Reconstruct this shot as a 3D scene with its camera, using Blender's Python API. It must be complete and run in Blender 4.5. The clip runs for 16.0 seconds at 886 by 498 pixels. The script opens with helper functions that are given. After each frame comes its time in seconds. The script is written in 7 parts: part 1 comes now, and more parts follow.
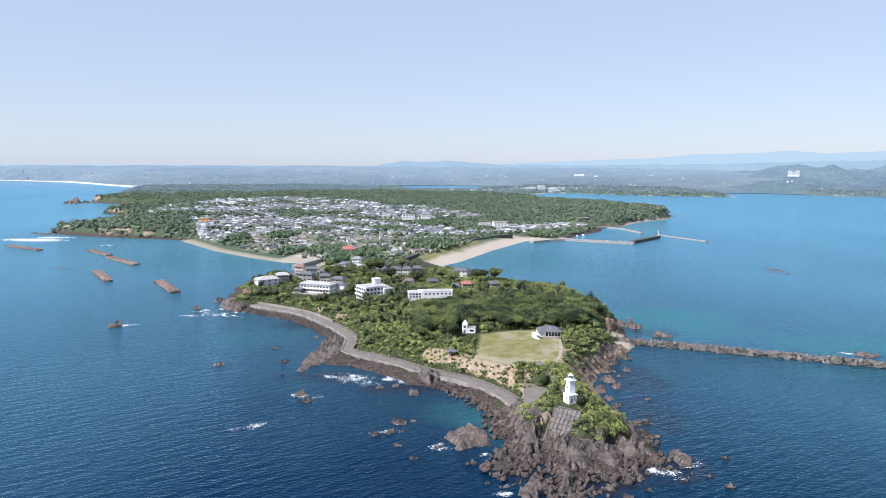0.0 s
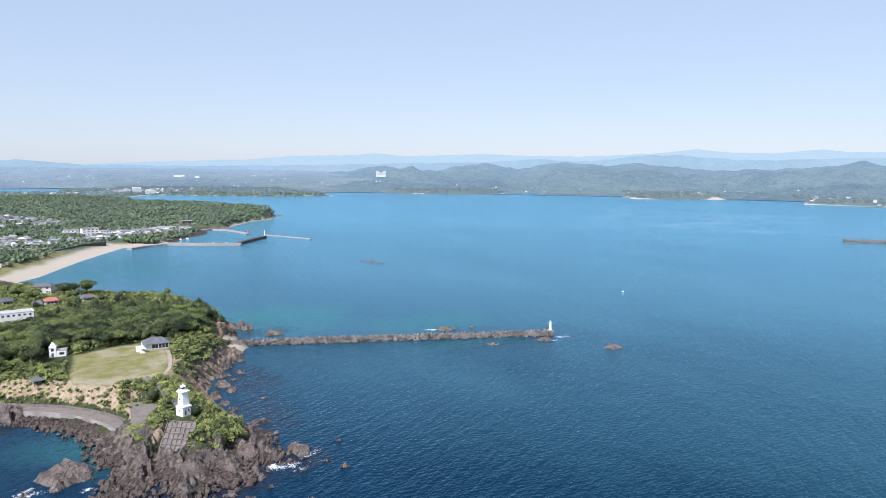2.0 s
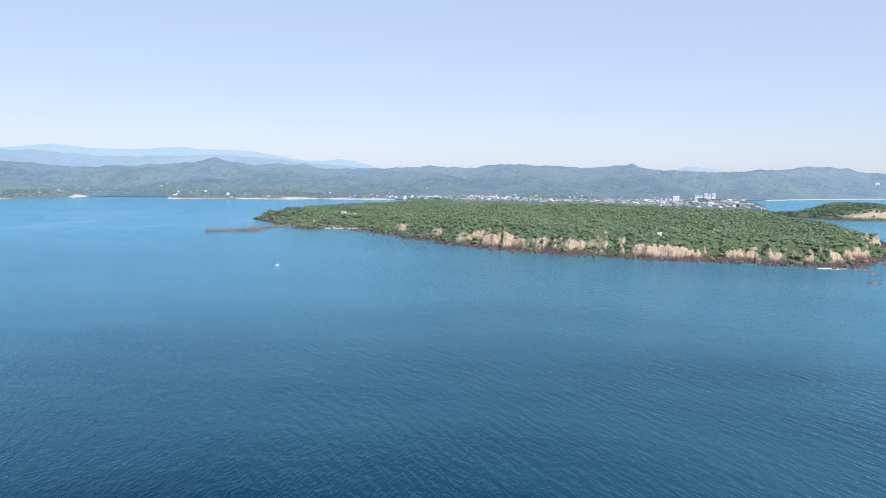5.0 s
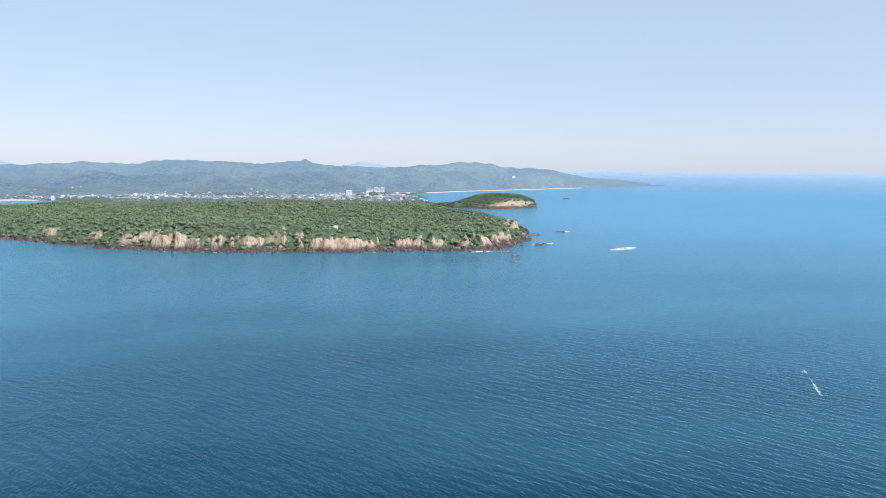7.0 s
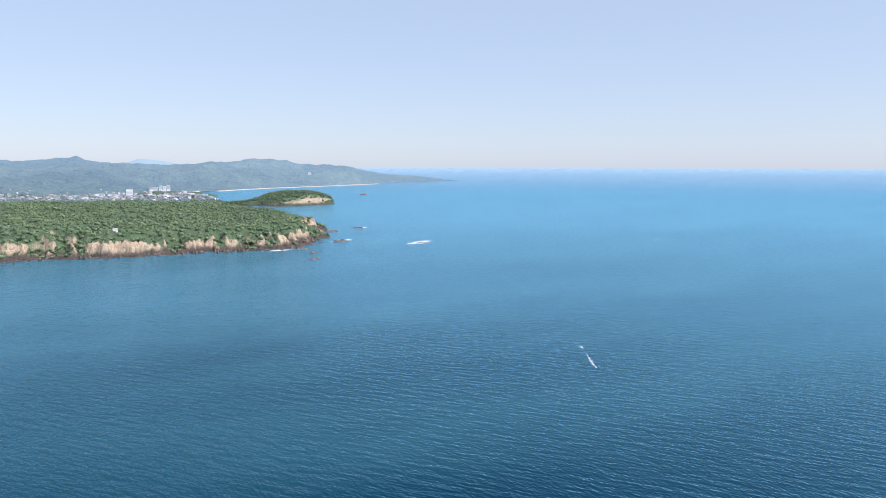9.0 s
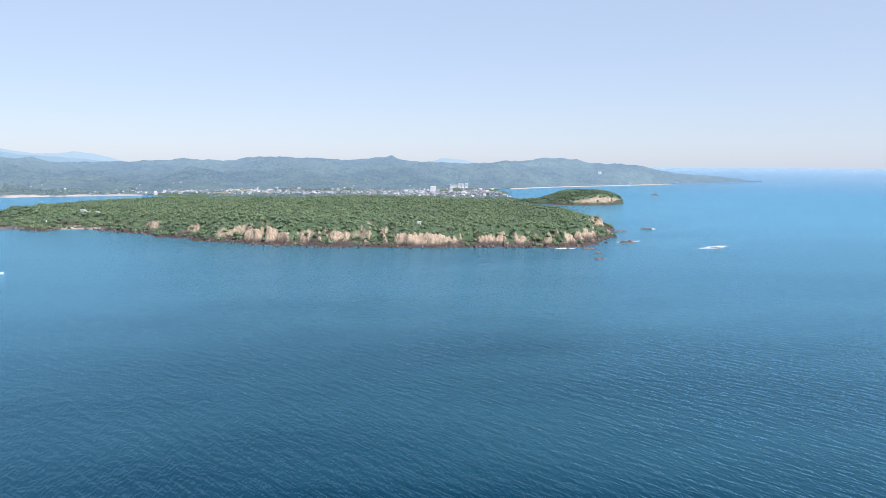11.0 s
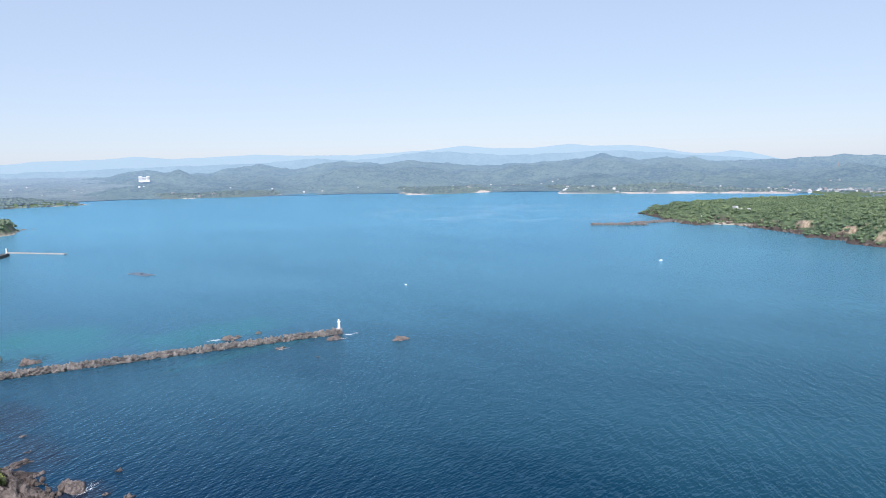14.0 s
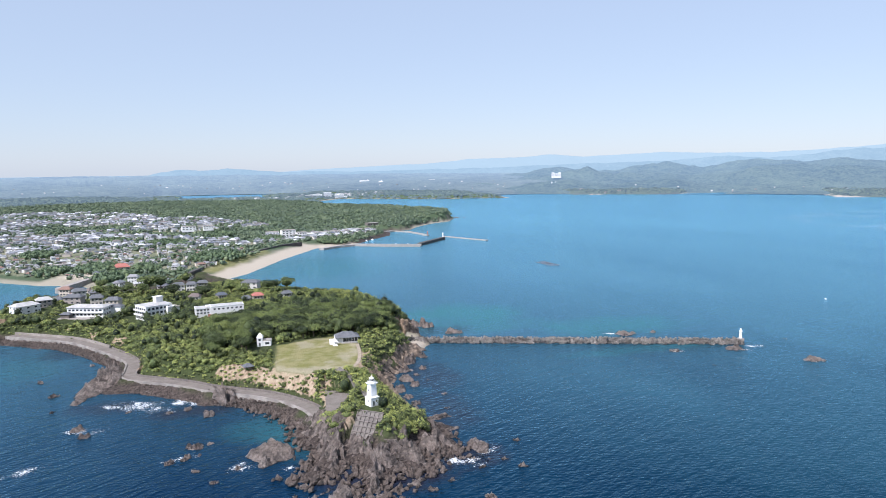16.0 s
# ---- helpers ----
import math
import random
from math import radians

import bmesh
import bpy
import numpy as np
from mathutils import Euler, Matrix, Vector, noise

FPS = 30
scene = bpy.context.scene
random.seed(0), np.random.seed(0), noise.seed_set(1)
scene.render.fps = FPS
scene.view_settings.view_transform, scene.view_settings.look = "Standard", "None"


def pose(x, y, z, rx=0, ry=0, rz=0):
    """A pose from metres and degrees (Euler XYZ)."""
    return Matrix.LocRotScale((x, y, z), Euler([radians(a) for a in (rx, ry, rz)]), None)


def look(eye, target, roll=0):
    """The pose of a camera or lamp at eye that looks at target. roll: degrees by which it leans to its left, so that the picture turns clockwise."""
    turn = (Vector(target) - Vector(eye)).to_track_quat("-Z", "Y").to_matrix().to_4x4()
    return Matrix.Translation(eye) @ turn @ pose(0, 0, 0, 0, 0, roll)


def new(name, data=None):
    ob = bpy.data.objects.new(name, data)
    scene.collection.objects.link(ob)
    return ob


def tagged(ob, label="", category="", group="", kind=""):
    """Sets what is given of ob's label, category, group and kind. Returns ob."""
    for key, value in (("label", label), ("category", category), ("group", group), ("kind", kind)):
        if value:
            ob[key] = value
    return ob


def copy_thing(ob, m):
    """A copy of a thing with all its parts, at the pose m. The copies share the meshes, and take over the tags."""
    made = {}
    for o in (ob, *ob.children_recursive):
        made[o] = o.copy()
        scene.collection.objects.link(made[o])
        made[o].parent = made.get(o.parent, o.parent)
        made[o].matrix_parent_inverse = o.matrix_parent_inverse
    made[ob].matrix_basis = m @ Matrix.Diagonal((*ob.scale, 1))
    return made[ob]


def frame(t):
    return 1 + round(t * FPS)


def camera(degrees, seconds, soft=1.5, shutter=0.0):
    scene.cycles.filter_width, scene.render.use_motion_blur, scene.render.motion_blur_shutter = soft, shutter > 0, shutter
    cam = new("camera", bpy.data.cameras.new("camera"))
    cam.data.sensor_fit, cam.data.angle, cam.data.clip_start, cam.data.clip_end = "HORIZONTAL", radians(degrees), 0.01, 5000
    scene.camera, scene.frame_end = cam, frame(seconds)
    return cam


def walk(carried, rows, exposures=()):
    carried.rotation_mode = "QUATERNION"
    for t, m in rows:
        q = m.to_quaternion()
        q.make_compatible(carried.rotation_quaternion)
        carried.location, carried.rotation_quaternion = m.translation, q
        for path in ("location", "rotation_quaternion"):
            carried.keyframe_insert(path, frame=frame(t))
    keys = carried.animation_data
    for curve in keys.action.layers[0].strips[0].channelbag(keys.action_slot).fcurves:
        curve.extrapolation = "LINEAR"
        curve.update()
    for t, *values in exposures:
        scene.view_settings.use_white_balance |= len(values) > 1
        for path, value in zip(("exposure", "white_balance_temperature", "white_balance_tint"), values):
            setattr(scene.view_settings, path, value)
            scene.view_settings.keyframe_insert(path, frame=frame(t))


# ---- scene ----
cam = camera(64.47, 16.0, soft=0.9)
PATH = [
    (0.0, pose(0.00, 0.00, 110.00, 83.041, -0.329, 0.001)),
    (0.5, pose(0.00, 0.00, 110.00, 83.112, -0.592, -7.737)),
    (1.0, pose(0.00, 0.00, 110.00, 83.224, -0.705, -15.408)),
    (1.5, pose(0.00, 0.00, 110.00, 83.295, -0.663, -23.109)),
    (2.0, pose(0.00, 0.00, 110.00, 83.369, -0.634, -31.407)),
    (2.5, pose(0.00, 0.00, 110.00, 83.427, -0.618, -39.655)),
    (3.0, pose(0.00, 0.00, 110.00, 83.513, -0.611, -48.221)),
    (3.5, pose(0.00, 0.00, 110.00, 83.532, -0.629, -56.568)),
    (4.0, pose(0.00, 0.00, 110.00, 83.548, -0.661, -64.487)),
    (4.5, pose(0.00, 0.00, 110.00, 83.568, -0.571, -72.192)),
    (5.0, pose(0.00, 0.00, 110.00, 83.576, -0.569, -79.951)),
    (5.2, pose(0.00, 0.00, 110.00, 83.572, -0.497, -82.983)),
    (5.7, pose(0.00, 0.00, 110.00, 83.519, -0.416, -90.875)),
    (6.2, pose(0.00, 0.00, 110.00, 83.473, -0.345, -97.811)),
    (6.7, pose(0.00, 0.00, 110.00, 83.435, -0.286, -103.551)),
    (7.3, pose(0.00, 0.00, 110.00, 83.413, -0.252, -106.900)),
    (7.5, pose(0.00, 0.00, 110.00, 83.363, -0.085, -106.897)),
    (7.7, pose(0.00, 0.00, 110.00, 83.358, -0.079, -107.241)),
    (7.9, pose(0.00, 0.00, 110.00, 83.336, -0.051, -108.809)),
    (8.0, pose(0.00, 0.00, 110.00, 83.309, -0.018, -110.644)),
    (8.2, pose(0.00, 0.00, 110.00, 83.253, -0.038, -114.048)),
    (8.7, pose(-0.59, -0.23, 110.05, 83.216, -0.047, -120.348)),
    (9.2, pose(-1.18, -0.46, 110.10, 83.178, -0.057, -122.648)),
    (9.7, pose(-1.77, -0.69, 110.14, 83.141, -0.066, -118.848)),
    (10.3, pose(-2.48, -0.97, 110.20, 83.097, -0.077, -108.814)),
    (10.5, pose(-2.48, -0.97, 110.20, 83.087, -0.134, -106.548)),
    (11.0, pose(-2.48, -0.97, 110.20, 83.065, -0.201, -99.051)),
    (11.5, pose(-2.48, -0.97, 110.20, 83.034, 0.094, -90.804)),
    (12.0, pose(-2.48, -0.97, 110.20, 83.049, 0.186, -82.422)),
    (12.5, pose(-2.48, -0.97, 110.20, 83.017, 0.581, -74.200)),
    (13.0, pose(-2.48, -0.97, 110.20, 83.060, 0.847, -65.977)),
    (13.5, pose(-2.48, -0.97, 110.20, 83.143, 1.021, -57.693)),
    (14.0, pose(-2.48, -0.97, 110.20, 83.241, 1.003, -49.391)),
    (14.5, pose(-2.48, -0.97, 110.20, 83.312, 0.883, -41.224)),
    (15.0, pose(-2.48, -0.97, 110.20, 83.362, 0.790, -32.981)),
    (15.5, pose(-2.48, -0.97, 110.20, 83.455, 0.819, -24.844)),
    (16.0, pose(-2.48, -0.97, 110.20, 83.496, 0.657, -17.320)),
]
walk(cam, PATH, [(0.0, 0.58, 5980, 17), (16.0, 0.58, 5980, 17)])

# ---- world and sun ----
SUN_FROM = Vector((-0.80, -0.50, 0.0)).normalized()
SUN_UP = radians(47)
world = bpy.data.worlds.new("sky")
scene.world = world
world.use_nodes = True
wn = world.node_tree.nodes
sky = wn.new("ShaderNodeTexSky")
sky.sky_type = "NISHITA"
sky.sun_disc = False
sky.sun_elevation = SUN_UP
sky.sun_rotation = math.atan2(SUN_FROM.x, SUN_FROM.y)
sky.air_density, sky.dust_density, sky.ozone_density, sky.altitude = 1.0, 0.4, 0.6, 60
wn["Background"].inputs["Strength"].default_value = 0.094
veil = wn.new("ShaderNodeMix")
veil.data_type = "RGBA"
veil.inputs[0].default_value = 0.68
veil.inputs[7].default_value = (4.25, 5.02, 5.85, 1)
world.node_tree.links.new(sky.outputs[0], veil.inputs[6])
world.node_tree.links.new(veil.outputs[2], wn["Background"].inputs["Color"])

sun = new("sun", bpy.data.lights.new("sun", "SUN"))
sun.data.energy, sun.data.angle, sun.data.color = 5.0, radians(0.53), (1.0, 0.95, 0.88)
sun_at = SUN_FROM * math.cos(SUN_UP) + Vector((0, 0, math.sin(SUN_UP)))
sun.matrix_world = look(sun_at * 900, (0, 0, 0))

# ---- numeric tools ----
rng = np.random.default_rng(7)


def lattice(ix, iy, seed):
    n = (ix.astype(np.int64) * 374761393 + iy.astype(np.int64) * 668265263 + seed * 1442695041) & 0x7FFFFFFF
    n = ((n ^ (n >> 13)) * 1274126177) & 0x7FFFFFFF
    n = ((n ^ (n >> 16)) * 60493) & 0x7FFFFFFF
    return (n & 0xFFFF) / 65535.0


def vnoise(x, y, size, seed=0):
    """Smooth value noise, 0 to 1, with features of about size metres."""
    u, v = np.asarray(x, float) / size, np.asarray(y, float) / size
    iu, iv = np.floor(u), np.floor(v)
    fu, fv = u - iu, v - iv
    fu, fv = fu * fu * (3 - 2 * fu), fv * fv * (3 - 2 * fv)
    a, b = lattice(iu, iv, seed), lattice(iu + 1, iv, seed)
    c, d = lattice(iu, iv + 1, seed), lattice(iu + 1, iv + 1, seed)
    return (a + (b - a) * fu) * (1 - fv) + (c + (d - c) * fu) * fv


def fbm(x, y, size, seed=0, octaves=4):
    total, amp, norm = 0, 1.0, 0
    for k in range(octaves):
        total = total + amp * vnoise(x, y, size / 2 ** k, seed + k * 17)
        norm += amp
        amp *= 0.5
    return total / norm


def smooth(a, b, v):
    s = np.clip((v - a) / (b - a), 0, 1)
    return s * s * (3 - 2 * s)


def line_distance(x, y, points, closed=False):
    best = np.full(np.shape(x), 1e9)
    ends = points[1:] + points[:1] if closed else points[1:]
    for (ax, ay), (bx, by) in zip(points, ends):
        vx, vy = bx - ax, by - ay
        s = np.clip(((x - ax) * vx + (y - ay) * vy) / (vx * vx + vy * vy), 0, 1)
        best = np.minimum(best, np.hypot(x - ax - s * vx, y - ay - s * vy))
    return best


def inside(x, y, points):
    odd = np.zeros(np.shape(x), bool)
    for (ax, ay), (bx, by) in zip(points, points[1:] + points[:1]):
        if ay != by:
            odd ^= ((ay > y) != (by > y)) & (x < (bx - ax) * (y - ay) / (by - ay) + ax)
    return odd


def shore_distance(x, y, points):
    return np.where(inside(x, y, points), 1.0, -1.0) * line_distance(x, y, points, True)


def spread(x, y, spots, power=3):
    """A surface through the heights of spots (x, y, z)."""
    top, low = 0, 0
    for sx, sy, sz in spots:
        w = 1 / (np.hypot(x - sx, y - sy) + 4) ** power
        top, low = top + w * sz, low + w
    return top / low


def rise(x, y):
    """The far sea and land lift gently towards the visible horizon."""
    r = np.hypot(x, y)
    return 88 * np.clip((r - 3500) / 1460, 0, 1) ** 2


# ---- mesh tools ----
def mesh_of(name, verts, faces, material=None, flat=True, tone=None):
    """A mesh from arrays: verts n x 3 and faces m x 3 or m x 4."""
    verts, faces = np.asarray(verts, np.float32), np.asarray(faces, np.int32)
    me = bpy.data.meshes.new(name)
    me.vertices.add(len(verts))
    me.vertices.foreach_set("co", verts.ravel())
    m, k = faces.shape
    me.loops.add(m * k)
    me.loops.foreach_set("vertex_index", faces.ravel())
    me.polygons.add(m)
    me.polygons.foreach_set("loop_start", np.arange(0, m * k, k, dtype=np.int32))
    me.polygons.foreach_set("loop_total", np.full(m, k, np.int32))
    me.polygons.foreach_set("use_smooth", np.full(m, not flat))
    if tone is not None:
        me.attributes.new("tone", "FLOAT", "FACE").data.foreach_set("value", np.asarray(tone, np.float32))
    me.update(calc_edges=True)
    if material:
        me.materials.append(material)
    return me


def grid_faces(nu, nv):
    i = np.arange(nu * nv).reshape(nu, nv)
    return np.stack([i[:-1, :-1], i[1:, :-1], i[1:, 1:], i[:-1, 1:]], -1).reshape(-1, 4)


def part(name, bm, material, parent, label=""):
    """One mesh part, from a bmesh, under a thing or a part."""
    me = bpy.data.meshes.new(name)
    bm.to_mesh(me)
    bm.free()
    me.materials.append(material)
    ob = new(name, me)
    ob.parent = parent
    return tagged(ob, label)


def thing(name, label, category, place=None, group="", kind=""):
    ob = new(name)
    if place is not None:
        ob.matrix_basis = place
    return tagged(ob, label, category, group, kind)


def box(bm, x0, y0, z0, x1, y1, z1, turn=0.0, about=(0, 0)):
    r = bmesh.ops.create_cube(bm, size=1)
    m = Matrix.Translation(((x0 + x1) / 2, (y0 + y1) / 2, (z0 + z1) / 2)) @ Matrix.Diagonal((x1 - x0, y1 - y0, z1 - z0, 1))
    if turn:
        m = Matrix.Translation((*about, 0)) @ Matrix.Rotation(radians(turn), 4, "Z") @ Matrix.Translation((-about[0], -about[1], 0)) @ m
    bmesh.ops.transform(bm, matrix=m, verts=r["verts"])
    return bm


def boxes(*rows):
    bm = bmesh.new()
    for row in rows:
        box(bm, *row)
    return bm


def bevelled(bm, width):
    bmesh.ops.bevel(bm, geom=bm.edges[:], offset=width, segments=1, affect="EDGES")
    return bm


def tube(bm, z0, z1, r0, r1, sides=16, x=0, y=0):
    r = bmesh.ops.create_cone(bm, cap_ends=True, segments=sides, radius1=r0, radius2=r1, depth=z1 - z0)
    bmesh.ops.translate(bm, verts=r["verts"], vec=(x, y, (z0 + z1) / 2))
    return bm


def prism(bm, ring, z0, z1):
    """An upright prism over a ring of (x, y), anticlockwise."""
    low = [bm.verts.new((x, y, z0)) for x, y in ring]
    top = [bm.verts.new((x, y, z1)) for x, y in ring]
    bm.faces.new(low[::-1])
    bm.faces.new(top)
    for i in range(len(ring)):
        j = (i + 1) % len(ring)
        bm.faces.new((low[i], low[j], top[j], top[i]))
    return bm


def hip_roof(bm, x0, y0, x1, y1, z, h, ridge=0.5, eave=0.5):
    """A hipped roof; ridge is the ridge's share of the length along x (1: gable)."""
    x0, y0, x1, y1 = x0 - eave, y0 - eave, x1 + eave, y1 + eave
    cx, cy, half = (x0 + x1) / 2, (y0 + y1) / 2, (x1 - x0) / 2 * ridge
    low = [bm.verts.new(p) for p in ((x0, y0, z - 0.18), (x1, y0, z - 0.18), (x1, y1, z - 0.18), (x0, y1, z - 0.18))]
    v = [bm.verts.new(p) for p in ((x0, y0, z), (x1, y0, z), (x1, y1, z), (x0, y1, z))]
    a, b = bm.verts.new((cx - half, cy, z + h)), bm.verts.new((cx + half, cy, z + h))
    for f in ((v[0], v[1], b, a), (v[2], v[3], a, b), (v[1], v[2], b), (v[3], v[0], a), tuple(low[::-1])):
        bm.faces.new(f)
    for i in range(4):
        j = (i + 1) % 4
        bm.faces.new((low[i], low[j], v[j], v[i]))
    return bm


def strip(bm, path, left, right, z, thick):
    """A band that follows path, from left to right of it (metres), z high."""
    n = len(path)
    rows = []
    for i, (x, y) in enumerate(path):
        a, b = path[max(i - 1, 0)], path[min(i + 1, n - 1)]
        d = Vector((b[0] - a[0], b[1] - a[1])).normalized()
        side = Vector((-d.y, d.x))
        zz = z[i] if isinstance(z, (list, tuple)) else z
        p, q = Vector((x, y)) + side * left, Vector((x, y)) - side * right
        rows.append([bm.verts.new((*p, zz)), bm.verts.new((*q, zz)), bm.verts.new((*q, zz - thick)), bm.verts.new((*p, zz - thick))])
    for r, s in zip(rows, rows[1:]):
        for i in range(4):
            j = (i + 1) % 4
            bm.faces.new((r[i], r[j], s[j], s[i]))
    bm.faces.new(rows[0][::-1])
    bm.faces.new(rows[-1])
    bmesh.ops.recalc_face_normals(bm, faces=bm.faces[:])
    return bm


def curve_through(points, step=4.0):
    """Points resampled along a smooth line."""
    out = []
    for i in range(len(points) - 1):
        p0, p1 = Vector(points[max(i - 1, 0)]), Vector(points[i])
        p2, p3 = Vector(points[i + 1]), Vector(points[min(i + 2, len(points) - 1)])
        n = max(1, int((p2 - p1).length / step))
        for k in range(n):
            s = k / n
            out.append(tuple(0.5 * (2 * p1 + (p2 - p0) * s + (2 * p0 - 5 * p1 + 4 * p2 - p3) * s * s + (3 * p1 - p0 - 3 * p2 + p3) * s ** 3)))
    return out + [tuple(points[-1])]


# ---- materials ----
class Nodes:
    """Short calls for a material's nodes."""

    def __init__(self, name):
        self.m = bpy.data.materials.new(name)
        self.m.use_nodes = True
        self.t = self.m.node_tree
        self.shader = self.t.nodes["Principled BSDF"]
        self.place = self.t.nodes.new("ShaderNodeNewGeometry").outputs["Position"]

    def node(self, kind, **sockets):
        n = self.t.nodes.new("ShaderNode" + kind)
        for key, value in sockets.items():
            self.put(n.inputs[key.replace("_", " ")], value)
        return n

    def put(self, socket, value):
        if hasattr(value, "is_output"):
            self.t.links.new(value, socket)
        else:
            socket.default_value = (*value, 1) if isinstance(value, tuple) and len(value) == 3 and socket.type == "RGBA" else value

    def noise(self, size, detail=3.0, rough=0.55, stretch=None):
        where = self.place
        if stretch:
            n = self.node("Mapping", Vector=self.place)
            n.inputs["Scale"].default_value = stretch
            where = n.outputs[0]
        return self.node("TexNoise", Vector=where, Scale=1.0 / size, Detail=detail, Roughness=rough).outputs["Fac"]

    def ramp(self, fac, *stops):
        n = self.node("ValToRGB", Fac=fac)
        e = n.color_ramp.elements
        while len(e) < len(stops):
            e.new(0.5)
        for el, (at, colour) in zip(e, stops):
            el.position, el.color = at, (*colour, 1) if isinstance(colour, tuple) else (colour, colour, colour, 1)
        return n.outputs[0]

    def mix(self, fac, a, b, how="MIX"):
        n = self.t.nodes.new("ShaderNodeMix")
        n.data_type, n.blend_type = "RGBA", how
        self.put(n.inputs[0], fac)
        self.put(n.inputs[6], a)
        self.put(n.inputs[7], b)
        return n.outputs[2]

    def math(self, how, a, b=0.0, c=0.0):
        n = self.t.nodes.new("ShaderNodeMath")
        n.operation = how
        for s, v in zip(n.inputs, (a, b, c)):
            self.put(s, v)
        return n.outputs[0]

    def bump(self, height, distance, strength=1.0):
        self.put(self.shader.inputs["Normal"], self.node("Bump", Height=height, Distance=distance, Strength=strength).outputs[0])

    def done(self, colour, rough=0.85, metal=0.0, gloss=0.3):
        s = self.shader.inputs
        self.put(s["Base Color"], colour)
        self.put(s["Roughness"], rough)
        s["Metallic"].default_value, s["Specular IOR Level"].default_value = metal, gloss
        return self.m


def plain(name, a, b, size=1.5, fine=0.15, rough=0.8, bump=0.01, stain=None, gloss=0.3, metal=0.0):
    """A worn surface between colours a and b, with blotches of size metres and a fine grain."""
    n = Nodes(name)
    col = n.ramp(n.noise(size), (0.3, a), (0.7, b))
    grain = n.noise(fine, 2)
    col = n.mix(0.35, col, n.ramp(grain, (0.25, 0.25), (0.75, 0.75)), "OVERLAY")
    if stain:
        col = n.mix(n.ramp(n.noise(size * 2.7, 5, 0.7), (0.5, 0.0), (0.72, 0.8)), col, stain)
    n.bump(grain, bump)
    return n.done(col, rough, metal, gloss)


def tinted(name, palette, rough=0.8, size=1.2, dirt=0.3):
    """One colour for each object out of a palette, by the object's random number."""
    n = Nodes(name)
    r = n.node("ObjectInfo").outputs["Random"]
    step = n.ramp(r, *[(i / len(palette), c) for i, c in enumerate(palette)])
    step.node.color_ramp.interpolation = "CONSTANT"
    g = n.noise(size, 4, 0.65)
    col = n.mix(dirt, step, n.ramp(g, (0.3, 0.2), (0.7, 0.8)), "OVERLAY")
    n.bump(g, 0.02)
    return n.done(col, rough)


def foliage(name, dark, mid, light, size=9.0, vary=0.5):
    """Leaves: colour by tree (tone), by leaf (island) and by patches of the wood."""
    n = Nodes(name)
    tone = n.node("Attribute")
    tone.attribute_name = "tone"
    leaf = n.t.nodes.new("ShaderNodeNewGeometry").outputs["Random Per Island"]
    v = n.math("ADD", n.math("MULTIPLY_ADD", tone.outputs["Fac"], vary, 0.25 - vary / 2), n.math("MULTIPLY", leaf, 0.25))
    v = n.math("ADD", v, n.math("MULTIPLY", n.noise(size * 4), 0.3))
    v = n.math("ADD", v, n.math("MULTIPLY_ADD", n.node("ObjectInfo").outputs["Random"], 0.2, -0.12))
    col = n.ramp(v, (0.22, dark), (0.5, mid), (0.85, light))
    n.done(col, 0.65, 0, 0.25)
    return n.m


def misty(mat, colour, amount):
    """Paints thin blue haze on a land in the far backdrop, as emission."""
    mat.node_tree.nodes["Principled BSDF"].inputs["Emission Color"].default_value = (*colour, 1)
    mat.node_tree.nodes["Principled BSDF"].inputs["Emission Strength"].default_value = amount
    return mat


WATER = Nodes("sea_water")
ASPHALT = plain("asphalt", (0.135, 0.118, 0.103), (0.19, 0.168, 0.148), 4, 0.4, 0.9, stain=(0.10, 0.088, 0.078))
CONCRETE = plain("concrete", (0.24, 0.22, 0.20), (0.34, 0.315, 0.29), 3, 0.3, 0.9, 0.02, stain=(0.2, 0.18, 0.17))
CONCRETE_DARK = plain("weathered_concrete", (0.11, 0.095, 0.09), (0.19, 0.17, 0.155), 1.6, 0.3, 0.92, 0.03, stain=(0.09, 0.08, 0.075))
WHITE = plain("white_paint", (0.68, 0.68, 0.675), (0.75, 0.75, 0.745), 3, 0.3, 0.55, 0.004, stain=(0.55, 0.54, 0.52))
PALE_ROOF = plain("pale_roof_sheet", (0.33, 0.325, 0.315), (0.41, 0.405, 0.395), 3, 0.4, 0.7, 0.01, stain=(0.26, 0.25, 0.24))
SAND = plain("sand", (0.38, 0.33, 0.27), (0.47, 0.41, 0.34), 14, 0.8, 0.95, 0.03)
GLASS = plain("window_glass", (0.02, 0.025, 0.03), (0.05, 0.06, 0.07), 2, 0.5, 0.12, 0.0, gloss=0.6)
BARK = plain("bark", (0.08, 0.06, 0.045), (0.15, 0.12, 0.09), 0.5, 0.1, 0.95, 0.03)
SLATE = plain("grey_roof_tiles", (0.085, 0.089, 0.098), (0.135, 0.14, 0.15), 2, 0.3, 0.6, 0.03)
BLACKWALL = plain("dark_sea_wall", (0.05, 0.047, 0.045), (0.09, 0.085, 0.08), 3, 0.4, 0.9, 0.03)
RED = plain("red_roof", (0.31, 0.105, 0.085), (0.39, 0.165, 0.135), 2, 0.3, 0.6, 0.02)
ORANGE = plain("orange_wall", (0.50, 0.24, 0.05), (0.56, 0.28, 0.07), 2, 0.3, 0.7, 0.01)
# The near-black ends of these two paint shade within the crowns.
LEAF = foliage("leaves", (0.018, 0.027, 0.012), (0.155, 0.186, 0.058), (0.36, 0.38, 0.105))
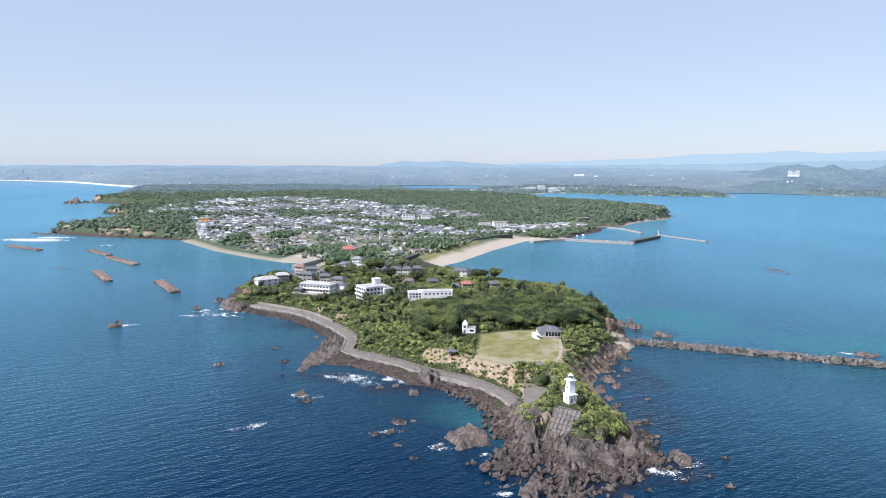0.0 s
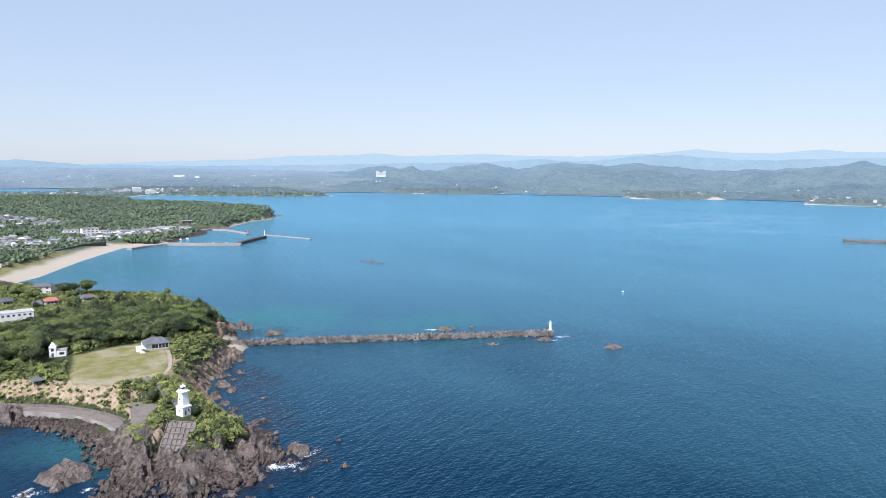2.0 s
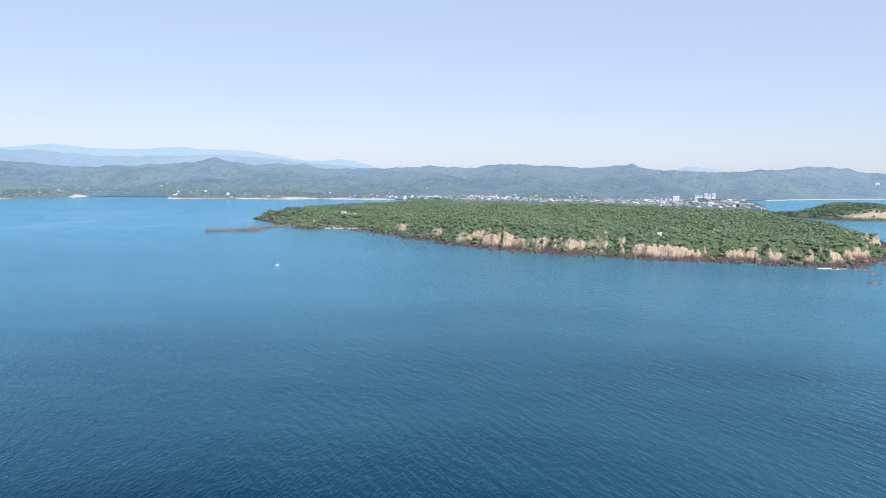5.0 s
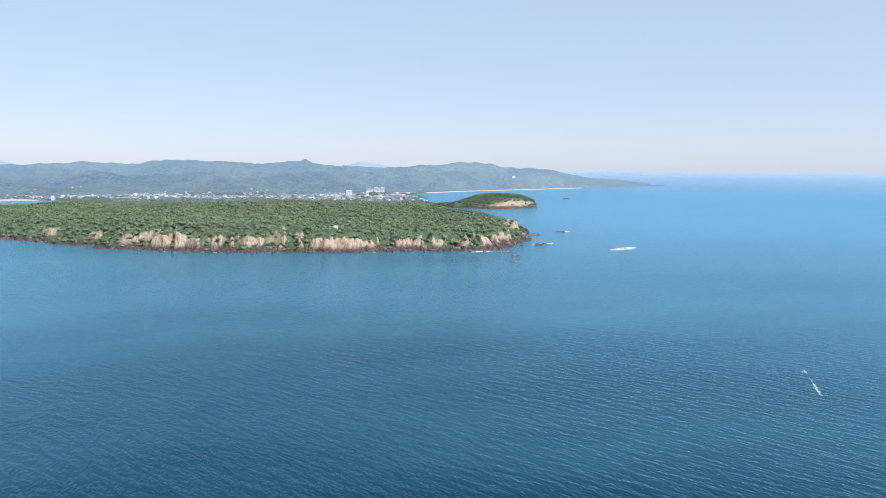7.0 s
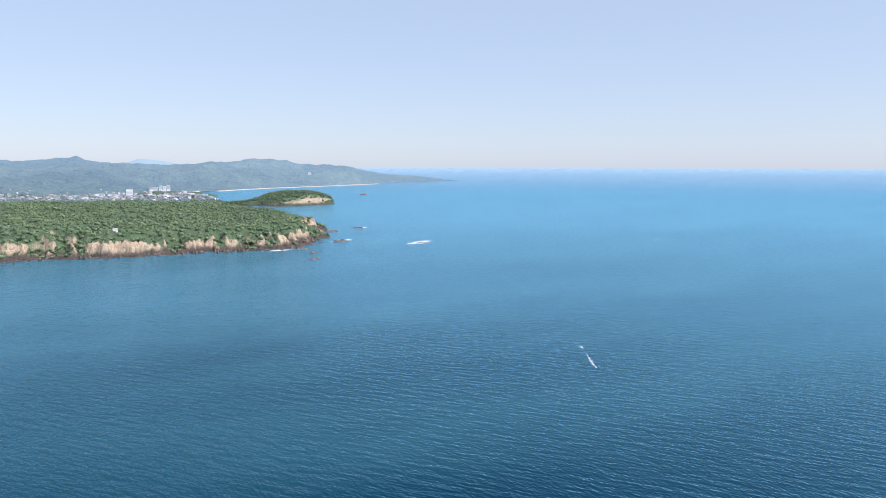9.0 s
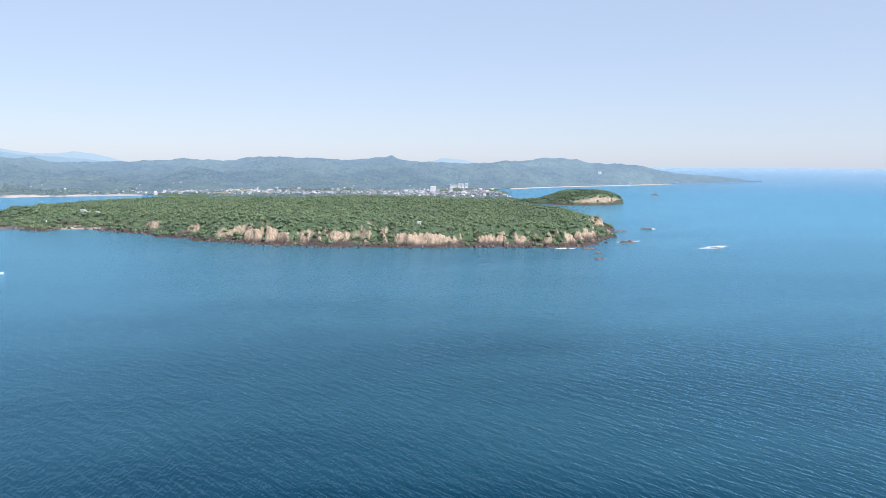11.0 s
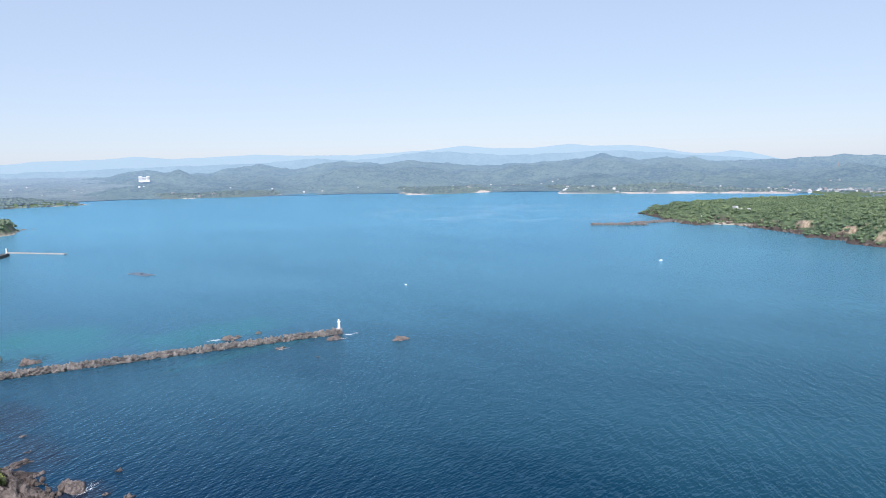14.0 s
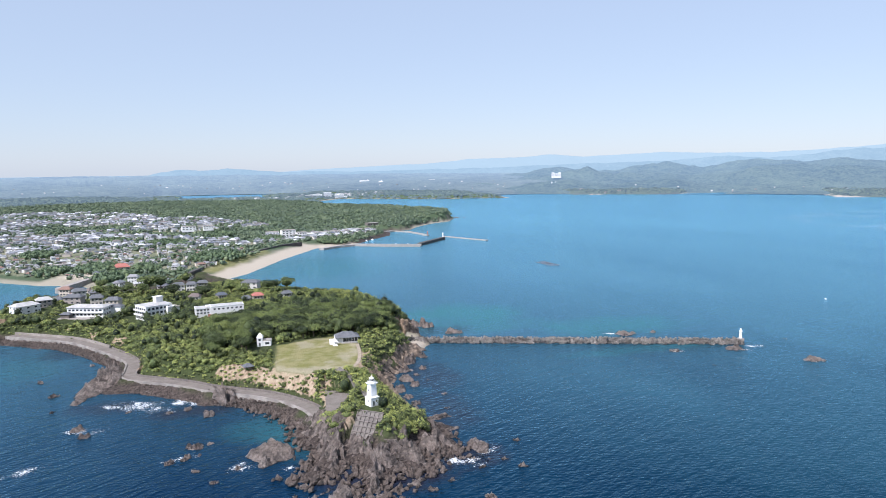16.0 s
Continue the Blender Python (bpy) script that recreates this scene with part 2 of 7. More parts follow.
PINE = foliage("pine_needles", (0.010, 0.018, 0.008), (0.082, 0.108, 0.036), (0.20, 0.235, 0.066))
# These two leaf colours are lifted and blued to paint in some haze.
LEAF_FAR = foliage("wood_leaves", (0.046, 0.076, 0.050), (0.098, 0.142, 0.076), (0.185, 0.232, 0.098), 16, 0.22)
LEAF_MID = foliage("distant_wood_leaves", (0.054, 0.082, 0.064), (0.104, 0.142, 0.090), (0.185, 0.225, 0.115), 22, 0.35)
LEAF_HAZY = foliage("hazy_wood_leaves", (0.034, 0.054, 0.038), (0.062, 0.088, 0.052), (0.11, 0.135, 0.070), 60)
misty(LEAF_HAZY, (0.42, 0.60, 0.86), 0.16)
WALLS = tinted("house_walls", [(0.52, 0.51, 0.48), (0.42, 0.39, 0.35), (0.62, 0.62, 0.60), (0.30, 0.27, 0.25), (0.47, 0.42, 0.36), (0.68, 0.68, 0.66)], 0.85)
ROOFS = tinted("house_roofs", [(0.11, 0.115, 0.13), (0.16, 0.165, 0.18), (0.23, 0.23, 0.24), (0.14, 0.115, 0.105), (0.25, 0.25, 0.26), (0.09, 0.10, 0.12), (0.38, 0.385, 0.39), (0.20, 0.125, 0.10)], 0.6)


def rock_material(name, a, b, c):
    n = Nodes(name)
    big, fine = n.noise(3.5, 5, 0.65), n.noise(0.7, 5, 0.7)
    col = n.mix(n.ramp(fine, (0.40, 0.0), (0.60, 0.75)), n.ramp(big, (0.36, a), (0.60, b)), c)
    col = n.mix(n.ramp(n.noise(0.35, 4, 0.7), (0.36, 0.4), (0.50, 0.0)), col, (a[0] * 0.6, a[1] * 0.6, a[2] * 0.6))
    z = n.node("SeparateXYZ", Vector=n.place).outputs[2]
    col = n.mix(n.ramp(n.math("ADD", z, n.math("MULTIPLY", big, 1.6)), (0.9, 1.0), (1.0, 0.0)), col, (a[0] * 0.6, a[1] * 0.62, a[2] * 0.62))
    crack = n.node("TexVoronoi", Vector=n.place, Scale=0.45)
    crack.feature = "DISTANCE_TO_EDGE"
    gap = n.ramp(n.math("ADD", crack.outputs["Distance"], n.math("MULTIPLY_ADD", fine, 0.3, -0.15)), (0.0, 0.0), (0.16, 1.0))
    n.bump(n.math("ADD", n.math("ADD", big, fine), n.math("MULTIPLY", gap, 0.35)), 1.1)
    return n.done(col, 0.85, 0, 0.3)


ROCK = rock_material("sea_rock", (0.040, 0.033, 0.031), (0.285, 0.236, 0.207), (0.135, 0.111, 0.099))
BLOCK = rock_material("armour_block", (0.050, 0.045, 0.042), (0.37, 0.335, 0.30), (0.17, 0.152, 0.138))
WORN_WALL = plain("worn_sea_wall", (0.17, 0.15, 0.137), (0.30, 0.275, 0.25), 5, 0.5, 0.92, 0.03, stain=(0.13, 0.115, 0.105))
RED_BLOCK = rock_material("rusty_block", (0.15, 0.105, 0.085), (0.42, 0.31, 0.255), (0.28, 0.205, 0.17))
OCHRE = rock_material("ochre_rock", (0.15, 0.10, 0.065), (0.40, 0.29, 0.19), (0.24, 0.17, 0.12))
BOULDER = rock_material("boulder", (0.065, 0.051, 0.045), (0.19, 0.15, 0.128), (0.11, 0.088, 0.076))


def ground_material(name="land_cover", shade=(0.026, 0.036, 0.015), sunny=(0.066, 0.083, 0.030)):
    """Undergrowth, tan cliff, dark shore rock, lawn and sand, by masks of the cover and by slope."""
    n = Nodes(name)
    cover = n.node("VertexColor")
    cover.layer_name = "cover"
    rgb = n.node("SeparateColor", Color=cover.outputs["Color"])
    sand, lawn, rock = rgb.outputs[0], rgb.outputs[1], rgb.outputs[2]
    bare = cover.outputs["Alpha"]
    patch, fine = n.noise(9, 4, 0.6), n.noise(1.2, 5, 0.7)
    green = n.mix(n.ramp(fine, (0.3, 0.0), (0.7, 1.0)), n.ramp(patch, (0.3, shade), (0.7, sunny)), tuple((p + q) / 2 for p, q in zip(shade, sunny)))
    grass = n.mix(n.ramp(n.noise(7, 5, 0.7), (0.42, 0.0), (0.6, 1.0)), (0.185, 0.180, 0.058), (0.27, 0.240, 0.118))
    grass = n.mix(n.ramp(n.noise(0.8, 3), (0.3, 0.0), (0.8, 0.35)), grass, (0.15, 0.18, 0.06))
    streak = n.noise(2.2, 5, 0.7, (1, 1, 0.35))
    cliff = n.ramp(streak, (0.28, (0.16, 0.105, 0.065)), (0.5, (0.33, 0.255, 0.18)), (0.72, (0.46, 0.375, 0.275)))
    dark = n.ramp(fine, (0.38, (0.018, 0.014, 0.013)), (0.62, (0.105, 0.083, 0.072)))
    sandy = n.mix(fine, (0.36, 0.315, 0.255), (0.47, 0.415, 0.34))
    up = n.node("SeparateXYZ", Vector=n.t.nodes.new("ShaderNodeNewGeometry").outputs["Normal"]).outputs[2]
    steep = n.ramp(n.math("ADD", up, n.math("MULTIPLY_ADD", patch, 0.35, -0.17)), (0.44, 1.0), (0.62, 0.0))
    col = n.mix(steep, green, cliff)
    col = n.mix(n.ramp(n.math("ADD", bare, n.math("ADD", n.math("MULTIPLY_ADD", n.noise(5, 5, 0.65), 0.9, -0.45), n.math("MULTIPLY_ADD", n.noise(24, 4, 0.6), 1.7, -0.85))), (0.40, 0.0), (0.62, 1.0)), col, cliff)
    col = n.mix(rock, col, dark)
    col = n.mix(lawn, col, grass)
    col = n.mix(sand, col, sandy)
    n.bump(n.math("ADD", fine, streak), 1.0)
    return n.done(col, 0.95, 0, 0.2)


# The default greens are darkened, painting shade into gaps between the trees.
GROUND = ground_material()
GROUND_WOOD = ground_material("wooded_land", (0.046, 0.072, 0.042), (0.094, 0.132, 0.068))
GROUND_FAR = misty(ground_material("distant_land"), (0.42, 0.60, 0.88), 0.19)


def foam_material():
    """Lacy white water, torn by noise and thinning out towards its rim."""
    n = Nodes("sea_foam")
    rim = n.node("Attribute")
    rim.attribute_name = "rim"
    torn = n.math("ADD", n.math("MULTIPLY", n.noise(0.9, 6, 0.75), 0.7), n.math("MULTIPLY", n.noise(5.0, 4, 0.6, (1, 0.5, 1)), 0.6))
    n.put(n.shader.inputs["Alpha"], n.ramp(n.math("ADD", n.math("MULTIPLY_ADD", torn, 3.2, -2.08), n.math("MULTIPLY", rim.outputs["Fac"], 0.52)), (0.40, 0.0), (0.78, 0.85)))
    return n.done((0.74, 0.78, 0.80), 0.6)


FOAM = foam_material()

# ---- sea ----
def build_water(n, distant=False):

    def wave(size, detail, turn, along):
        turned = n.node("Mapping", Vector=n.place)
        turned.inputs["Rotation"].default_value = (0, 0, radians(turn))
        where = n.node("Mapping", Vector=turned.outputs[0])
        where.inputs["Scale"].default_value = (along, 1.0, 1.0)
        return n.node("TexNoise", Vector=where.outputs[0], Scale=1.0 / size, Detail=detail, Roughness=0.6).outputs["Fac"]

    swell, ripple = wave(3.7, 2.0, -34, 0.30), wave(1.4, 1.0, 4, 0.40)
    facet = n.node("Bump", Height=n.math("ADD", swell, n.math("MULTIPLY", ripple, 0.4)), Distance=1.4, Strength=1.0).outputs[0]
    n.put(n.shader.inputs["Normal"], facet)
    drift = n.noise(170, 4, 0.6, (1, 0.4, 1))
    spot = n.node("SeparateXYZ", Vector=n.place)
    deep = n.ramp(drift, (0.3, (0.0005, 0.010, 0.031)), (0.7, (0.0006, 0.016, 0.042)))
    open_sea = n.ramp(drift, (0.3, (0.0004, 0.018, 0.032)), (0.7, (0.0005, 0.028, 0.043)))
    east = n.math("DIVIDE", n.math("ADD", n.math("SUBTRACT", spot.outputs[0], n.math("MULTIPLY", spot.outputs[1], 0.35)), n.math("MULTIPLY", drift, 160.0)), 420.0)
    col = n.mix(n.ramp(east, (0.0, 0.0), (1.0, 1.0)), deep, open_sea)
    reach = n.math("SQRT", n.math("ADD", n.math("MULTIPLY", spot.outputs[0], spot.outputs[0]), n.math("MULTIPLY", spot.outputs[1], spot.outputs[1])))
    # Base colour pales with distance, painting in sky reflection and haze.
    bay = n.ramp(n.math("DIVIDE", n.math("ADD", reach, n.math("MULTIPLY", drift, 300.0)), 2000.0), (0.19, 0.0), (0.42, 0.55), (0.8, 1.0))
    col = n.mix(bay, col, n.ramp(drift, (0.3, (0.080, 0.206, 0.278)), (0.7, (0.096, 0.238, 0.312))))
    lane = n.math("SUBTRACT", 1.0, n.math("MULTIPLY", n.math("ABSOLUTE", n.math("SUBTRACT", n.noise(330, 4, 0.6), 0.5)), 20.0))
    lx = n.math("DIVIDE", n.math("SUBTRACT", spot.outputs[0], 1350.0), 330.0)
    ly = n.math("DIVIDE", n.math("SUBTRACT", spot.outputs[1], 960.0), 400.0)
    calm = n.math("SUBTRACT", 1.0, n.math("ADD", n.math("MULTIPLY", lx, lx), n.math("MULTIPLY", ly, ly)))
    col = n.mix(n.ramp(n.math("MULTIPLY", lane, n.ramp(calm, (0.0, 0.0), (0.4, 1.0))), (0.0, 0.0), (1.0, 0.6)), col, (0.20, 0.30, 0.36))
    edge = n.noise(26, 4, 0.65)
    for x, y, rx, ry, amount in SHALLOWS:
        dx = n.math("DIVIDE", n.math("SUBTRACT", spot.outputs[0], float(x)), float(rx))
        dy = n.math("DIVIDE", n.math("SUBTRACT", spot.outputs[1], float(y)), float(ry))
        d = n.math("ADD", n.math("ADD", n.math("MULTIPLY", dx, dx), n.math("MULTIPLY", dy, dy)), n.math("MULTIPLY_ADD", edge, 1.8, -0.9))
        col = n.mix(n.ramp(d, (0.1, amount), (1.0, 0.0)), col, (0.024, 0.112, 0.120))
    weed = n.noise(9, 5, 0.7)
    for x, y, rx, ry, amount in REEFS:
        dx = n.math("DIVIDE", n.math("SUBTRACT", spot.outputs[0], float(x)), float(rx))
        dy = n.math("DIVIDE", n.math("SUBTRACT", spot.outputs[1], float(y)), float(ry))
        d = n.math("ADD", n.math("ADD", n.math("MULTIPLY", dx, dx), n.math("MULTIPLY", dy, dy)), n.math("MULTIPLY_ADD", weed, 2.4, -1.2))
        col = n.mix(n.ramp(d, (0.15, amount), (1.0, 0.0)), col, (0.016, 0.014, 0.022))
    # The far sea's base colour is greyed towards the horizon as painted haze.
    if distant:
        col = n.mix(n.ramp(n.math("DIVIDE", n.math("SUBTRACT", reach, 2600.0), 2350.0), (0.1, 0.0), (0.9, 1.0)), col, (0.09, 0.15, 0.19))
    n.done(col, 0.3, 0, 0.0)
    # Gloss is tinted blue so that reflections look like bluer sky.
    gloss = n.node("BsdfGlossy", Color=(0.44, 0.75, 0.97), Roughness=0.15, Normal=facet)
    both = n.t.nodes.new("ShaderNodeMixShader")
    n.put(both.inputs[0], n.node("Fresnel", IOR=1.30, Normal=facet).outputs[0])
    n.put(both.inputs[1], n.shader.outputs[0])
    n.put(both.inputs[2], gloss.outputs[0])
    n.put(n.t.nodes["Material Output"].inputs["Surface"], both.outputs[0])
    # Haze over the far sea is painted as emission, rising with distance.
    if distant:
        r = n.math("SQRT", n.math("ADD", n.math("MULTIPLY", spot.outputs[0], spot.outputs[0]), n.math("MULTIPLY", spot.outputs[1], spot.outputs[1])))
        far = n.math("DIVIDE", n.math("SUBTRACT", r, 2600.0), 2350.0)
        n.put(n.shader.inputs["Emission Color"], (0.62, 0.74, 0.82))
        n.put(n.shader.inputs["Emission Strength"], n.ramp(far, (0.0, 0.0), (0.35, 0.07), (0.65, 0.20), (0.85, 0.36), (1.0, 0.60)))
    return n.m


SHALLOWS = [(165, 500, 60, 45, 1.0), (170, 455, 60, 26, 0.6), (255, 425, 66, 36, 0.75), (230, 362, 60, 12, 0.35), (30, 285, 28, 30, 0.3), (90, 800, 100, 120, 0.55), (-260, 780, 130, 110, 0.5),
            (-120, 440, 30, 40, 0.3), (10, 300, 22, 20, 0.3)]
# weed-covered reefs just under the surface
REEFS = [(52, 236, 26, 15, 0.85), (34, 240, 14, 12, 0.8), (84, 246, 18, 16, 0.7), (92, 300, 16, 34, 0.6), (100, 352, 18, 34, 0.65), (-20, 334, 26, 10, 0.7), (-60, 352, 22, 12, 0.55), (-100, 470, 18, 20, 0.5), (140, 452, 24, 14, 0.5)]
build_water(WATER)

ang = np.linspace(0, 2 * math.pi, 241)


def ring_sheet(name, label, radii, material):
    R, A = np.meshgrid(radii, ang, indexing="ij")
    x, y = R * np.cos(A), R * np.sin(A)
    me = mesh_of(name, np.stack([x, y, rise(x, y)], -1).reshape(-1, 3), grid_faces(*x.shape), material, flat=False)
    return tagged(new(name, me), label, "sea", kind="structure")


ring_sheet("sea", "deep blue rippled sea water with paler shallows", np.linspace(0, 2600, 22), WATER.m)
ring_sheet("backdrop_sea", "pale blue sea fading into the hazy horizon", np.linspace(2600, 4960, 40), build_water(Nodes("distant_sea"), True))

# ---- land ----
LAWN = [(18, 345), (20, 368), (22, 393), (39, 401), (54, 404), (65, 384), (62, 360), (57, 338), (46, 333), (32, 333)]
PROMENADE = [(-141, 518), (-116, 501), (-97, 486), (-76, 458), (-57, 424), (-54, 402), (-53, 388), (-38, 376), (-25, 366), (-12, 353), (-1, 345), (11, 336), (21, 325), (30, 310), (34, 296)]
LOT = [(39, 323), (48.7, 310.5), (38, 284.5), (35, 290)]
NEAR_SHORE = [(-90, 790), (-120, 730), (-150, 700), (-171, 672), (-180, 645), (-179, 600), (-174, 570), (-165, 522), (-142, 509), (-121, 494), (-103, 479.5), (-82.5, 453),
              (-64.5, 420), (-63, 397), (-72, 378), (-57, 374), (-37, 361), (-15, 339), (2, 334), (12, 322), (22, 302), (24, 281),
              (27, 262), (18, 243), (25, 240), (33, 249), (39, 252), (42, 244), (38, 222), (46, 221), (49, 237), (56, 241), (61, 234), (68, 241), (68, 253), (82, 250), (82, 262), (79, 270), (91, 274), (79, 285), (76, 300), (74, 326), (76, 345), (84, 363), (92, 374), (103, 394), (113, 409), (119, 424), (120, 436),
              (116, 440), (124, 481), (124, 540), (112, 600), (70, 625), (48, 650), (30, 690), (0, 744), (-20, 800)]
NEAR_HEIGHTS = [(35, 350, 13), (50, 350, 13), (40, 395, 13), (15, 395, 13), (53, 281, 12), (60, 284, 12), (66, 272, 9), (46, 290, 9.5), (50, 305, 11.5), (50, 325, 12.8),
                (80, 415, 14), (95, 450, 14), (85, 480, 12), (45, 460, 14), (60, 540, 7), (100, 530, 6), (0, 450, 13), (-10, 505, 10.5), (-50, 520, 10), (-98, 535, 9.5),
                (-142, 580, 9), (-160, 630, 7), (-20, 560, 8.5), (20, 575, 8), (25, 625, 7), (-60, 600, 7), (-100, 640, 5.5), (-60, 700, 4), (-130, 690, 4), (-30, 420, 12),
                (5, 358, 11), (-5, 400, 12.5)]


def strata(x, y, turn, period, seed):
    """Upturned beds of rock: each bed climbs slowly and breaks off steeply, and is broken along its length (0 to about 1.2)."""
    c, s = math.cos(radians(turn)), math.sin(radians(turn))
    u = (x * c + y * s + (fbm(x, y, 8, seed, 4) - 0.5) * period * 2.2) / period
    v = y * c - x * s
    bed = np.floor(u)
    f = u - bed
    ramp = np.where(f < 0.7, f / 0.7, (1 - f) / 0.3)
    broken = vnoise(bed * 9.7, v + bed * 3.1, 4.0, seed + 5)
    return ramp * (0.25 + 0.95 * broken) + (vnoise(x, y, 1.3, seed + 9) - 0.5) * 0.25


def near_height(x, y):
    x, y = np.asarray(x, float), np.asarray(y, float)
    wob = (fbm(x, y, 12, 3) - 0.5) * (9 - 5 * smooth(296, 280, y))
    d = shore_distance(x, y, NEAR_SHORE) + wob * smooth(-20, 0, 10 - np.abs(shore_distance(x, y, NEAR_SHORE)))
    base = spread(x, y, NEAR_HEIGHTS, 4) + (fbm(x, y, 30, 9) - 0.5) * 3
    cliff = 13 + 9 * fbm(x, y, 40, 5)
    z = np.where(d > 0, 1.2 * smooth(0, 2.5, d) + (base - 1.2) * smooth(1.5, cliff, d), np.maximum(d * 0.25, -3))
    z = z + (fbm(x, y, 5, 21, 3) - 0.5) * 3.2 * smooth(0, 3, d) * (1 - smooth(6, 13, z))
    bank = smooth(13, 6, line_distance(x, y, [(-4, 358), (10, 347), (24, 334), (33, 322)]))
    z = z + bank * (0.5 - np.abs(2 * vnoise(x * 0.8 + y, y - x, 7, 26) - 1)) * 3.4 * smooth(4, 6, z)
    p = line_distance(x, y, PROMENADE)
    z = np.where(d > 0, np.minimum(z, 3.6 + np.maximum(p - 4.0, 0) * 1.0 + (fbm(x, y, 6, 2) - 0.5) * 3 * smooth(4, 8, p)), z)
    cove = np.hypot(x - 107, (y - 421) / 1.3)
    z = np.where(d > 0, np.minimum(z, 1.3 + np.maximum(cove - 9, 0) * 1.4), z)
    face = 11.0 - 0.66 * ((x - 51.5) * -0.65 + (y - 275.8) * -0.76)
    z = np.where(np.abs((x - 49) * 0.76 - (y - 271) * 0.65) < 6.6, np.where((x - 51.5) * -0.65 + (y - 275.8) * -0.76 > 0, np.minimum(z, np.maximum(face - 0.4, 2.5)), z), z)
    plot = smooth(-3.5, 0.5, shore_distance(x, y, LOT))
    z = z * (1 - plot) + 7.9 * plot
    lawn = smooth(-5, 2, shore_distance(x, y, LAWN))
    return z * (1 - lawn) + 13 * lawn


def near_cover(x, y, z):
    d = shore_distance(x, y, NEAR_SHORE)
    rocky = np.maximum(smooth(5.5, 2.5, z + (fbm(x, y, 8, 4) - 0.5) * 5), smooth(274, 264, y + (fbm(x, y, 8, 31) - 0.5) * 8) * smooth(10, 6, z))
    lawn = smooth(-1.5, 1.0, shore_distance(x, y, LAWN) + (fbm(x, y, 4, 8) - 0.5) * 2)
    worn = lawn * smooth(0.5, 0.72, fbm(x, y, 9, 14) + 0.45 * smooth(12, 0, line_distance(x, y, [(19, 344), (32, 337), (48, 337)])) * 0.9)
    cove = smooth(14, 6, np.hypot((x - 106) / 1.0, (y - 420) / 1.6))
    beach = smooth(16, 9, d) * smooth(690, 715, y) * smooth(-40, -20, x)
    tan = smooth(12, 6, line_distance(x, y, [(-4, 358), (10, 347), (24, 334), (33, 322)])) * smooth(5, 7.5, z) * (1 - lawn)
    tan = np.maximum(tan, smooth(14, 6, line_distance(x, y, [(107, 432), (112, 446)])) * smooth(3, 6, z))
    tan = np.maximum(tan, smooth(0.62, 0.7, fbm(x, y, 22, 66)) * smooth(24, 16, d) * smooth(5, 7, z) * 0.8)
    tan = np.maximum(tan, smooth(9, 4, line_distance(x, y, [(-158, 535), (-150, 540)])))
    return np.maximum.reduce([worn * 0.5, cove, beach]), lawn, rocky * (1 - cove), tan


def land(name, label, X, Y, height, cover, material, keep=None):
    Z = height(X, Y)
    me = mesh_of(name, np.stack([X, Y, Z], -1).reshape(-1, 3), grid_faces(*X.shape), material, flat=False)
    masks = cover(X, Y, Z)
    r, g, b = masks[:3]
    rgba = np.stack([r, g, b, masks[3] if len(masks) > 3 else 0 * r], -1).astype(np.float32)
    me.color_attributes.new("cover", "FLOAT_COLOR", "POINT").data.foreach_set("color", rgba.ravel())
    if keep is not None:
        bm = bmesh.new()
        bm.from_mesh(me)
        bmesh.ops.delete(bm, geom=[f for f in bm.faces if all(v.co.z < keep for v in f.verts)], context="FACES")
        bm.to_mesh(me)
        bm.free()
    return tagged(new(name, me), label, "land", kind="structure")


def polar(az0, az1, n, r0, r1, m):
    """A grid in rings: az in degrees to the left of straight ahead."""
    r = np.geomspace(r0, r1, m)
    a = np.radians(np.linspace(az0, az1, n))
    R, A = np.meshgrid(r, a, indexing="ij")
    return -R * np.sin(A), R * np.cos(A)


gx, gy = np.meshgrid(np.arange(-200, 140, 1.6), np.arange(228, 800, 1.6), indexing="ij")
land("headland", "wooded headland with tan cliffs, dark shore rocks and a lawn", gx, gy, near_height, near_cover, GROUND, -2.9)


def crag_height(x, y):
    """The broken rock face round the headland's tip, standing proud of the slope behind it."""
    z = near_height(x, y)
    d = shore_distance(x, y, NEAR_SHORE)
    wall = (np.abs((x - 49) * 0.76 - (y - 271) * 0.65) < 7.6) & ((x - 51.5) * -0.65 + (y - 275.8) * -0.76 > -2) & ((x - 51.5) * -0.65 + (y - 275.8) * -0.76 < 13.5)
    on = smooth(-0.5, 2.0, d) * smooth(9.5, 6.5, z + (fbm(x, y, 6, 144) - 0.5) * 4) * smooth(294, 284, y + 0.3 * (x - 50)) * np.where(wall | inside(x, y, [(57, 262), (66, 257), (75, 266), (76, 290), (60, 294)]), 0, 1)
    return np.where(on > 0.03, z + 0.1 + on * (strata(x, y, 24, 7.5, 141) * (2.5 + 3.5 * smooth(1, 7, d)) + strata(x, y, -35, 3.4, 142) * 1.3 - 1.9), z - 1.5)


def east_height(x, y):
    """The broken cliff along the headland's eastern side."""
    z = near_height(x, y)
    d = shore_distance(x, y, NEAR_SHORE)
    on = smooth(-2, 1.0, d) * smooth(19, 12, d) * smooth(288, 297, y) * smooth(410, 400, y) * smooth(8.5, 5.5, z + (fbm(x, y, 12, 153) - 0.5) * 6)
    on = np.maximum(on, smooth(0, 2, d) * smooth(21, 14, d) * smooth(436, 440, y) * smooth(472, 460, y) * smooth(12.5, 9.5, z))
    return np.where(on > 0.03, z + 0.1 + on * (strata(x, y, 70, 5.2, 151) * 3.8 - 1.0), z - 1.5)


def faceted(ob):
    ob.data.polygons.foreach_set("use_smooth", np.zeros(len(ob.data.polygons), bool))


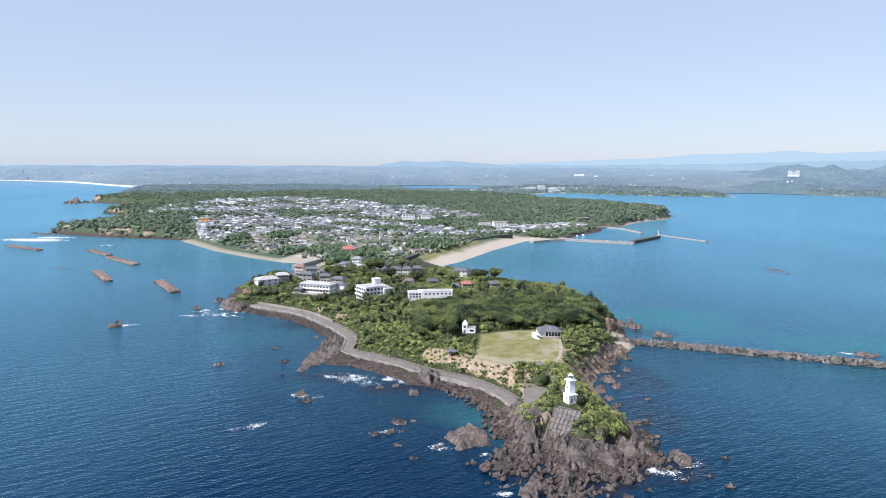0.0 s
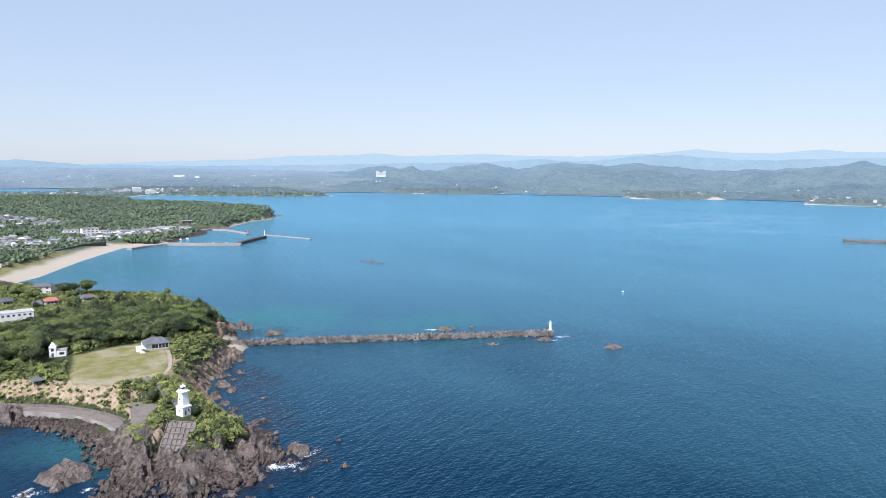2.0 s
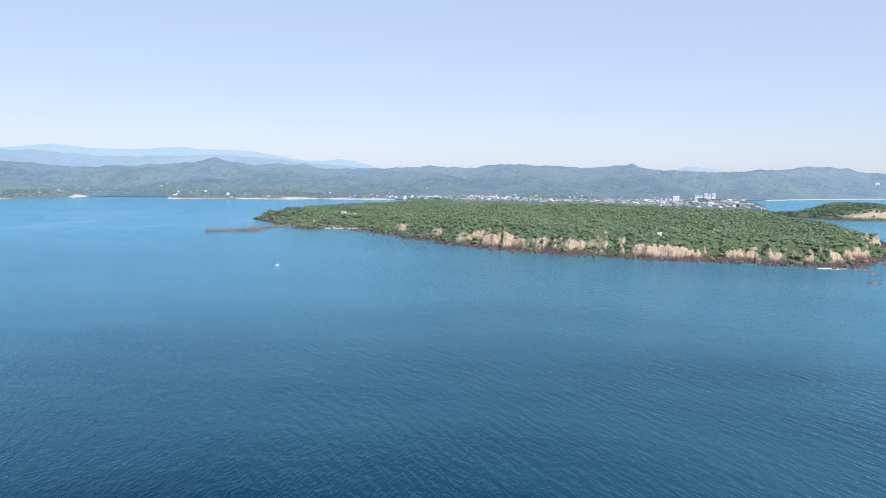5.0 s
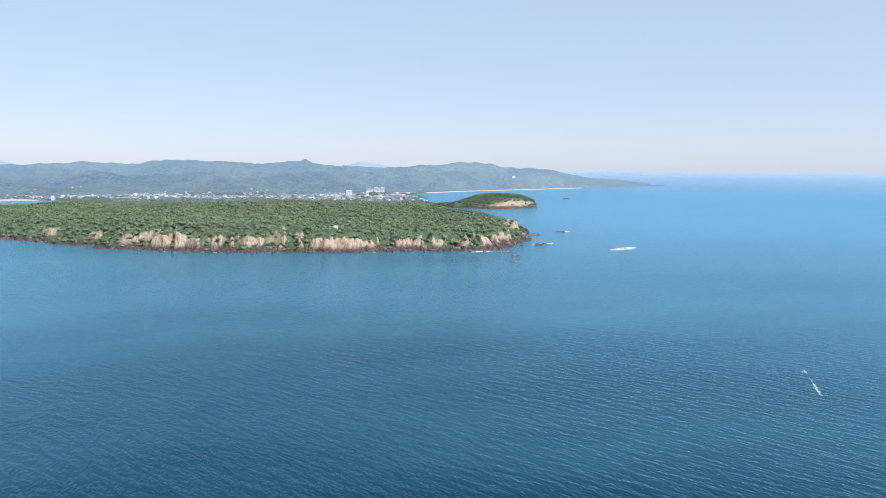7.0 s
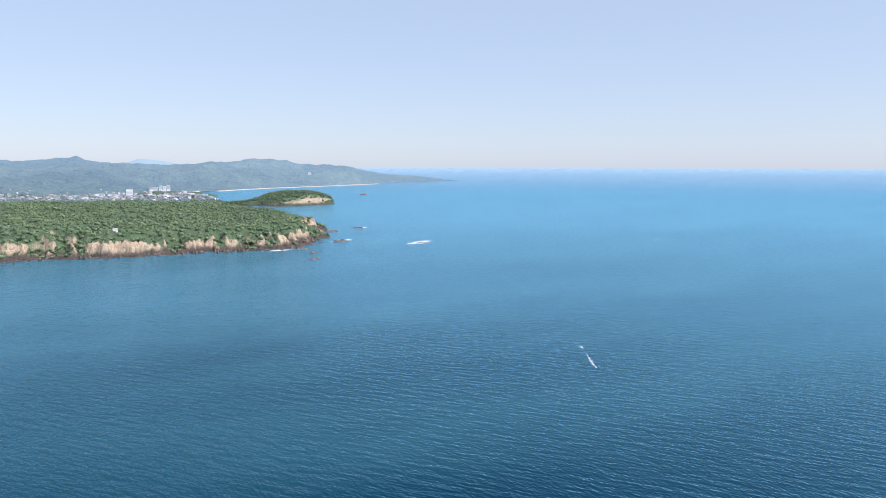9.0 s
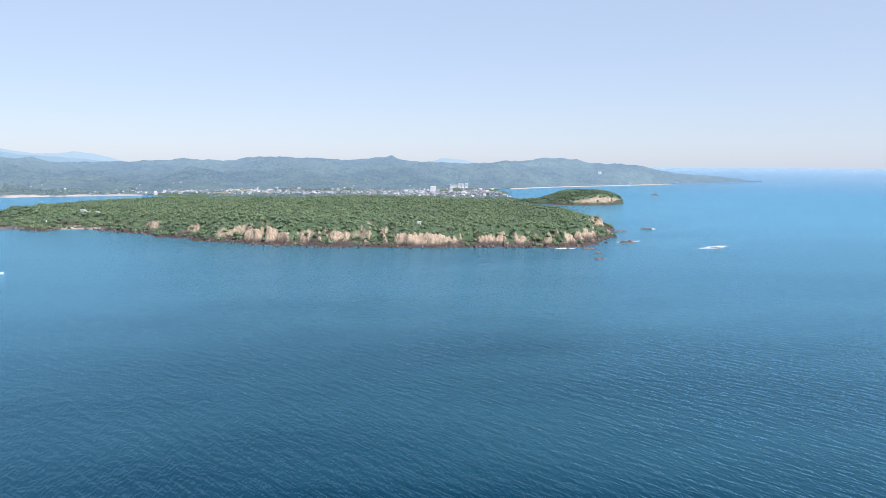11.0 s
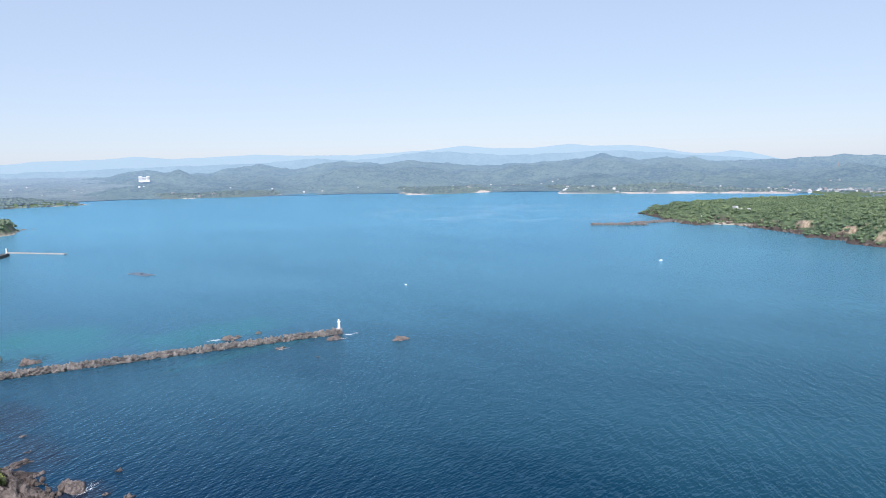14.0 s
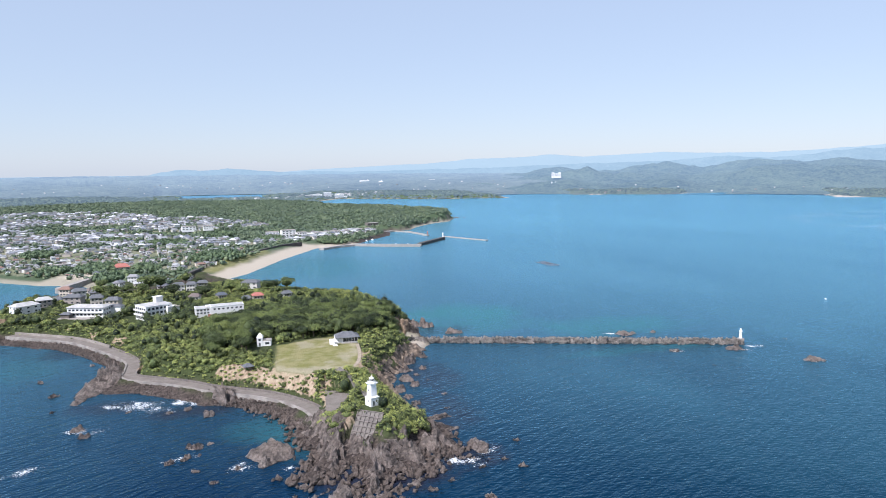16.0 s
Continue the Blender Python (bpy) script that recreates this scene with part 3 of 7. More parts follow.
CLIFF_ROCK = rock_material("cliff_rock", (0.060, 0.047, 0.040), (0.38, 0.29, 0.215), (0.17, 0.132, 0.105))
for name, label, x0, x1, y0, y1, step, height, mat in (("headland_crags", "jagged brown crags of upturned rock round the headland's tip", 12, 98, 212, 302, 0.55, crag_height, ROCK),
                                                       ("east_cliff", "broken tan and brown rock cliff along the headland's eastern side", 58, 132, 288, 474, 0.75, east_height, CLIFF_ROCK)):
    cx_, cy_ = np.meshgrid(np.arange(x0, x1, step), np.arange(y0, y1, step), indexing="ij")
    faceted(land(name, label, cx_, cy_, height, lambda x, y, z: (0 * z, 0 * z, 0 * z), mat, -1.0))

TOWN_SHORE = [(-2900, 4700), (-2126, 3388), (-1700, 3250), (-1319, 3083), (-1150, 2500), (-1010, 2150), (-962, 1965), (-948, 1900), (-880, 1856), (-808, 1814), (-723, 1823), (-690, 1710), (-735, 1600), (-742, 1530), (-717, 1474),
              (-668, 1445), (-608, 1420), (-565, 1330), (-600, 1180), (-625, 1110), (-588, 1060), (-514, 1026), (-470, 1012), (-420, 1000), (-372, 985), (-283, 865), (-216, 800), (-177, 769), (-143, 757), (-120, 720), (-60, 690), (-5, 742), (19, 779), (64, 888), (120, 1000),
              (154, 1009), (195, 1051), (215, 1088), (262, 1150), (279, 1224), (320, 1240), (345, 1290), (400, 1370), (455, 1418), (490, 1500), (480, 1560), (430, 1700), (300, 2000),
              (230, 2400), (420, 2700), (760, 2470), (1010, 2440), (1030, 2560), (1000, 4800)]
TOWN_HEIGHTS = [(-60, 740, 4), (-180, 850, 4), (-100, 850, 6), (-20, 860, 9), (-120, 1000, 10), (-300, 1150, 11), (-540, 1090, 12), (-470, 1180, 14), (-650, 1700, 15), (40, 1100, 7),
                (60, 1000, 7), (130, 1180, 4), (220, 1200, 4), (300, 1330, 14), (400, 1480, 20), (200, 1500, 20), (60, 1500, 18), (-100, 1400, 16), (-300, 1700, 18), (0, 1900, 18),
                (-900, 2500, 14), (-300, 2500, 15), (200, 2700, 8), (700, 2550, 12), (-1300, 3300, 6), (-600, 3500, 16), (300, 3500, 18), (-1800, 4500, 10), (0, 4700, 14)]


HOUSE_ZONES = [[(-345, 990), (-250, 868), (-150, 790), (-20, 800), (0, 862), (18, 960), (35, 1040), (0, 1110), (-110, 1200), (-330, 1300), (-420, 1180)],
               [(-420, 1300), (-330, 1300), (-60, 1250), (80, 1330), (-60, 1520), (-320, 1800), (-560, 1760), (-600, 1400)],
               [(20, 1010), (110, 1050), (250, 1190), (220, 1230), (60, 1160)]]


def built_up(x, y):
    z = inside(x, y, HOUSE_ZONES[0]) & (fbm(x, y, 45, 95) > 0.40)
    z |= inside(x, y, HOUSE_ZONES[1]) & (fbm(x, y, 60, 96) > 0.46)
    return z | (inside(x, y, HOUSE_ZONES[2]) & (fbm(x, y, 40, 97) > 0.36))


def town_height(x, y):
    d0 = shore_distance(x, y, TOWN_SHORE)
    d = d0 + (fbm(x, y, 60, 41) - 0.5) * 40 * smooth(1300, 1600, np.hypot(x, y))
    base = spread(x, y, TOWN_HEIGHTS, 3) + (fbm(x, y, 220, 43) - 0.5) * 12 * smooth(1000, 1500, y)
    soft = 20 + 54 * smooth(60, 0, line_distance(x, y, [(-376, 1000), (-177, 790), (-20, 760), (60, 900), (140, 1030)])) + 50 * smooth(2200, 2400, np.hypot(x, y))
    z = np.where(d > 0, 0.8 * smooth(0, 4, d) + (base - 0.8) * smooth(2, soft, d), np.maximum(d * 0.2, -3))
    r, az = np.hypot(x, y), np.degrees(np.arctan2(-x, y))
    low = smooth(8.5, 3.8, np.abs(az - 0.2)) * smooth(2380, 2520, r)
    z = z * (1 - low) + 2.0 * low * (z > 0)
    pool = smooth(3.7, 3.2, np.abs(az - 0.1 + (fbm(x, y, 160, 171) - 0.5) * 1.6)) * smooth(2990, 3030, r + (fbm(x, y, 120, 173) - 0.5) * 160)
    z = np.where((pool > 0.5) & (r < 3440), -1.5, z)
    return z + rise(x, y) * smooth(-40, 20, d0)


def town_cover(x, y, z):
    d = shore_distance(x, y, TOWN_SHORE)
    west = smooth(18, 10, d) * smooth(52, 38, line_distance(x, y, [(-340, 940), (-283, 870), (-177, 775), (-130, 760)]))
    east = smooth(34, 22, d + (fbm(x, y, 25, 53) - 0.5) * 14) * smooth(52, 38, line_distance(x, y, [(0, 745), (19, 779), (64, 888), (120, 1000), (150, 1010)]))
    tan = smooth(30, 14, d + (fbm(x, y, 30, 55) - 0.5) * 34) * smooth(2.5, 5, z) * (1 - west) * (1 - east) * smooth(40, 60, line_distance(x, y, [(-283, 870), (-130, 740)])) * smooth(-200, -350, x) * smooth(0.40, 0.58, fbm(x, y, 55, 56))
    strand = smooth(2.6, 1.4, z - rise(x, y)) * smooth(9, 5, d) * smooth(100, 200, x) * smooth(1200, 1300, y) * 0.7
    far = smooth(60, 20, line_distance(x, y, [(-2126, 3388), (-1700, 3250), (-1319, 3083)])) * smooth(120, 60, d)
    flats = smooth(42, 26, line_distance(x, y, [(-168, 748), (-150, 785)])) * 0.75
    m = fbm(x, y, 40, 51)
    built = built_up(x, y) * 0.55
    field = smooth(30, 10, line_distance(x, y, [(-20, 800), (30, 930)])) * 0.8
    return np.clip(np.maximum.reduce([west * 0.6, east, far, strand, flats]) * smooth(3, 9, z * 0 + 9) + built * m * 0.9, 0, 1), field + built * 0.3, smooth(6, 3, z + (fbm(x, y, 14, 58) - 0.5) * 5) * smooth(16, 9, d) * (1 - west) * (1 - east) * (1 - far) * (1 - strand), tan * 0.8


tx, ty = polar(36, -26, 420, 640, 3500, 195)
land("mainland", "low wooded mainland with a fishing town and beaches", tx, ty, town_height, town_cover, GROUND_WOOD, -2.9)

POINT_SHORE = [(1431, 654), (1340, 575), (1262, 500), (1225, 462), (1262, 425), (1220, 364), (1140, 270), (1049, 171), (987, 104), (945, 1), (932, -71), (915, -140), (909, -205), (900, -280), (905, -330),
               (985, -395), (1085, -440), (1200, -478), (1320, -470), (1500, -440), (1800, -520), (2100, -560), (2350, -560), (2500, -640), (3200, -700), (3900, -500), (4400, 600), (3200, 700), (2492, 560),
               (2300, 330), (2000, 420), (1750, 520), (1560, 640)]
POINT_HEIGHTS = [(1400, 630, 22), (1300, 520, 10), (1300, 420, 20), (1150, 200, 25), (1050, 50, 26), (1040, -80, 27), (1030, -220, 26), (1040, -320, 22), (1180, -430, 20), (1250, 150, 31),
                 (1300, -100, 31), (1500, 50, 27), (1500, -250, 24), (1600, 350, 20), (1750, 50, 16), (1700, -300, 14), (1900, -400, 7), (1950, 150, 8), (2300, -300, 4), (2500, 0, 4), (2700, 300, 5), (2300, 150, 5), (3200, 0, 12), (4000, 0, 25)]


# stretches of the point's seaward edge that are bare earth, by northing
BARE = [(123, 93), (91, 52), (44, 26), (17, 9), (2, -24), (-40, -53), (-66, -76), (-84, -176), (-194, -238), (-244, -268), (-279, -297), (-303, -334), (-339, -392), (-420, -460)]


def point_edge(x, y):
    return shore_distance(x, y, POINT_SHORE) + 12 + (fbm(x, y, 60, 61) - 0.5) * 44 + (vnoise(x, y, 17, 62) - 0.5) * 15


def bare_cliff(x, y):
    """Where the point's edge is bare rock and earth, 0 to 1."""
    along = y + (fbm(x, y, 24, 73) - 0.5) * 16
    bare = 0 * y
    for hi, lo in BARE:
        bare = np.maximum(bare, smooth(hi + 1, hi - 5, along) * smooth(lo - 1, lo + 5, along))
    return bare * smooth(1500, 1300, x)


def point_height(x, y):
    d = point_edge(x, y)
    base = spread(x, y, POINT_HEIGHTS, 3) + (fbm(x, y, 150, 63) - 0.5) * 20 + (0.5 - np.abs(2 * vnoise(x, y, 70, 64) - 1)) * 6
    spur = 1 - np.abs(2 * vnoise(x, y, 30, 60) - 1)
    bare = bare_cliff(x, y)
    cliff = (15 + 20 * smooth(0.35, 0.7, fbm(x, y, 55, 65))) * (2.0 - bare)
    ledge = 3.5 * smooth(0, 3, d) * smooth(0.3, 0.6, fbm(x, y, 20, 66))
    z = np.where(d > 0, 1.0 + ledge + (base * (0.56 + 0.44 * smooth(10, 65, d)) - 2) * smooth(7, cliff, d + (spur - 0.6) * 12), np.maximum(d * 0.2, -3))
    z = z + ((fbm(x, y, 9, 67, 3) - 0.5) * (4 + 7 * bare) + bare * (strata(x, y, 82, 13, 68) - 0.45) * 5) * smooth(1, 7, d) * (1 - smooth(20, 60, d))
    return np.where(d > 0, np.maximum(z, 0.3), z) + rise(x, y)


def point_cover(x, y, z):
    spit = smooth(40, 20, line_distance(x, y, [(1275, 500), (1262, 425), (1240, 395)])) * smooth(4, 2.5, z) * 0.7
    town = smooth(200, 90, line_distance(x, y, [(2300, -400), (2450, -100), (2600, 300)])) * fbm(x, y, 50, 71)
    d = point_edge(x, y)
    tan = smooth(34, 18, d + (fbm(x, y, 22, 75) - 0.5) * 34) * bare_cliff(x, y) * smooth(0.22, 0.4, fbm(x, y, 13, 76, 3))
    rock = np.maximum(smooth(9, 4, z + (fbm(x, y, 14, 69) - 0.5) * 9), smooth(0.55, 0.25, bare_cliff(x, y)) * smooth(11, 5, d)) * smooth(60, 35, d) * smooth(1900, 1800, np.hypot(x, y))
    return np.maximum(spit, town * 0.7), town * 0.2, rock * (1 - spit), tan * 0.95


fx, fy = polar(-60, -118, 760, 850, 2750, 10)
rad = np.concatenate([np.arange(860, 1340, 2.4), np.geomspace(1340, 2750, 60)])
turn_of = np.radians(np.linspace(-60, -118, 760))
fx, fy = -rad[:, None] * np.sin(turn_of)[None], rad[:, None] * np.cos(turn_of)[None]
land("far_point", "green wooded point with tan sea cliffs", fx, fy, point_height, point_cover, GROUND_WOOD, -2.9)

BAY_SHORE = [(1040, 4400), (1180, 3300), (1364, 2586), (1693, 2382), (1900, 2500), (2250, 2600), (2300, 2350), (1978, 1880), (2100, 1780), (2200, 1740), (2440, 1690), (2450, 1500),
             (2265, 1375), (2350, 1100), (2424, 893), (2492, 640), (3000, 600), (4600, 600), (4600, 2000), (3000, 3900)]
BAY_HEIGHTS = [(1500, 2800, 14), (1700, 2550, 14), (2100, 2000, 14), (2350, 1900, 18), (2500, 1400, 14), (2600, 1000, 12), (2650, 750, 8), (3000, 2500, 30), (3000, 1000, 22), (1700, 3500, 30)]


def bay_height(x, y):
    d = shore_distance(x, y, BAY_SHORE) + (fbm(x, y, 110, 81) - 0.5) * 60
    base = spread(x, y, BAY_HEIGHTS, 3) + (fbm(x, y, 160, 83) - 0.5) * 14
    z = np.where(d > 0, 2 * smooth(0, 10, d) + (base - 2) * smooth(5, 40 + 60 * fbm(x, y, 90, 85), d), np.maximum(d * 0.2, -3))
    return z + rise(x, y) * 0.6


def bay_cover(x, y, z):
    low = smooth(5, 2, z)
    strand = 0.6 * smooth(3.2, 1.6, z) * smooth(15, 6, shore_distance(x, y, BAY_SHORE)) * smooth(0.30, 0.45, fbm(x, y, 160, 86))
    return strand * 0.8, 0 * z, low * smooth(0.55, 0.4, fbm(x, y, 140, 87)) * 0.5, smooth(9, 5, z) * smooth(34, 16, shore_distance(x, y, BAY_SHORE)) * smooth(0.48, 0.56, fbm(x, y, 55, 88))


bx, by = polar(-22, -78, 420, 2350, 3300, 70)
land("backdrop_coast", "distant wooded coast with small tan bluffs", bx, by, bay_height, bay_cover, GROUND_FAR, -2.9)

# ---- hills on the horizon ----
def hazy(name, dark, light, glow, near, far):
    """Wooded country in the far backdrop: speckled crowns; haze painted as emission, growing with distance."""
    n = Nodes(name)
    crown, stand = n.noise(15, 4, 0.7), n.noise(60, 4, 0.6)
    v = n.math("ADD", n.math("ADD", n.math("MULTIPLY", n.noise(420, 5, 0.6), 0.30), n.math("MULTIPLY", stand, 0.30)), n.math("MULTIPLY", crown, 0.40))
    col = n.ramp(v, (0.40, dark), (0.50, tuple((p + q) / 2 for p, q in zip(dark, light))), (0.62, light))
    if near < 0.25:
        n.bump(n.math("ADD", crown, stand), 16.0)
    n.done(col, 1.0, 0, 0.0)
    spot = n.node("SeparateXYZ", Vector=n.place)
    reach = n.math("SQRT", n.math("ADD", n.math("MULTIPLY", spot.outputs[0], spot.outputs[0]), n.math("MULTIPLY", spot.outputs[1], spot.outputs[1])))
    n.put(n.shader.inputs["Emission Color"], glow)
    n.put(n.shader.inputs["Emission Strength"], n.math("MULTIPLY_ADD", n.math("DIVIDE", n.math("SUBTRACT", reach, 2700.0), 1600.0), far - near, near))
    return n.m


def at_az(az, profile):
    order = sorted(profile)
    return np.interp(az, [p[0] for p in order], [p[1] for p in order])


def ridge(name, label, profile, r, foot, material, seed, rough, bend=1.0):
    """A range whose crest stands r away at the given heights (degrees); foot: how far off it begins, by bearing."""
    az = np.linspace(profile[0][0], profile[-1][0], 1000)
    el = at_az(az, profile) + (fbm(az, az * 0 + seed, 0.9, seed, 4) - 0.5) * 0.10 + (fbm(az, az * 0 + seed, 0.12, seed, 2) - 0.5) * 0.03
    s = np.linspace(0, 1, 26)
    S, A = np.meshgrid(s, np.radians(az), indexing="ij")
    near = at_az(az, foot)[None, :]
    R = near + (r - near) * np.minimum(S, 1)
    x, y = -R * np.sin(A), R * np.cos(A)
    low = rise(-near * np.sin(A[:1]), near * np.cos(A[:1])) + 2
    top = 110 + r * np.tan(np.radians(el))[None, :]
    form = np.where(S > 1, 0.9, np.minimum(S, 1) ** bend)
    z = low + (top - low) * form
    room = np.minimum(1, (top - low) / 90)
    z = z + (fbm(x, y, 300, seed, 5) - 0.5) * rough * room * np.sin(np.clip(S, 0, 1) * math.pi) ** 0.7 + (fbm(x, y, 90, seed + 3, 4) - 0.5) * rough * 0.25 * room * np.minimum(S * 4, 1)
    me = mesh_of(name, np.stack([x, y, z], -1).reshape(-1, 3), grid_faces(*x.shape), material, flat=False)
    return tagged(new(name, me), label, "hills", kind="structure"), np.stack([x, y, z], -1)


# The farther ranges also get bluer base colours, painting in more haze.
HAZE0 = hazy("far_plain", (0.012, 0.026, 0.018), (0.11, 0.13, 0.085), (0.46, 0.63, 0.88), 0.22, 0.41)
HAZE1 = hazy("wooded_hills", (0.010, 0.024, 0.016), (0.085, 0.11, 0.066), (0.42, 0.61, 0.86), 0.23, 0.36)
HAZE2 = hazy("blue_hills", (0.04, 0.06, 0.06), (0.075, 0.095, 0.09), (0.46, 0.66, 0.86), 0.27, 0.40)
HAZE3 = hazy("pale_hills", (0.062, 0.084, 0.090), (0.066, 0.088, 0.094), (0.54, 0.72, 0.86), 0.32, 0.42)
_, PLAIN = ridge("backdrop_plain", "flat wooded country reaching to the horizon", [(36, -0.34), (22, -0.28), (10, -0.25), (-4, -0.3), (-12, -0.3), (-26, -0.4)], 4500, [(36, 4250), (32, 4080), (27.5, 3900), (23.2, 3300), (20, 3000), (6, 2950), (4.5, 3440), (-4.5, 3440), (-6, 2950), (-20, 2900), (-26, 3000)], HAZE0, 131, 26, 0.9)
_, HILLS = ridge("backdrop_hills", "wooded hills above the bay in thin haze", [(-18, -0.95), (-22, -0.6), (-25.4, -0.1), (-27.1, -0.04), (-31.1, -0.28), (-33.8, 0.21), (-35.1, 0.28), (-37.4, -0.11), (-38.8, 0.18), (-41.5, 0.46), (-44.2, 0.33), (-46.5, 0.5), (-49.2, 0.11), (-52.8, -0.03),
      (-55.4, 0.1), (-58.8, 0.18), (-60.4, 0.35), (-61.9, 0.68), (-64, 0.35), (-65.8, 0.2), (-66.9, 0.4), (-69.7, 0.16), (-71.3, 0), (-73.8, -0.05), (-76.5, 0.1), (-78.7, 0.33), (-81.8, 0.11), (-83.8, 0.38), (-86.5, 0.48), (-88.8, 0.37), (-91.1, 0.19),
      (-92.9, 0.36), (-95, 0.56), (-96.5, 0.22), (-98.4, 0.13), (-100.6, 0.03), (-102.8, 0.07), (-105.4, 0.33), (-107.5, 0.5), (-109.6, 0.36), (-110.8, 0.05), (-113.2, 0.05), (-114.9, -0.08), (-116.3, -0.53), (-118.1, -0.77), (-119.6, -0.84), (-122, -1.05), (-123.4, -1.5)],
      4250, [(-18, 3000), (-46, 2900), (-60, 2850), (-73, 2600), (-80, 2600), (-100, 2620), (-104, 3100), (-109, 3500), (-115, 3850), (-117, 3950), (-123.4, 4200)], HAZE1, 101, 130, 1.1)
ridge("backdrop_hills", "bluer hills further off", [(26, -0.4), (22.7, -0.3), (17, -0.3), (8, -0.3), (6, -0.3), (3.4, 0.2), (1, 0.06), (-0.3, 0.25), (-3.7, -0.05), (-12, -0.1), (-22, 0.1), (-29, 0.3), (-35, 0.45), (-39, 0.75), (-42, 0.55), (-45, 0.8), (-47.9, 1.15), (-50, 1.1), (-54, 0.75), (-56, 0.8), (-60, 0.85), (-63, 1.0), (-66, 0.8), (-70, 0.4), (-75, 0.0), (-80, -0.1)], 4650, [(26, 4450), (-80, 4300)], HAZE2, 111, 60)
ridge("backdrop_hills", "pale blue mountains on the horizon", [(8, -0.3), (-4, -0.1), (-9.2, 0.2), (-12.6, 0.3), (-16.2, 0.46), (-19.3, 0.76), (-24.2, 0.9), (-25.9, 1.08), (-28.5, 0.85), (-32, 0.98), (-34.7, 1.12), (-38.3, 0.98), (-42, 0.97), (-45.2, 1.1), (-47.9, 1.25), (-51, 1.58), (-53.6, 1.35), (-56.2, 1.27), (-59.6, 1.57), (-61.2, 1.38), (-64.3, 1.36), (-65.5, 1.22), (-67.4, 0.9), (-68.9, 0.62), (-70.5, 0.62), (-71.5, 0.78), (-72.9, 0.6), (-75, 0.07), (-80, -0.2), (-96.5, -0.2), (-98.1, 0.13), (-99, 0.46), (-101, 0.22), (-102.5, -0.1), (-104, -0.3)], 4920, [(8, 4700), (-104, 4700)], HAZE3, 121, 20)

# ---- woods ----
ICO_V, ICO_F = None, None


def ico():
    bm = bmesh.new()
    bmesh.ops.create_icosphere(bm, subdivisions=1, radius=1)
    v = np.array([p.co[:] for p in bm.verts])
    f = np.array([[p.index for p in q.verts] for q in bm.faces])
    bm.free()
    return v, f


ICO_V, ICO_F = ico()


def crowns(x, y, z, r, h, leaves, leaf, lobes=6, seed=0):
    """Crowns of clumped leaves: arrays of verts, quads and tones, one crown for each place (z: the crown's underside)."""
    g = np.random.default_rng(seed)
    n = len(x)
    lobe = g.normal(size=(n, lobes, 3))
    lobe /= np.linalg.norm(lobe, axis=2, keepdims=True)
    lobe[..., 2] = np.abs(lobe[..., 2]) * 0.9 - 0.15
    lobe *= g.uniform(0.45, 0.75, (n, lobes, 1))
    pick = g.integers(0, lobes, (n, leaves))
    centre = np.take_along_axis(lobe, pick[..., None].repeat(3, 2), 1)
    way = g.normal(size=(n, leaves, 3))
    way /= np.linalg.norm(way, axis=2, keepdims=True)
    way[..., 2] = np.where(way[..., 2] < -0.35, -way[..., 2], way[..., 2])
    spot = centre + way * g.uniform(0.30, 0.48, (n, leaves, 1))
    scale = np.stack([r, r, h * 0.62], -1)[:, None, :]
    mid = np.stack([x, y, z + h * 0.35], -1)[:, None, :]
    pos = mid + spot * scale
    normal = way + g.normal(size=way.shape) * 0.45 + np.array([0, 0, 0.35])
    normal /= np.linalg.norm(normal, axis=2, keepdims=True)
    ref = g.normal(size=way.shape)
    u = np.cross(normal, ref)
    u /= np.linalg.norm(u, axis=2, keepdims=True) + 1e-9
    v = np.cross(normal, u)
    s = leaf * g.uniform(0.6, 1.25, (n, leaves, 1)) * (r[:, None, None] / np.mean(r))
    quad = np.stack([pos - u * s, pos - v * s * 0.75, pos + u * s, pos + v * s * 0.75], 2)
    tone = np.repeat(g.uniform(0, 1, n), leaves)
    verts = quad.reshape(-1, 3)
    faces = np.arange(len(verts)).reshape(-1, 4)
    return verts, faces, tone


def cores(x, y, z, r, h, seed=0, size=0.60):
    """Lumpy hearts that fill the crowns; a dark tone paints the shade inside."""
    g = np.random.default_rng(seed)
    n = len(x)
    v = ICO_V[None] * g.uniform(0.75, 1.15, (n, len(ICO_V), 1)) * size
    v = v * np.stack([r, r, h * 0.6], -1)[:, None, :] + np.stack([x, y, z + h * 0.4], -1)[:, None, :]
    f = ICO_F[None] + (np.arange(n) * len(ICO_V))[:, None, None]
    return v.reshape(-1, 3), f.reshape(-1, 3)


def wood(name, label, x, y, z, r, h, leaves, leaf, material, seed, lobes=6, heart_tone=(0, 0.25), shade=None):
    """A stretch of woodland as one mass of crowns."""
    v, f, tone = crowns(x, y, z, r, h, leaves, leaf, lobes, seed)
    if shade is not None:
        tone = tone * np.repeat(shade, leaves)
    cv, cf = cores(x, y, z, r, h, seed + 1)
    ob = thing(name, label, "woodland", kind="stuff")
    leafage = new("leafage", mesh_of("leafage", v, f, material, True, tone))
    # Low heart tones put the crowns' inner shade into the colour.
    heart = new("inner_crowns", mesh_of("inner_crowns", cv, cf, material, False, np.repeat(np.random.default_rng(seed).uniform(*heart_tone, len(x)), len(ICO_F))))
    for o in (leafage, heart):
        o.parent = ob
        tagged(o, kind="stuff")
    return ob


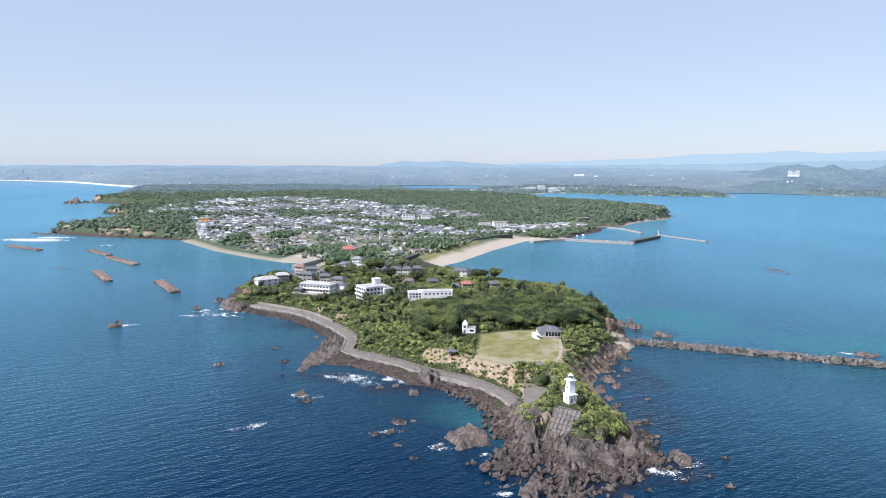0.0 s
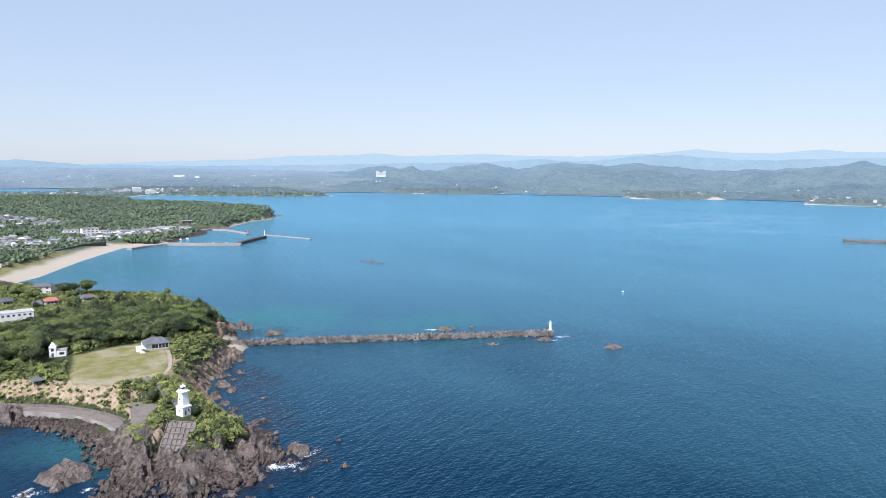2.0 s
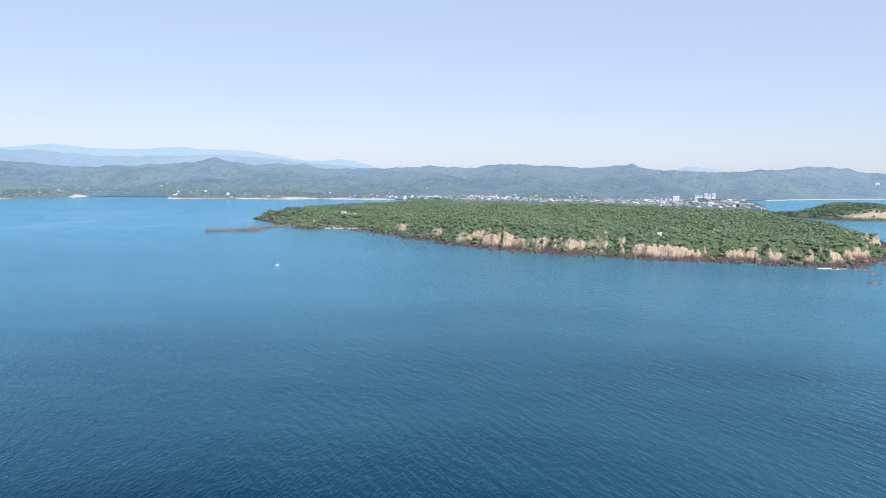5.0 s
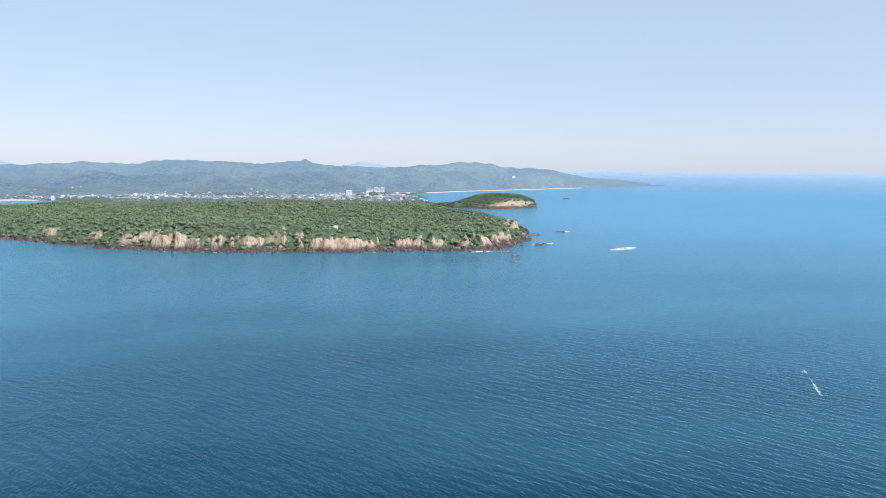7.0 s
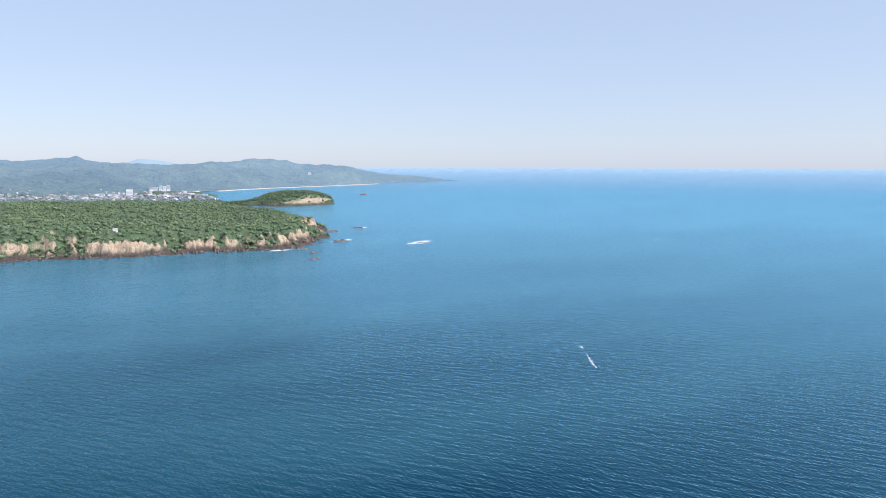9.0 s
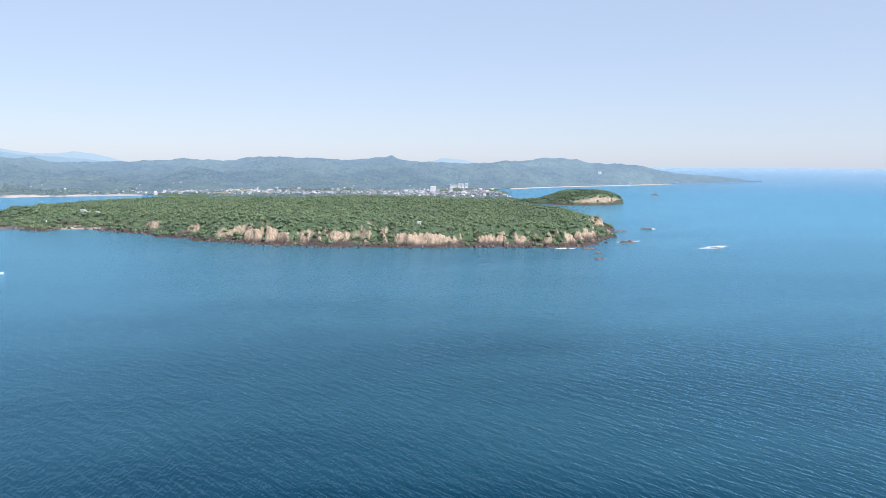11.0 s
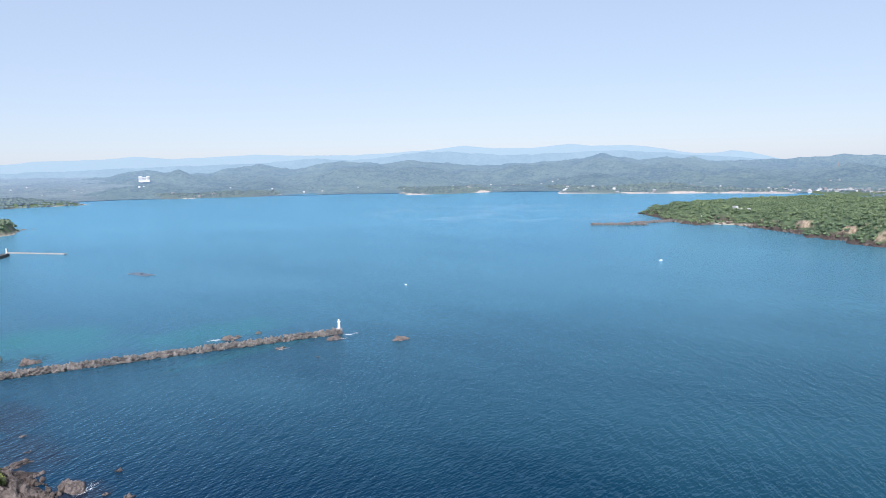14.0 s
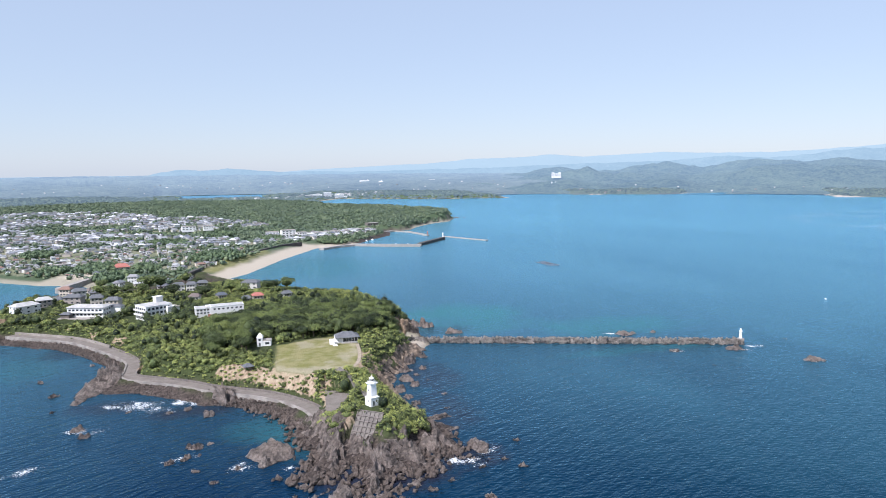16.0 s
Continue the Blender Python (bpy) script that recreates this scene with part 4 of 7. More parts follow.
def scatter(n, box4, ok, gap, seed):
    """Places in a box that pass ok(x, y), at least gap apart (gap may be a cell size)."""
    g = np.random.default_rng(seed)
    x0, y0, x1, y1 = box4
    cx, cy = np.meshgrid(np.arange(x0, x1, gap), np.arange(y0, y1, gap), indexing="ij")
    x = (cx + g.uniform(0.05, 0.95, cx.shape) * gap).ravel()
    y = (cy + g.uniform(0.05, 0.95, cy.shape) * gap).ravel()
    keep = ok(x, y)
    x, y = x[keep], y[keep]
    if len(x) > n:
        pick = np.sort(g.choice(len(x), n, replace=False))
        x, y = x[pick], y[pick]
    return x, y

CLEAR = [(-98, 536, 24), (-52, 520, 22), (-8, 503, 20), (-144, 580, 16), (15, 396, 8.5), (14, 387, 6), (58, 390, 9), (5, 357, 6), (19, 575, 8), (17, 636, 11), (-34, 650, 16), (-110, 600, 15), (-88, 582, 12), (-75, 690, 30), (-125, 650, 24), (42, 302, 12), (52, 281, 4.5), (43, 577, 5)]


def near_wood(x, y):
    d = shore_distance(x, y, NEAR_SHORE)
    ok = (d > 7) & (near_height(x, y) > 4.6) & (shore_distance(x, y, LAWN) < -2.5) & (line_distance(x, y, PROMENADE) > 6.5)
    ok &= ((fbm(x, y, 14, 77) > 0.30) | (d > 24)) & (np.hypot(x - 106, y - 440) > 9)
    for cx, cy, r in CLEAR:
        ok &= np.hypot(x - cx, y - cy) > r
    tan = (line_distance(x, y, [(-4, 358), (10, 347), (24, 334), (33, 322)]) < 10) & (fbm(x, y, 5, 79) < 0.56)
    grid = (np.abs((x - 49) * 0.76 - (y - 271) * 0.65) < 7.5) & ((x - 51.5) * -0.65 + (y - 275.8) * -0.76 > -1.5)
    return ok & ~tan & ~grid & (y > 255) & (line_distance(x, y, [(49, 332), (50.5, 316), (52.5, 304), (53.4, 290)]) > 2.4)


nx, ny = scatter(5000, (-185, 250, 125, 700), near_wood, 4.0, 11)
nz = near_height(nx, ny)
tall = smooth(0.35, 0.6, fbm(nx, ny, 45, 91)) * smooth(350, 420, ny) * smooth(9, 22, shore_distance(nx, ny, NEAR_SHORE))
tall = np.maximum(tall, smooth(45, 30, np.hypot((nx - 62) / 1.4, ny - 440)))
tall = tall * smooth(570, 530, ny) * smooth(280, 300, ny) + 0.8 * (rng.uniform(0, 1, len(nx)) < 0.03)
hgt = 2.2 + 5.0 * tall + rng.uniform(-0.6, 1.4, len(nx))
rad_n = 2.3 + 1.3 * tall + rng.uniform(-0.5, 0.9, len(nx))


def tree(seed):
    """A wind-shaped evergreen: trunk, limbs and a clumped crown."""
    g = random.Random(seed)
    t = thing("tree", "spreading dark green evergreen tree on the headland", "tree", group="trees of the headland")
    trunk = bmesh.new()
    lean = Vector((g.uniform(-0.12, 0.12), g.uniform(-0.12, 0.12), 1))
    for k in range(5):
        tube(trunk, k * 1.0 - 0.6, (k + 1) * 1.0 - 0.6, 0.30 - 0.04 * k, 0.26 - 0.04 * k, 8, lean.x * k, lean.y * k)
    part("trunk", trunk, BARK, t)
    for k in range(5):
        a = k * 1.26 + g.uniform(-0.3, 0.3)
        out = Vector((math.cos(a), math.sin(a), g.uniform(0.5, 0.9))).normalized()
        bm = bmesh.new()
        r = bmesh.ops.create_cone(bm, cap_ends=True, segments=6, radius1=0.13, radius2=0.05, depth=2.6)
        bmesh.ops.transform(bm, matrix=Matrix.Translation(Vector((lean.x * 3, lean.y * 3, 2.6)) + out * 1.3) @ out.to_track_quat("Z", "Y").to_matrix().to_4x4(), verts=r["verts"])
        part("limb", bm, BARK, t)
    one = np.array([0.0])
    v, f, tone = crowns(one + lean.x * 3, one + lean.y * 3, one + 2.3, one + 4.2, one + 4.8, 1500, 0.22, 10, seed)
    leaves = new("crown", mesh_of("crown", v, f, PINE, True, tone * 0 + g.uniform(0.1, 0.7)))
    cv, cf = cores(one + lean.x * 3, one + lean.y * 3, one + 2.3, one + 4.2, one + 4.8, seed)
    # Heart kept near black as painted shade inside the crown.
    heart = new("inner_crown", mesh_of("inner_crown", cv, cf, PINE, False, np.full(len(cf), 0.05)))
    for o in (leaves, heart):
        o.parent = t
    return t


pick = np.flatnonzero(tall > 0.55)
pick = pick[np.argsort(np.hypot(nx[pick] - 50, ny[pick] - 390))][::2][:220]
pines = []
for i in pick:
    m = pose(nx[i], ny[i], nz[i] - 0.2, 0, 0, rng.uniform(0, 360)) @ Matrix.Scale(rng.uniform(0.85, 1.3), 4)
    if len(pines) < 6:
        pines.append(tree(61 + len(pines)))
        pines[-1].matrix_basis = m
    else:
        copy_thing(pines[int(rng.integers(0, 6))], m)
stay = np.ones(len(nx), bool)
stay[pick] = False
nx, ny, nz, tall, hgt, rad_n = (a[stay] for a in (nx, ny, nz, tall, hgt, rad_n))
for name, label, pick, leaf_mat, seed in (("headland_wood", "dense evergreen scrub on the headland", tall < 0.45, LEAF, 12), ("pine_wood", "close stand of dark green pines on the headland", tall >= 0.45, PINE, 13)):
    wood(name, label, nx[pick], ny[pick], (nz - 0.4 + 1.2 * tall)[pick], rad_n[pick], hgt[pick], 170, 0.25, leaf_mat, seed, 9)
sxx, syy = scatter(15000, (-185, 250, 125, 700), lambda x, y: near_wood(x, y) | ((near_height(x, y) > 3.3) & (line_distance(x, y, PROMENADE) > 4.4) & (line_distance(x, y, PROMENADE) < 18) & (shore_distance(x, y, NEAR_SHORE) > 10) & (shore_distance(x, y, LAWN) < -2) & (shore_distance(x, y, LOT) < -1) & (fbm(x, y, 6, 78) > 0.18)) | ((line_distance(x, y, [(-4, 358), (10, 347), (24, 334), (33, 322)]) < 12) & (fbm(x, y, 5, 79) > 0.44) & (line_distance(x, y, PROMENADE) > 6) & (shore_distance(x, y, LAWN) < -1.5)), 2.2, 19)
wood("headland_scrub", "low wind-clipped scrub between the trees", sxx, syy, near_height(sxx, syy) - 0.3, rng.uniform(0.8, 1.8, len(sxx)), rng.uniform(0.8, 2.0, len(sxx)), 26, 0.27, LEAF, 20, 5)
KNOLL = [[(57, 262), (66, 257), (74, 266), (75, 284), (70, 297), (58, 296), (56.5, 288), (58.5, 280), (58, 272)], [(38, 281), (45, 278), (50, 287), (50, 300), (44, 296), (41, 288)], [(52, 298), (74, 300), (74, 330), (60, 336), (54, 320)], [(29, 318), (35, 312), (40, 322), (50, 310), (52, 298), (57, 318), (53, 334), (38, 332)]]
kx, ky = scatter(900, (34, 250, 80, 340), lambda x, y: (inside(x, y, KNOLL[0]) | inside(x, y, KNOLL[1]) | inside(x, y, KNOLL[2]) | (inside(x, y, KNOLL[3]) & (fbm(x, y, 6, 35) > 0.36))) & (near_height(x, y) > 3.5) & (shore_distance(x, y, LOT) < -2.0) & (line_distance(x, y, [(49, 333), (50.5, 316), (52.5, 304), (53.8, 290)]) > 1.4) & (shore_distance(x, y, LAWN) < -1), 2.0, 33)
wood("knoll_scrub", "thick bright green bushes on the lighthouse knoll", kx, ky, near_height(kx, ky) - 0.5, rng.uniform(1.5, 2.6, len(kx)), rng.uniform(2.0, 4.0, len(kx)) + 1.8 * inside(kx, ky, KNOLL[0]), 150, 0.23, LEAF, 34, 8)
for x, y, s in ((-68, 656, 1.9), (-93, 627, 1.7), (-87, 655, 1.6), (-72, 640, 1.5), (-60, 665, 1.5), (38, 622, 1.6), (30, 612, 1.5), (46, 606, 1.5), (-20, 600, 1.5), (0, 612, 1.4), (-45, 610, 1.5), (-62, 590, 1.4), (10, 598, 1.3), (-112, 690, 1.4), (-40, 690, 1.4), (-28, 676, 1.3), (-105, 640, 1.4)):
    copy_thing(pines[int(rng.integers(0, 6))], pose(x, y, float(near_height(x, y)) - 0.3, 0, 0, rng.uniform(0, 360)) @ Matrix.Scale(s, 4))


def point_wood(x, y):
    d = point_edge(x, y)
    return (d + (fbm(x, y, 22, 75) - 0.5) * 30 > 1 + 21 * bare_cliff(x, y)) & (d > 2) & (point_height(x, y) > 1.6) & (x < 2000) & ((fbm(x, y, 40, 93) > 0.3) | (d < 70))


px, py = scatter(14000, (890, -490, 2150, 660), point_wood, 7.0, 13)
pz = point_height(px, py)
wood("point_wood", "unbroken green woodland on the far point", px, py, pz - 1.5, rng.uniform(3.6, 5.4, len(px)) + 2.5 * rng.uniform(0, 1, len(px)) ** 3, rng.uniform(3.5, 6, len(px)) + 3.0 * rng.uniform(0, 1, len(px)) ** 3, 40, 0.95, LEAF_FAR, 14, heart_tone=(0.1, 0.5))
qx, qy = scatter(1500, (1990, -560, 2740, 560), lambda x, y: (point_height(x, y) > 2) & (shore_distance(x, y, POINT_SHORE) > 15) & (np.hypot(x, y) < 2740) & (fbm(x, y, 70, 94) > 0.44), 17, 45)
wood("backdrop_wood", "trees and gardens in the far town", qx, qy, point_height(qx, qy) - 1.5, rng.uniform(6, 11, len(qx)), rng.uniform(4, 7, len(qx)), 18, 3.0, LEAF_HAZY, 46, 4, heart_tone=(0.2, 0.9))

def town_wood(x, y):
    d = shore_distance(x, y, TOWN_SHORE)
    beach = (line_distance(x, y, [(-340, 940), (-283, 870), (-177, 775), (-130, 760)]) < 48) & (d < 26)
    beach |= (line_distance(x, y, [(0, 745), (19, 779), (64, 888), (120, 1000), (150, 1010)]) < 48) & (d < 38)
    return (d + (fbm(x, y, 30, 55) - 0.5) * 24 > 6) & (d > 4) & ~beach & ~built_up(x, y) & (line_distance(x, y, [(60, 1150), (110, 1125), (190, 1190), (262, 1225)]) > 22) & (np.hypot(x, y) < 2500) & (np.abs(np.degrees(np.arctan2(-x, y)) - 5) < 31) & (fbm(x, y, 70, 98) > 0.27)


wx, wy = scatter(12000, (-1000, 700, 560, 2500), town_wood, 9.6, 15)
wz = town_height(wx, wy)
wood("mainland_wood", "mixed green woodland round the town", wx, wy, wz - 1.5, rng.uniform(3.8, 7.4, len(wx)), rng.uniform(4, 9, len(wx)), 26, 1.4, LEAF_MID, 16, heart_tone=(0.2, 0.8))
ux, uy = scatter(1300, (-620, 760, 260, 1830), lambda x, y: built_up(x, y) & (shore_distance(x, y, TOWN_SHORE) > 30) & (fbm(x, y, 26, 57) > 0.45), 11.0, 27)
wood("garden_trees", "garden trees between the houses of the town", ux, uy, town_height(ux, uy) - 0.5, rng.uniform(2.4, 4.2, len(ux)) + 4 * rng.uniform(0, 1, len(ux)) ** 3, rng.uniform(3, 6.0, len(ux)) + 4 * rng.uniform(0, 1, len(ux)) ** 3, 30, 1.0, LEAF_MID, 28, heart_tone=(0.1, 0.6))


GROVES = [(-138, 831, 22), (-115, 775, 18), (-10, 875, 26), (-28, 850, 16), (-182, 832, 17), (-223, 970, 20), (-84, 806, 14), (-79, 1058, 26), (-10, 1191, 24), (-276, 947, 16), (60, 1085, 20), (-160, 1120, 18)]
grx, gry = scatter(700, (-320, 740, 120, 1240), lambda x, y: np.minimum.reduce([np.hypot(x - gx_, (y - gy_) * 0.8) - r_ for gx_, gy_, r_ in GROVES]) < 0, 5.2, 29)
wood("town_grove", "dense dark green groves between the houses", grx, gry, town_height(grx, gry) - 0.5, rng.uniform(3.2, 5.2, len(grx)), rng.uniform(6, 10.5, len(grx)), 46, 0.8, LEAF_FAR, 30, heart_tone=(0.0, 0.4))


def far_wood(x, y):
    town = (shore_distance(x, y, TOWN_SHORE) > 9) & (np.hypot(x, y) > 2400) & (np.hypot(x, y) < np.where(np.abs(np.degrees(np.arctan2(-x, y)) - 0.5) < 5.4, 2420, 3150))
    bay = (shore_distance(x, y, BAY_SHORE) > 24) & (np.hypot(x, y) < 3200)
    return (town | bay) & (fbm(x, y, 150, 99) > 0.33)


vx, vy = scatter(13000, (-1700, 600, 3300, 3900), far_wood, 17.0, 17)
vz = np.where(shore_distance(vx, vy, TOWN_SHORE) > 0, town_height(vx, vy), bay_height(vx, vy))
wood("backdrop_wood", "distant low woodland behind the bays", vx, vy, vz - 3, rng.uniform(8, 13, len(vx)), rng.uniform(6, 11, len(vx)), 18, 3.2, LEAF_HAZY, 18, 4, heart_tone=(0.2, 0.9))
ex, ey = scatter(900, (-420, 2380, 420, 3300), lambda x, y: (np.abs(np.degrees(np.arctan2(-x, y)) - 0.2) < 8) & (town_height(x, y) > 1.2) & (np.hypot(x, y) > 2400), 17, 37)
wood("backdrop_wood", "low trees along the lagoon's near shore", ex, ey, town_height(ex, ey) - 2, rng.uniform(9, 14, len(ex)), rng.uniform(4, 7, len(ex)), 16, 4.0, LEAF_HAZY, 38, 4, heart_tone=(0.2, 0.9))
hgx, hgy = scatter(60, (128, 1022, 176, 1062), lambda x, y: np.hypot((x - 150) / 1.3, y - 1042) < 17, 5.5, 47)
wood("harbour_wood", "dark green knoll of trees beside the harbour", hgx, hgy, town_height(hgx, hgy), rng.uniform(4, 6, len(hgx)), rng.uniform(7, 11, len(hgx)), 60, 1.0, LEAF_FAR, 48)

# ---- headland: lighthouse, walls, buildings ----
def ring(r, n, turn=0.0):
    return [(r * math.cos(2 * math.pi * k / n + turn), r * math.sin(2 * math.pi * k / n + turn)) for k in range(n)]


def square_tower(bm, z0, z1, w0, w1, cut=0.25):
    """A tapered square shaft with cut corners."""
    rows = []
    for z, w in ((z0, w0), (z1, w1)):
        h, c = w / 2, cut
        rows.append([bm.verts.new((x, y, z)) for x, y in ((-h + c, -h), (h - c, -h), (h, -h + c), (h, h - c), (h - c, h), (-h + c, h), (-h, h - c), (-h, -h + c))])
    bm.faces.new(rows[0][::-1])
    bm.faces.new(rows[1])
    for i in range(8):
        j = (i + 1) % 8
        bm.faces.new((rows[0][i], rows[0][j], rows[1][j], rows[1][i]))
    return bm


def lighthouse(place):
    top = thing("lighthouse", "white square concrete lighthouse with a gallery, on a grassy knoll", "lighthouse", place)
    part("base_block", bevelled(boxes((-3.2, -3.6, -1, 2.4, 2.0, 3.4)), 0.08), WHITE, top)
    part("base_cornice", bevelled(boxes((-3.35, -3.75, 3.4, 2.55, 2.15, 3.65)), 0.05), WHITE, top)
    shaft = part("tower", square_tower(bmesh.new(), 3.65, 9.4, 4.3, 3.7), WHITE, top)
    part("gallery", square_tower(square_tower(bmesh.new(), 9.3, 9.8, 3.8, 5.2, 0.5), 9.8, 10.1, 5.3, 5.3, 0.5), WHITE, top)
    rail = bmesh.new()
    for k in range(16):
        a = 2 * math.pi * k / 16
        tube(rail, 10.1, 10.95, 0.05, 0.05, 6, 2.45 * math.cos(a), 2.45 * math.sin(a))
    for z in (10.5, 10.95):
        for k in range(16):
            a, b = 2 * math.pi * k / 16, 2 * math.pi * (k + 1) / 16
            p, q = Vector((2.45 * math.cos(a), 2.45 * math.sin(a), z)), Vector((2.45 * math.cos(b), 2.45 * math.sin(b), z))
            r = bmesh.ops.create_cone(rail, cap_ends=True, segments=6, radius1=0.045, radius2=0.045, depth=(q - p).length)
            bmesh.ops.transform(rail, matrix=Matrix.Translation((p + q) / 2) @ (q - p).to_track_quat("Z", "Y").to_matrix().to_4x4(), verts=r["verts"])
    part("railing", rail, WHITE, top, "thin white gallery railing")
    part("lantern_wall", tube(bmesh.new(), 10.1, 10.9, 1.35, 1.35, 12), WHITE, top)
    lamp = part("lantern_glass", tube(bmesh.new(), 10.9, 12.0, 1.2, 1.2, 12), GLASS, top, "dark lantern glass")
    bars = bmesh.new()
    for x, y in ring(1.24, 12):
        tube(bars, 10.9, 12.0, 0.05, 0.05, 6, x, y)
    part("glazing_bars", bars, WHITE, lamp)
    dome = tube(tube(bmesh.new(), 12.0, 12.25, 1.55, 1.5, 16), 12.25, 12.9, 1.4, 0.35, 16)
    part("dome", dome, WHITE, top)
    part("finial", tube(tube(bmesh.new(), 12.9, 13.25, 0.28, 0.2, 10), 13.25, 13.9, 0.05, 0.03, 6), WHITE, top)
    for x, y, z in ((-3.21, -1.2, 1.9), (0.4, -3.61, 1.9), (-2.07, 0.0, 6.6)):
        if abs(x) > abs(y):
            part("window", boxes((x - 0.02, y - 0.35, z - 0.5, x + 0.05, y + 0.35, z + 0.5)), GLASS, top, "small dark window")
        else:
            part("window", boxes((x - 0.35, y - 0.02, z - 0.5, x + 0.35, y + 0.05, z + 0.5)), GLASS, top, "small dark window")
    part("door", boxes((-1.9, -3.64, 0.0, -0.9, -3.58, 2.1)), SLATE, top, "grey metal door")
    return top


lighthouse(pose(53.5, 283, 12.1, 0, 0, 24) @ Matrix.Diagonal((0.76, 0.76, 0.9, 1)))


SHOTCRETE = plain("sprayed_concrete", (0.12, 0.108, 0.10), (0.18, 0.165, 0.15), 2.5, 0.3, 0.92, 0.03, stain=(0.09, 0.082, 0.074))


def lattice_wall():
    """A retaining wall of concrete beams on the steep face below the lighthouse."""
    top = thing("retaining_wall", "grey concrete lattice retaining wall on the steep slope", "retaining wall")
    edge, out = Vector((0.76, -0.65, 0)).normalized(), Vector((-0.65, -0.76, 0)).normalized()
    start = Vector((51.5, 275.8, 11.0)) - edge * 5.8
    down = (out + edge * 0.22 + Vector((0, 0, -0.66))).normalized()
    up = edge.cross(down).normalized()
    up = up if up.z > 0 else -up
    wide, tall, cols, rows = 11.6, 13.2, 6, 5

    def slab(name, a0, a1, b0, b1, n0, n1, material, label=""):
        bm = bmesh.new()
        c = [start + edge * a + down * b + up * n for n in (n0, n1) for a, b in ((a0, b0), (a1, b0), (a1, b1), (a0, b1))]
        v = [bm.verts.new(p) for p in c]
        for f in ((0, 1, 2, 3), (7, 6, 5, 4), (0, 4, 5, 1), (1, 5, 6, 2), (2, 6, 7, 3), (3, 7, 4, 0)):
            bm.faces.new([v[i] for i in f])
        bmesh.ops.recalc_face_normals(bm, faces=bm.faces[:])
        return part(name, bm, material, top, label)

    slab("backing", 0, wide, 0, tall, -1.2, 0.02, SHOTCRETE)
    for i in range(cols + 1):
        a = wide * i / cols
        slab("upright_beam", a - 0.18, a + 0.18, -0.2, tall + 0.2, -0.1, 0.42, CONCRETE_DARK)
    for j in range(rows + 1):
        b = tall * j / rows
        slab("cross_beam", -0.2, wide + 0.2, b - 0.18, b + 0.18, -0.1, 0.45, CONCRETE_DARK)


lattice_wall()

# promenade, sea wall and parking place
ROUTE = curve_through(PROMENADE, 3.0)
promenade = thing("promenade", "grey concrete shore road behind a low sea wall", "road", kind="structure")
part("road", strip(bmesh.new(), ROUTE, 3.4, 3.2, 4.15, 1.2), ASPHALT, promenade)
part("sea_wall", strip(bmesh.new(), ROUTE, -3.2, 4.1, 4.5, 5.2), WORN_WALL, promenade, "pale worn sea wall")
part("apron", strip(bmesh.new(), ROUTE[:int(len(ROUTE) * 0.98)], -4.1, 6.2, 1.4, 3.0), CONCRETE_DARK, promenade)
part("parapet", strip(bmesh.new(), ROUTE[len(ROUTE) // 3:], 3.7, -3.3, 5.2, 2.5), CONCRETE_DARK, promenade, "dark low wall at the slope's foot")

part("bank_wall", strip(bmesh.new(), ROUTE[:len(ROUTE) // 3], 4.2, -3.4, 5.6, 2.5), WORN_WALL, promenade, "pale low wall below the planted bank")

lot = thing("parking_place", "sloping grey asphalt forecourt below the lighthouse path", "forecourt", kind="structure")
bm = bmesh.new()
corner = [(39, 323, 8.2), (48.7, 310.5, 8.2), (38, 284.5, 8.1), (35, 290, 8.1)]
v = [bm.verts.new(p) for p in corner] + [bm.verts.new((x, y, z - 1.5)) for x, y, z in corner]
for f in ((3, 2, 1, 0), (4, 5, 6, 7), (0, 1, 5, 4), (1, 2, 6, 5), (2, 3, 7, 6), (3, 0, 4, 7)):
    bm.faces.new([v[i] for i in f])
bmesh.ops.recalc_face_normals(bm, faces=bm.faces[:])
part("paving", bm, ASPHALT, lot)

walkway = thing("footpath", "narrow pale footpath from the lawn to the lighthouse", "path", kind="structure")
WAY = curve_through([(49, 333), (50.5, 316), (52.5, 304), (53.8, 290)], 2.0)
part("paving", strip(bmesh.new(), WAY, 0.6, 0.6, [float(max(near_height(x, y), 0)) + 0.25 for x, y in WAY], 0.8), SHOTCRETE, walkway)
part("side_wall", strip(bmesh.new(), WAY, 1.15, -0.9, [float(near_height(x, y)) + 0.8 for x, y in WAY], 1.4), CONCRETE_DARK, walkway)
sidewalk = thing("footpath", "worn sandy path along the edge of the lawn", "path", kind="structure")
WAY2 = curve_through([(65.5, 383), (63, 362), (58.5, 344), (53, 336)], 2.0)
part("paving", strip(bmesh.new(), WAY2, 0.9, 0.9, 13.06, 0.3), plain("trodden_sand", (0.26, 0.215, 0.165), (0.34, 0.285, 0.225), 2, 0.3, 0.95, 0.02), sidewalk)


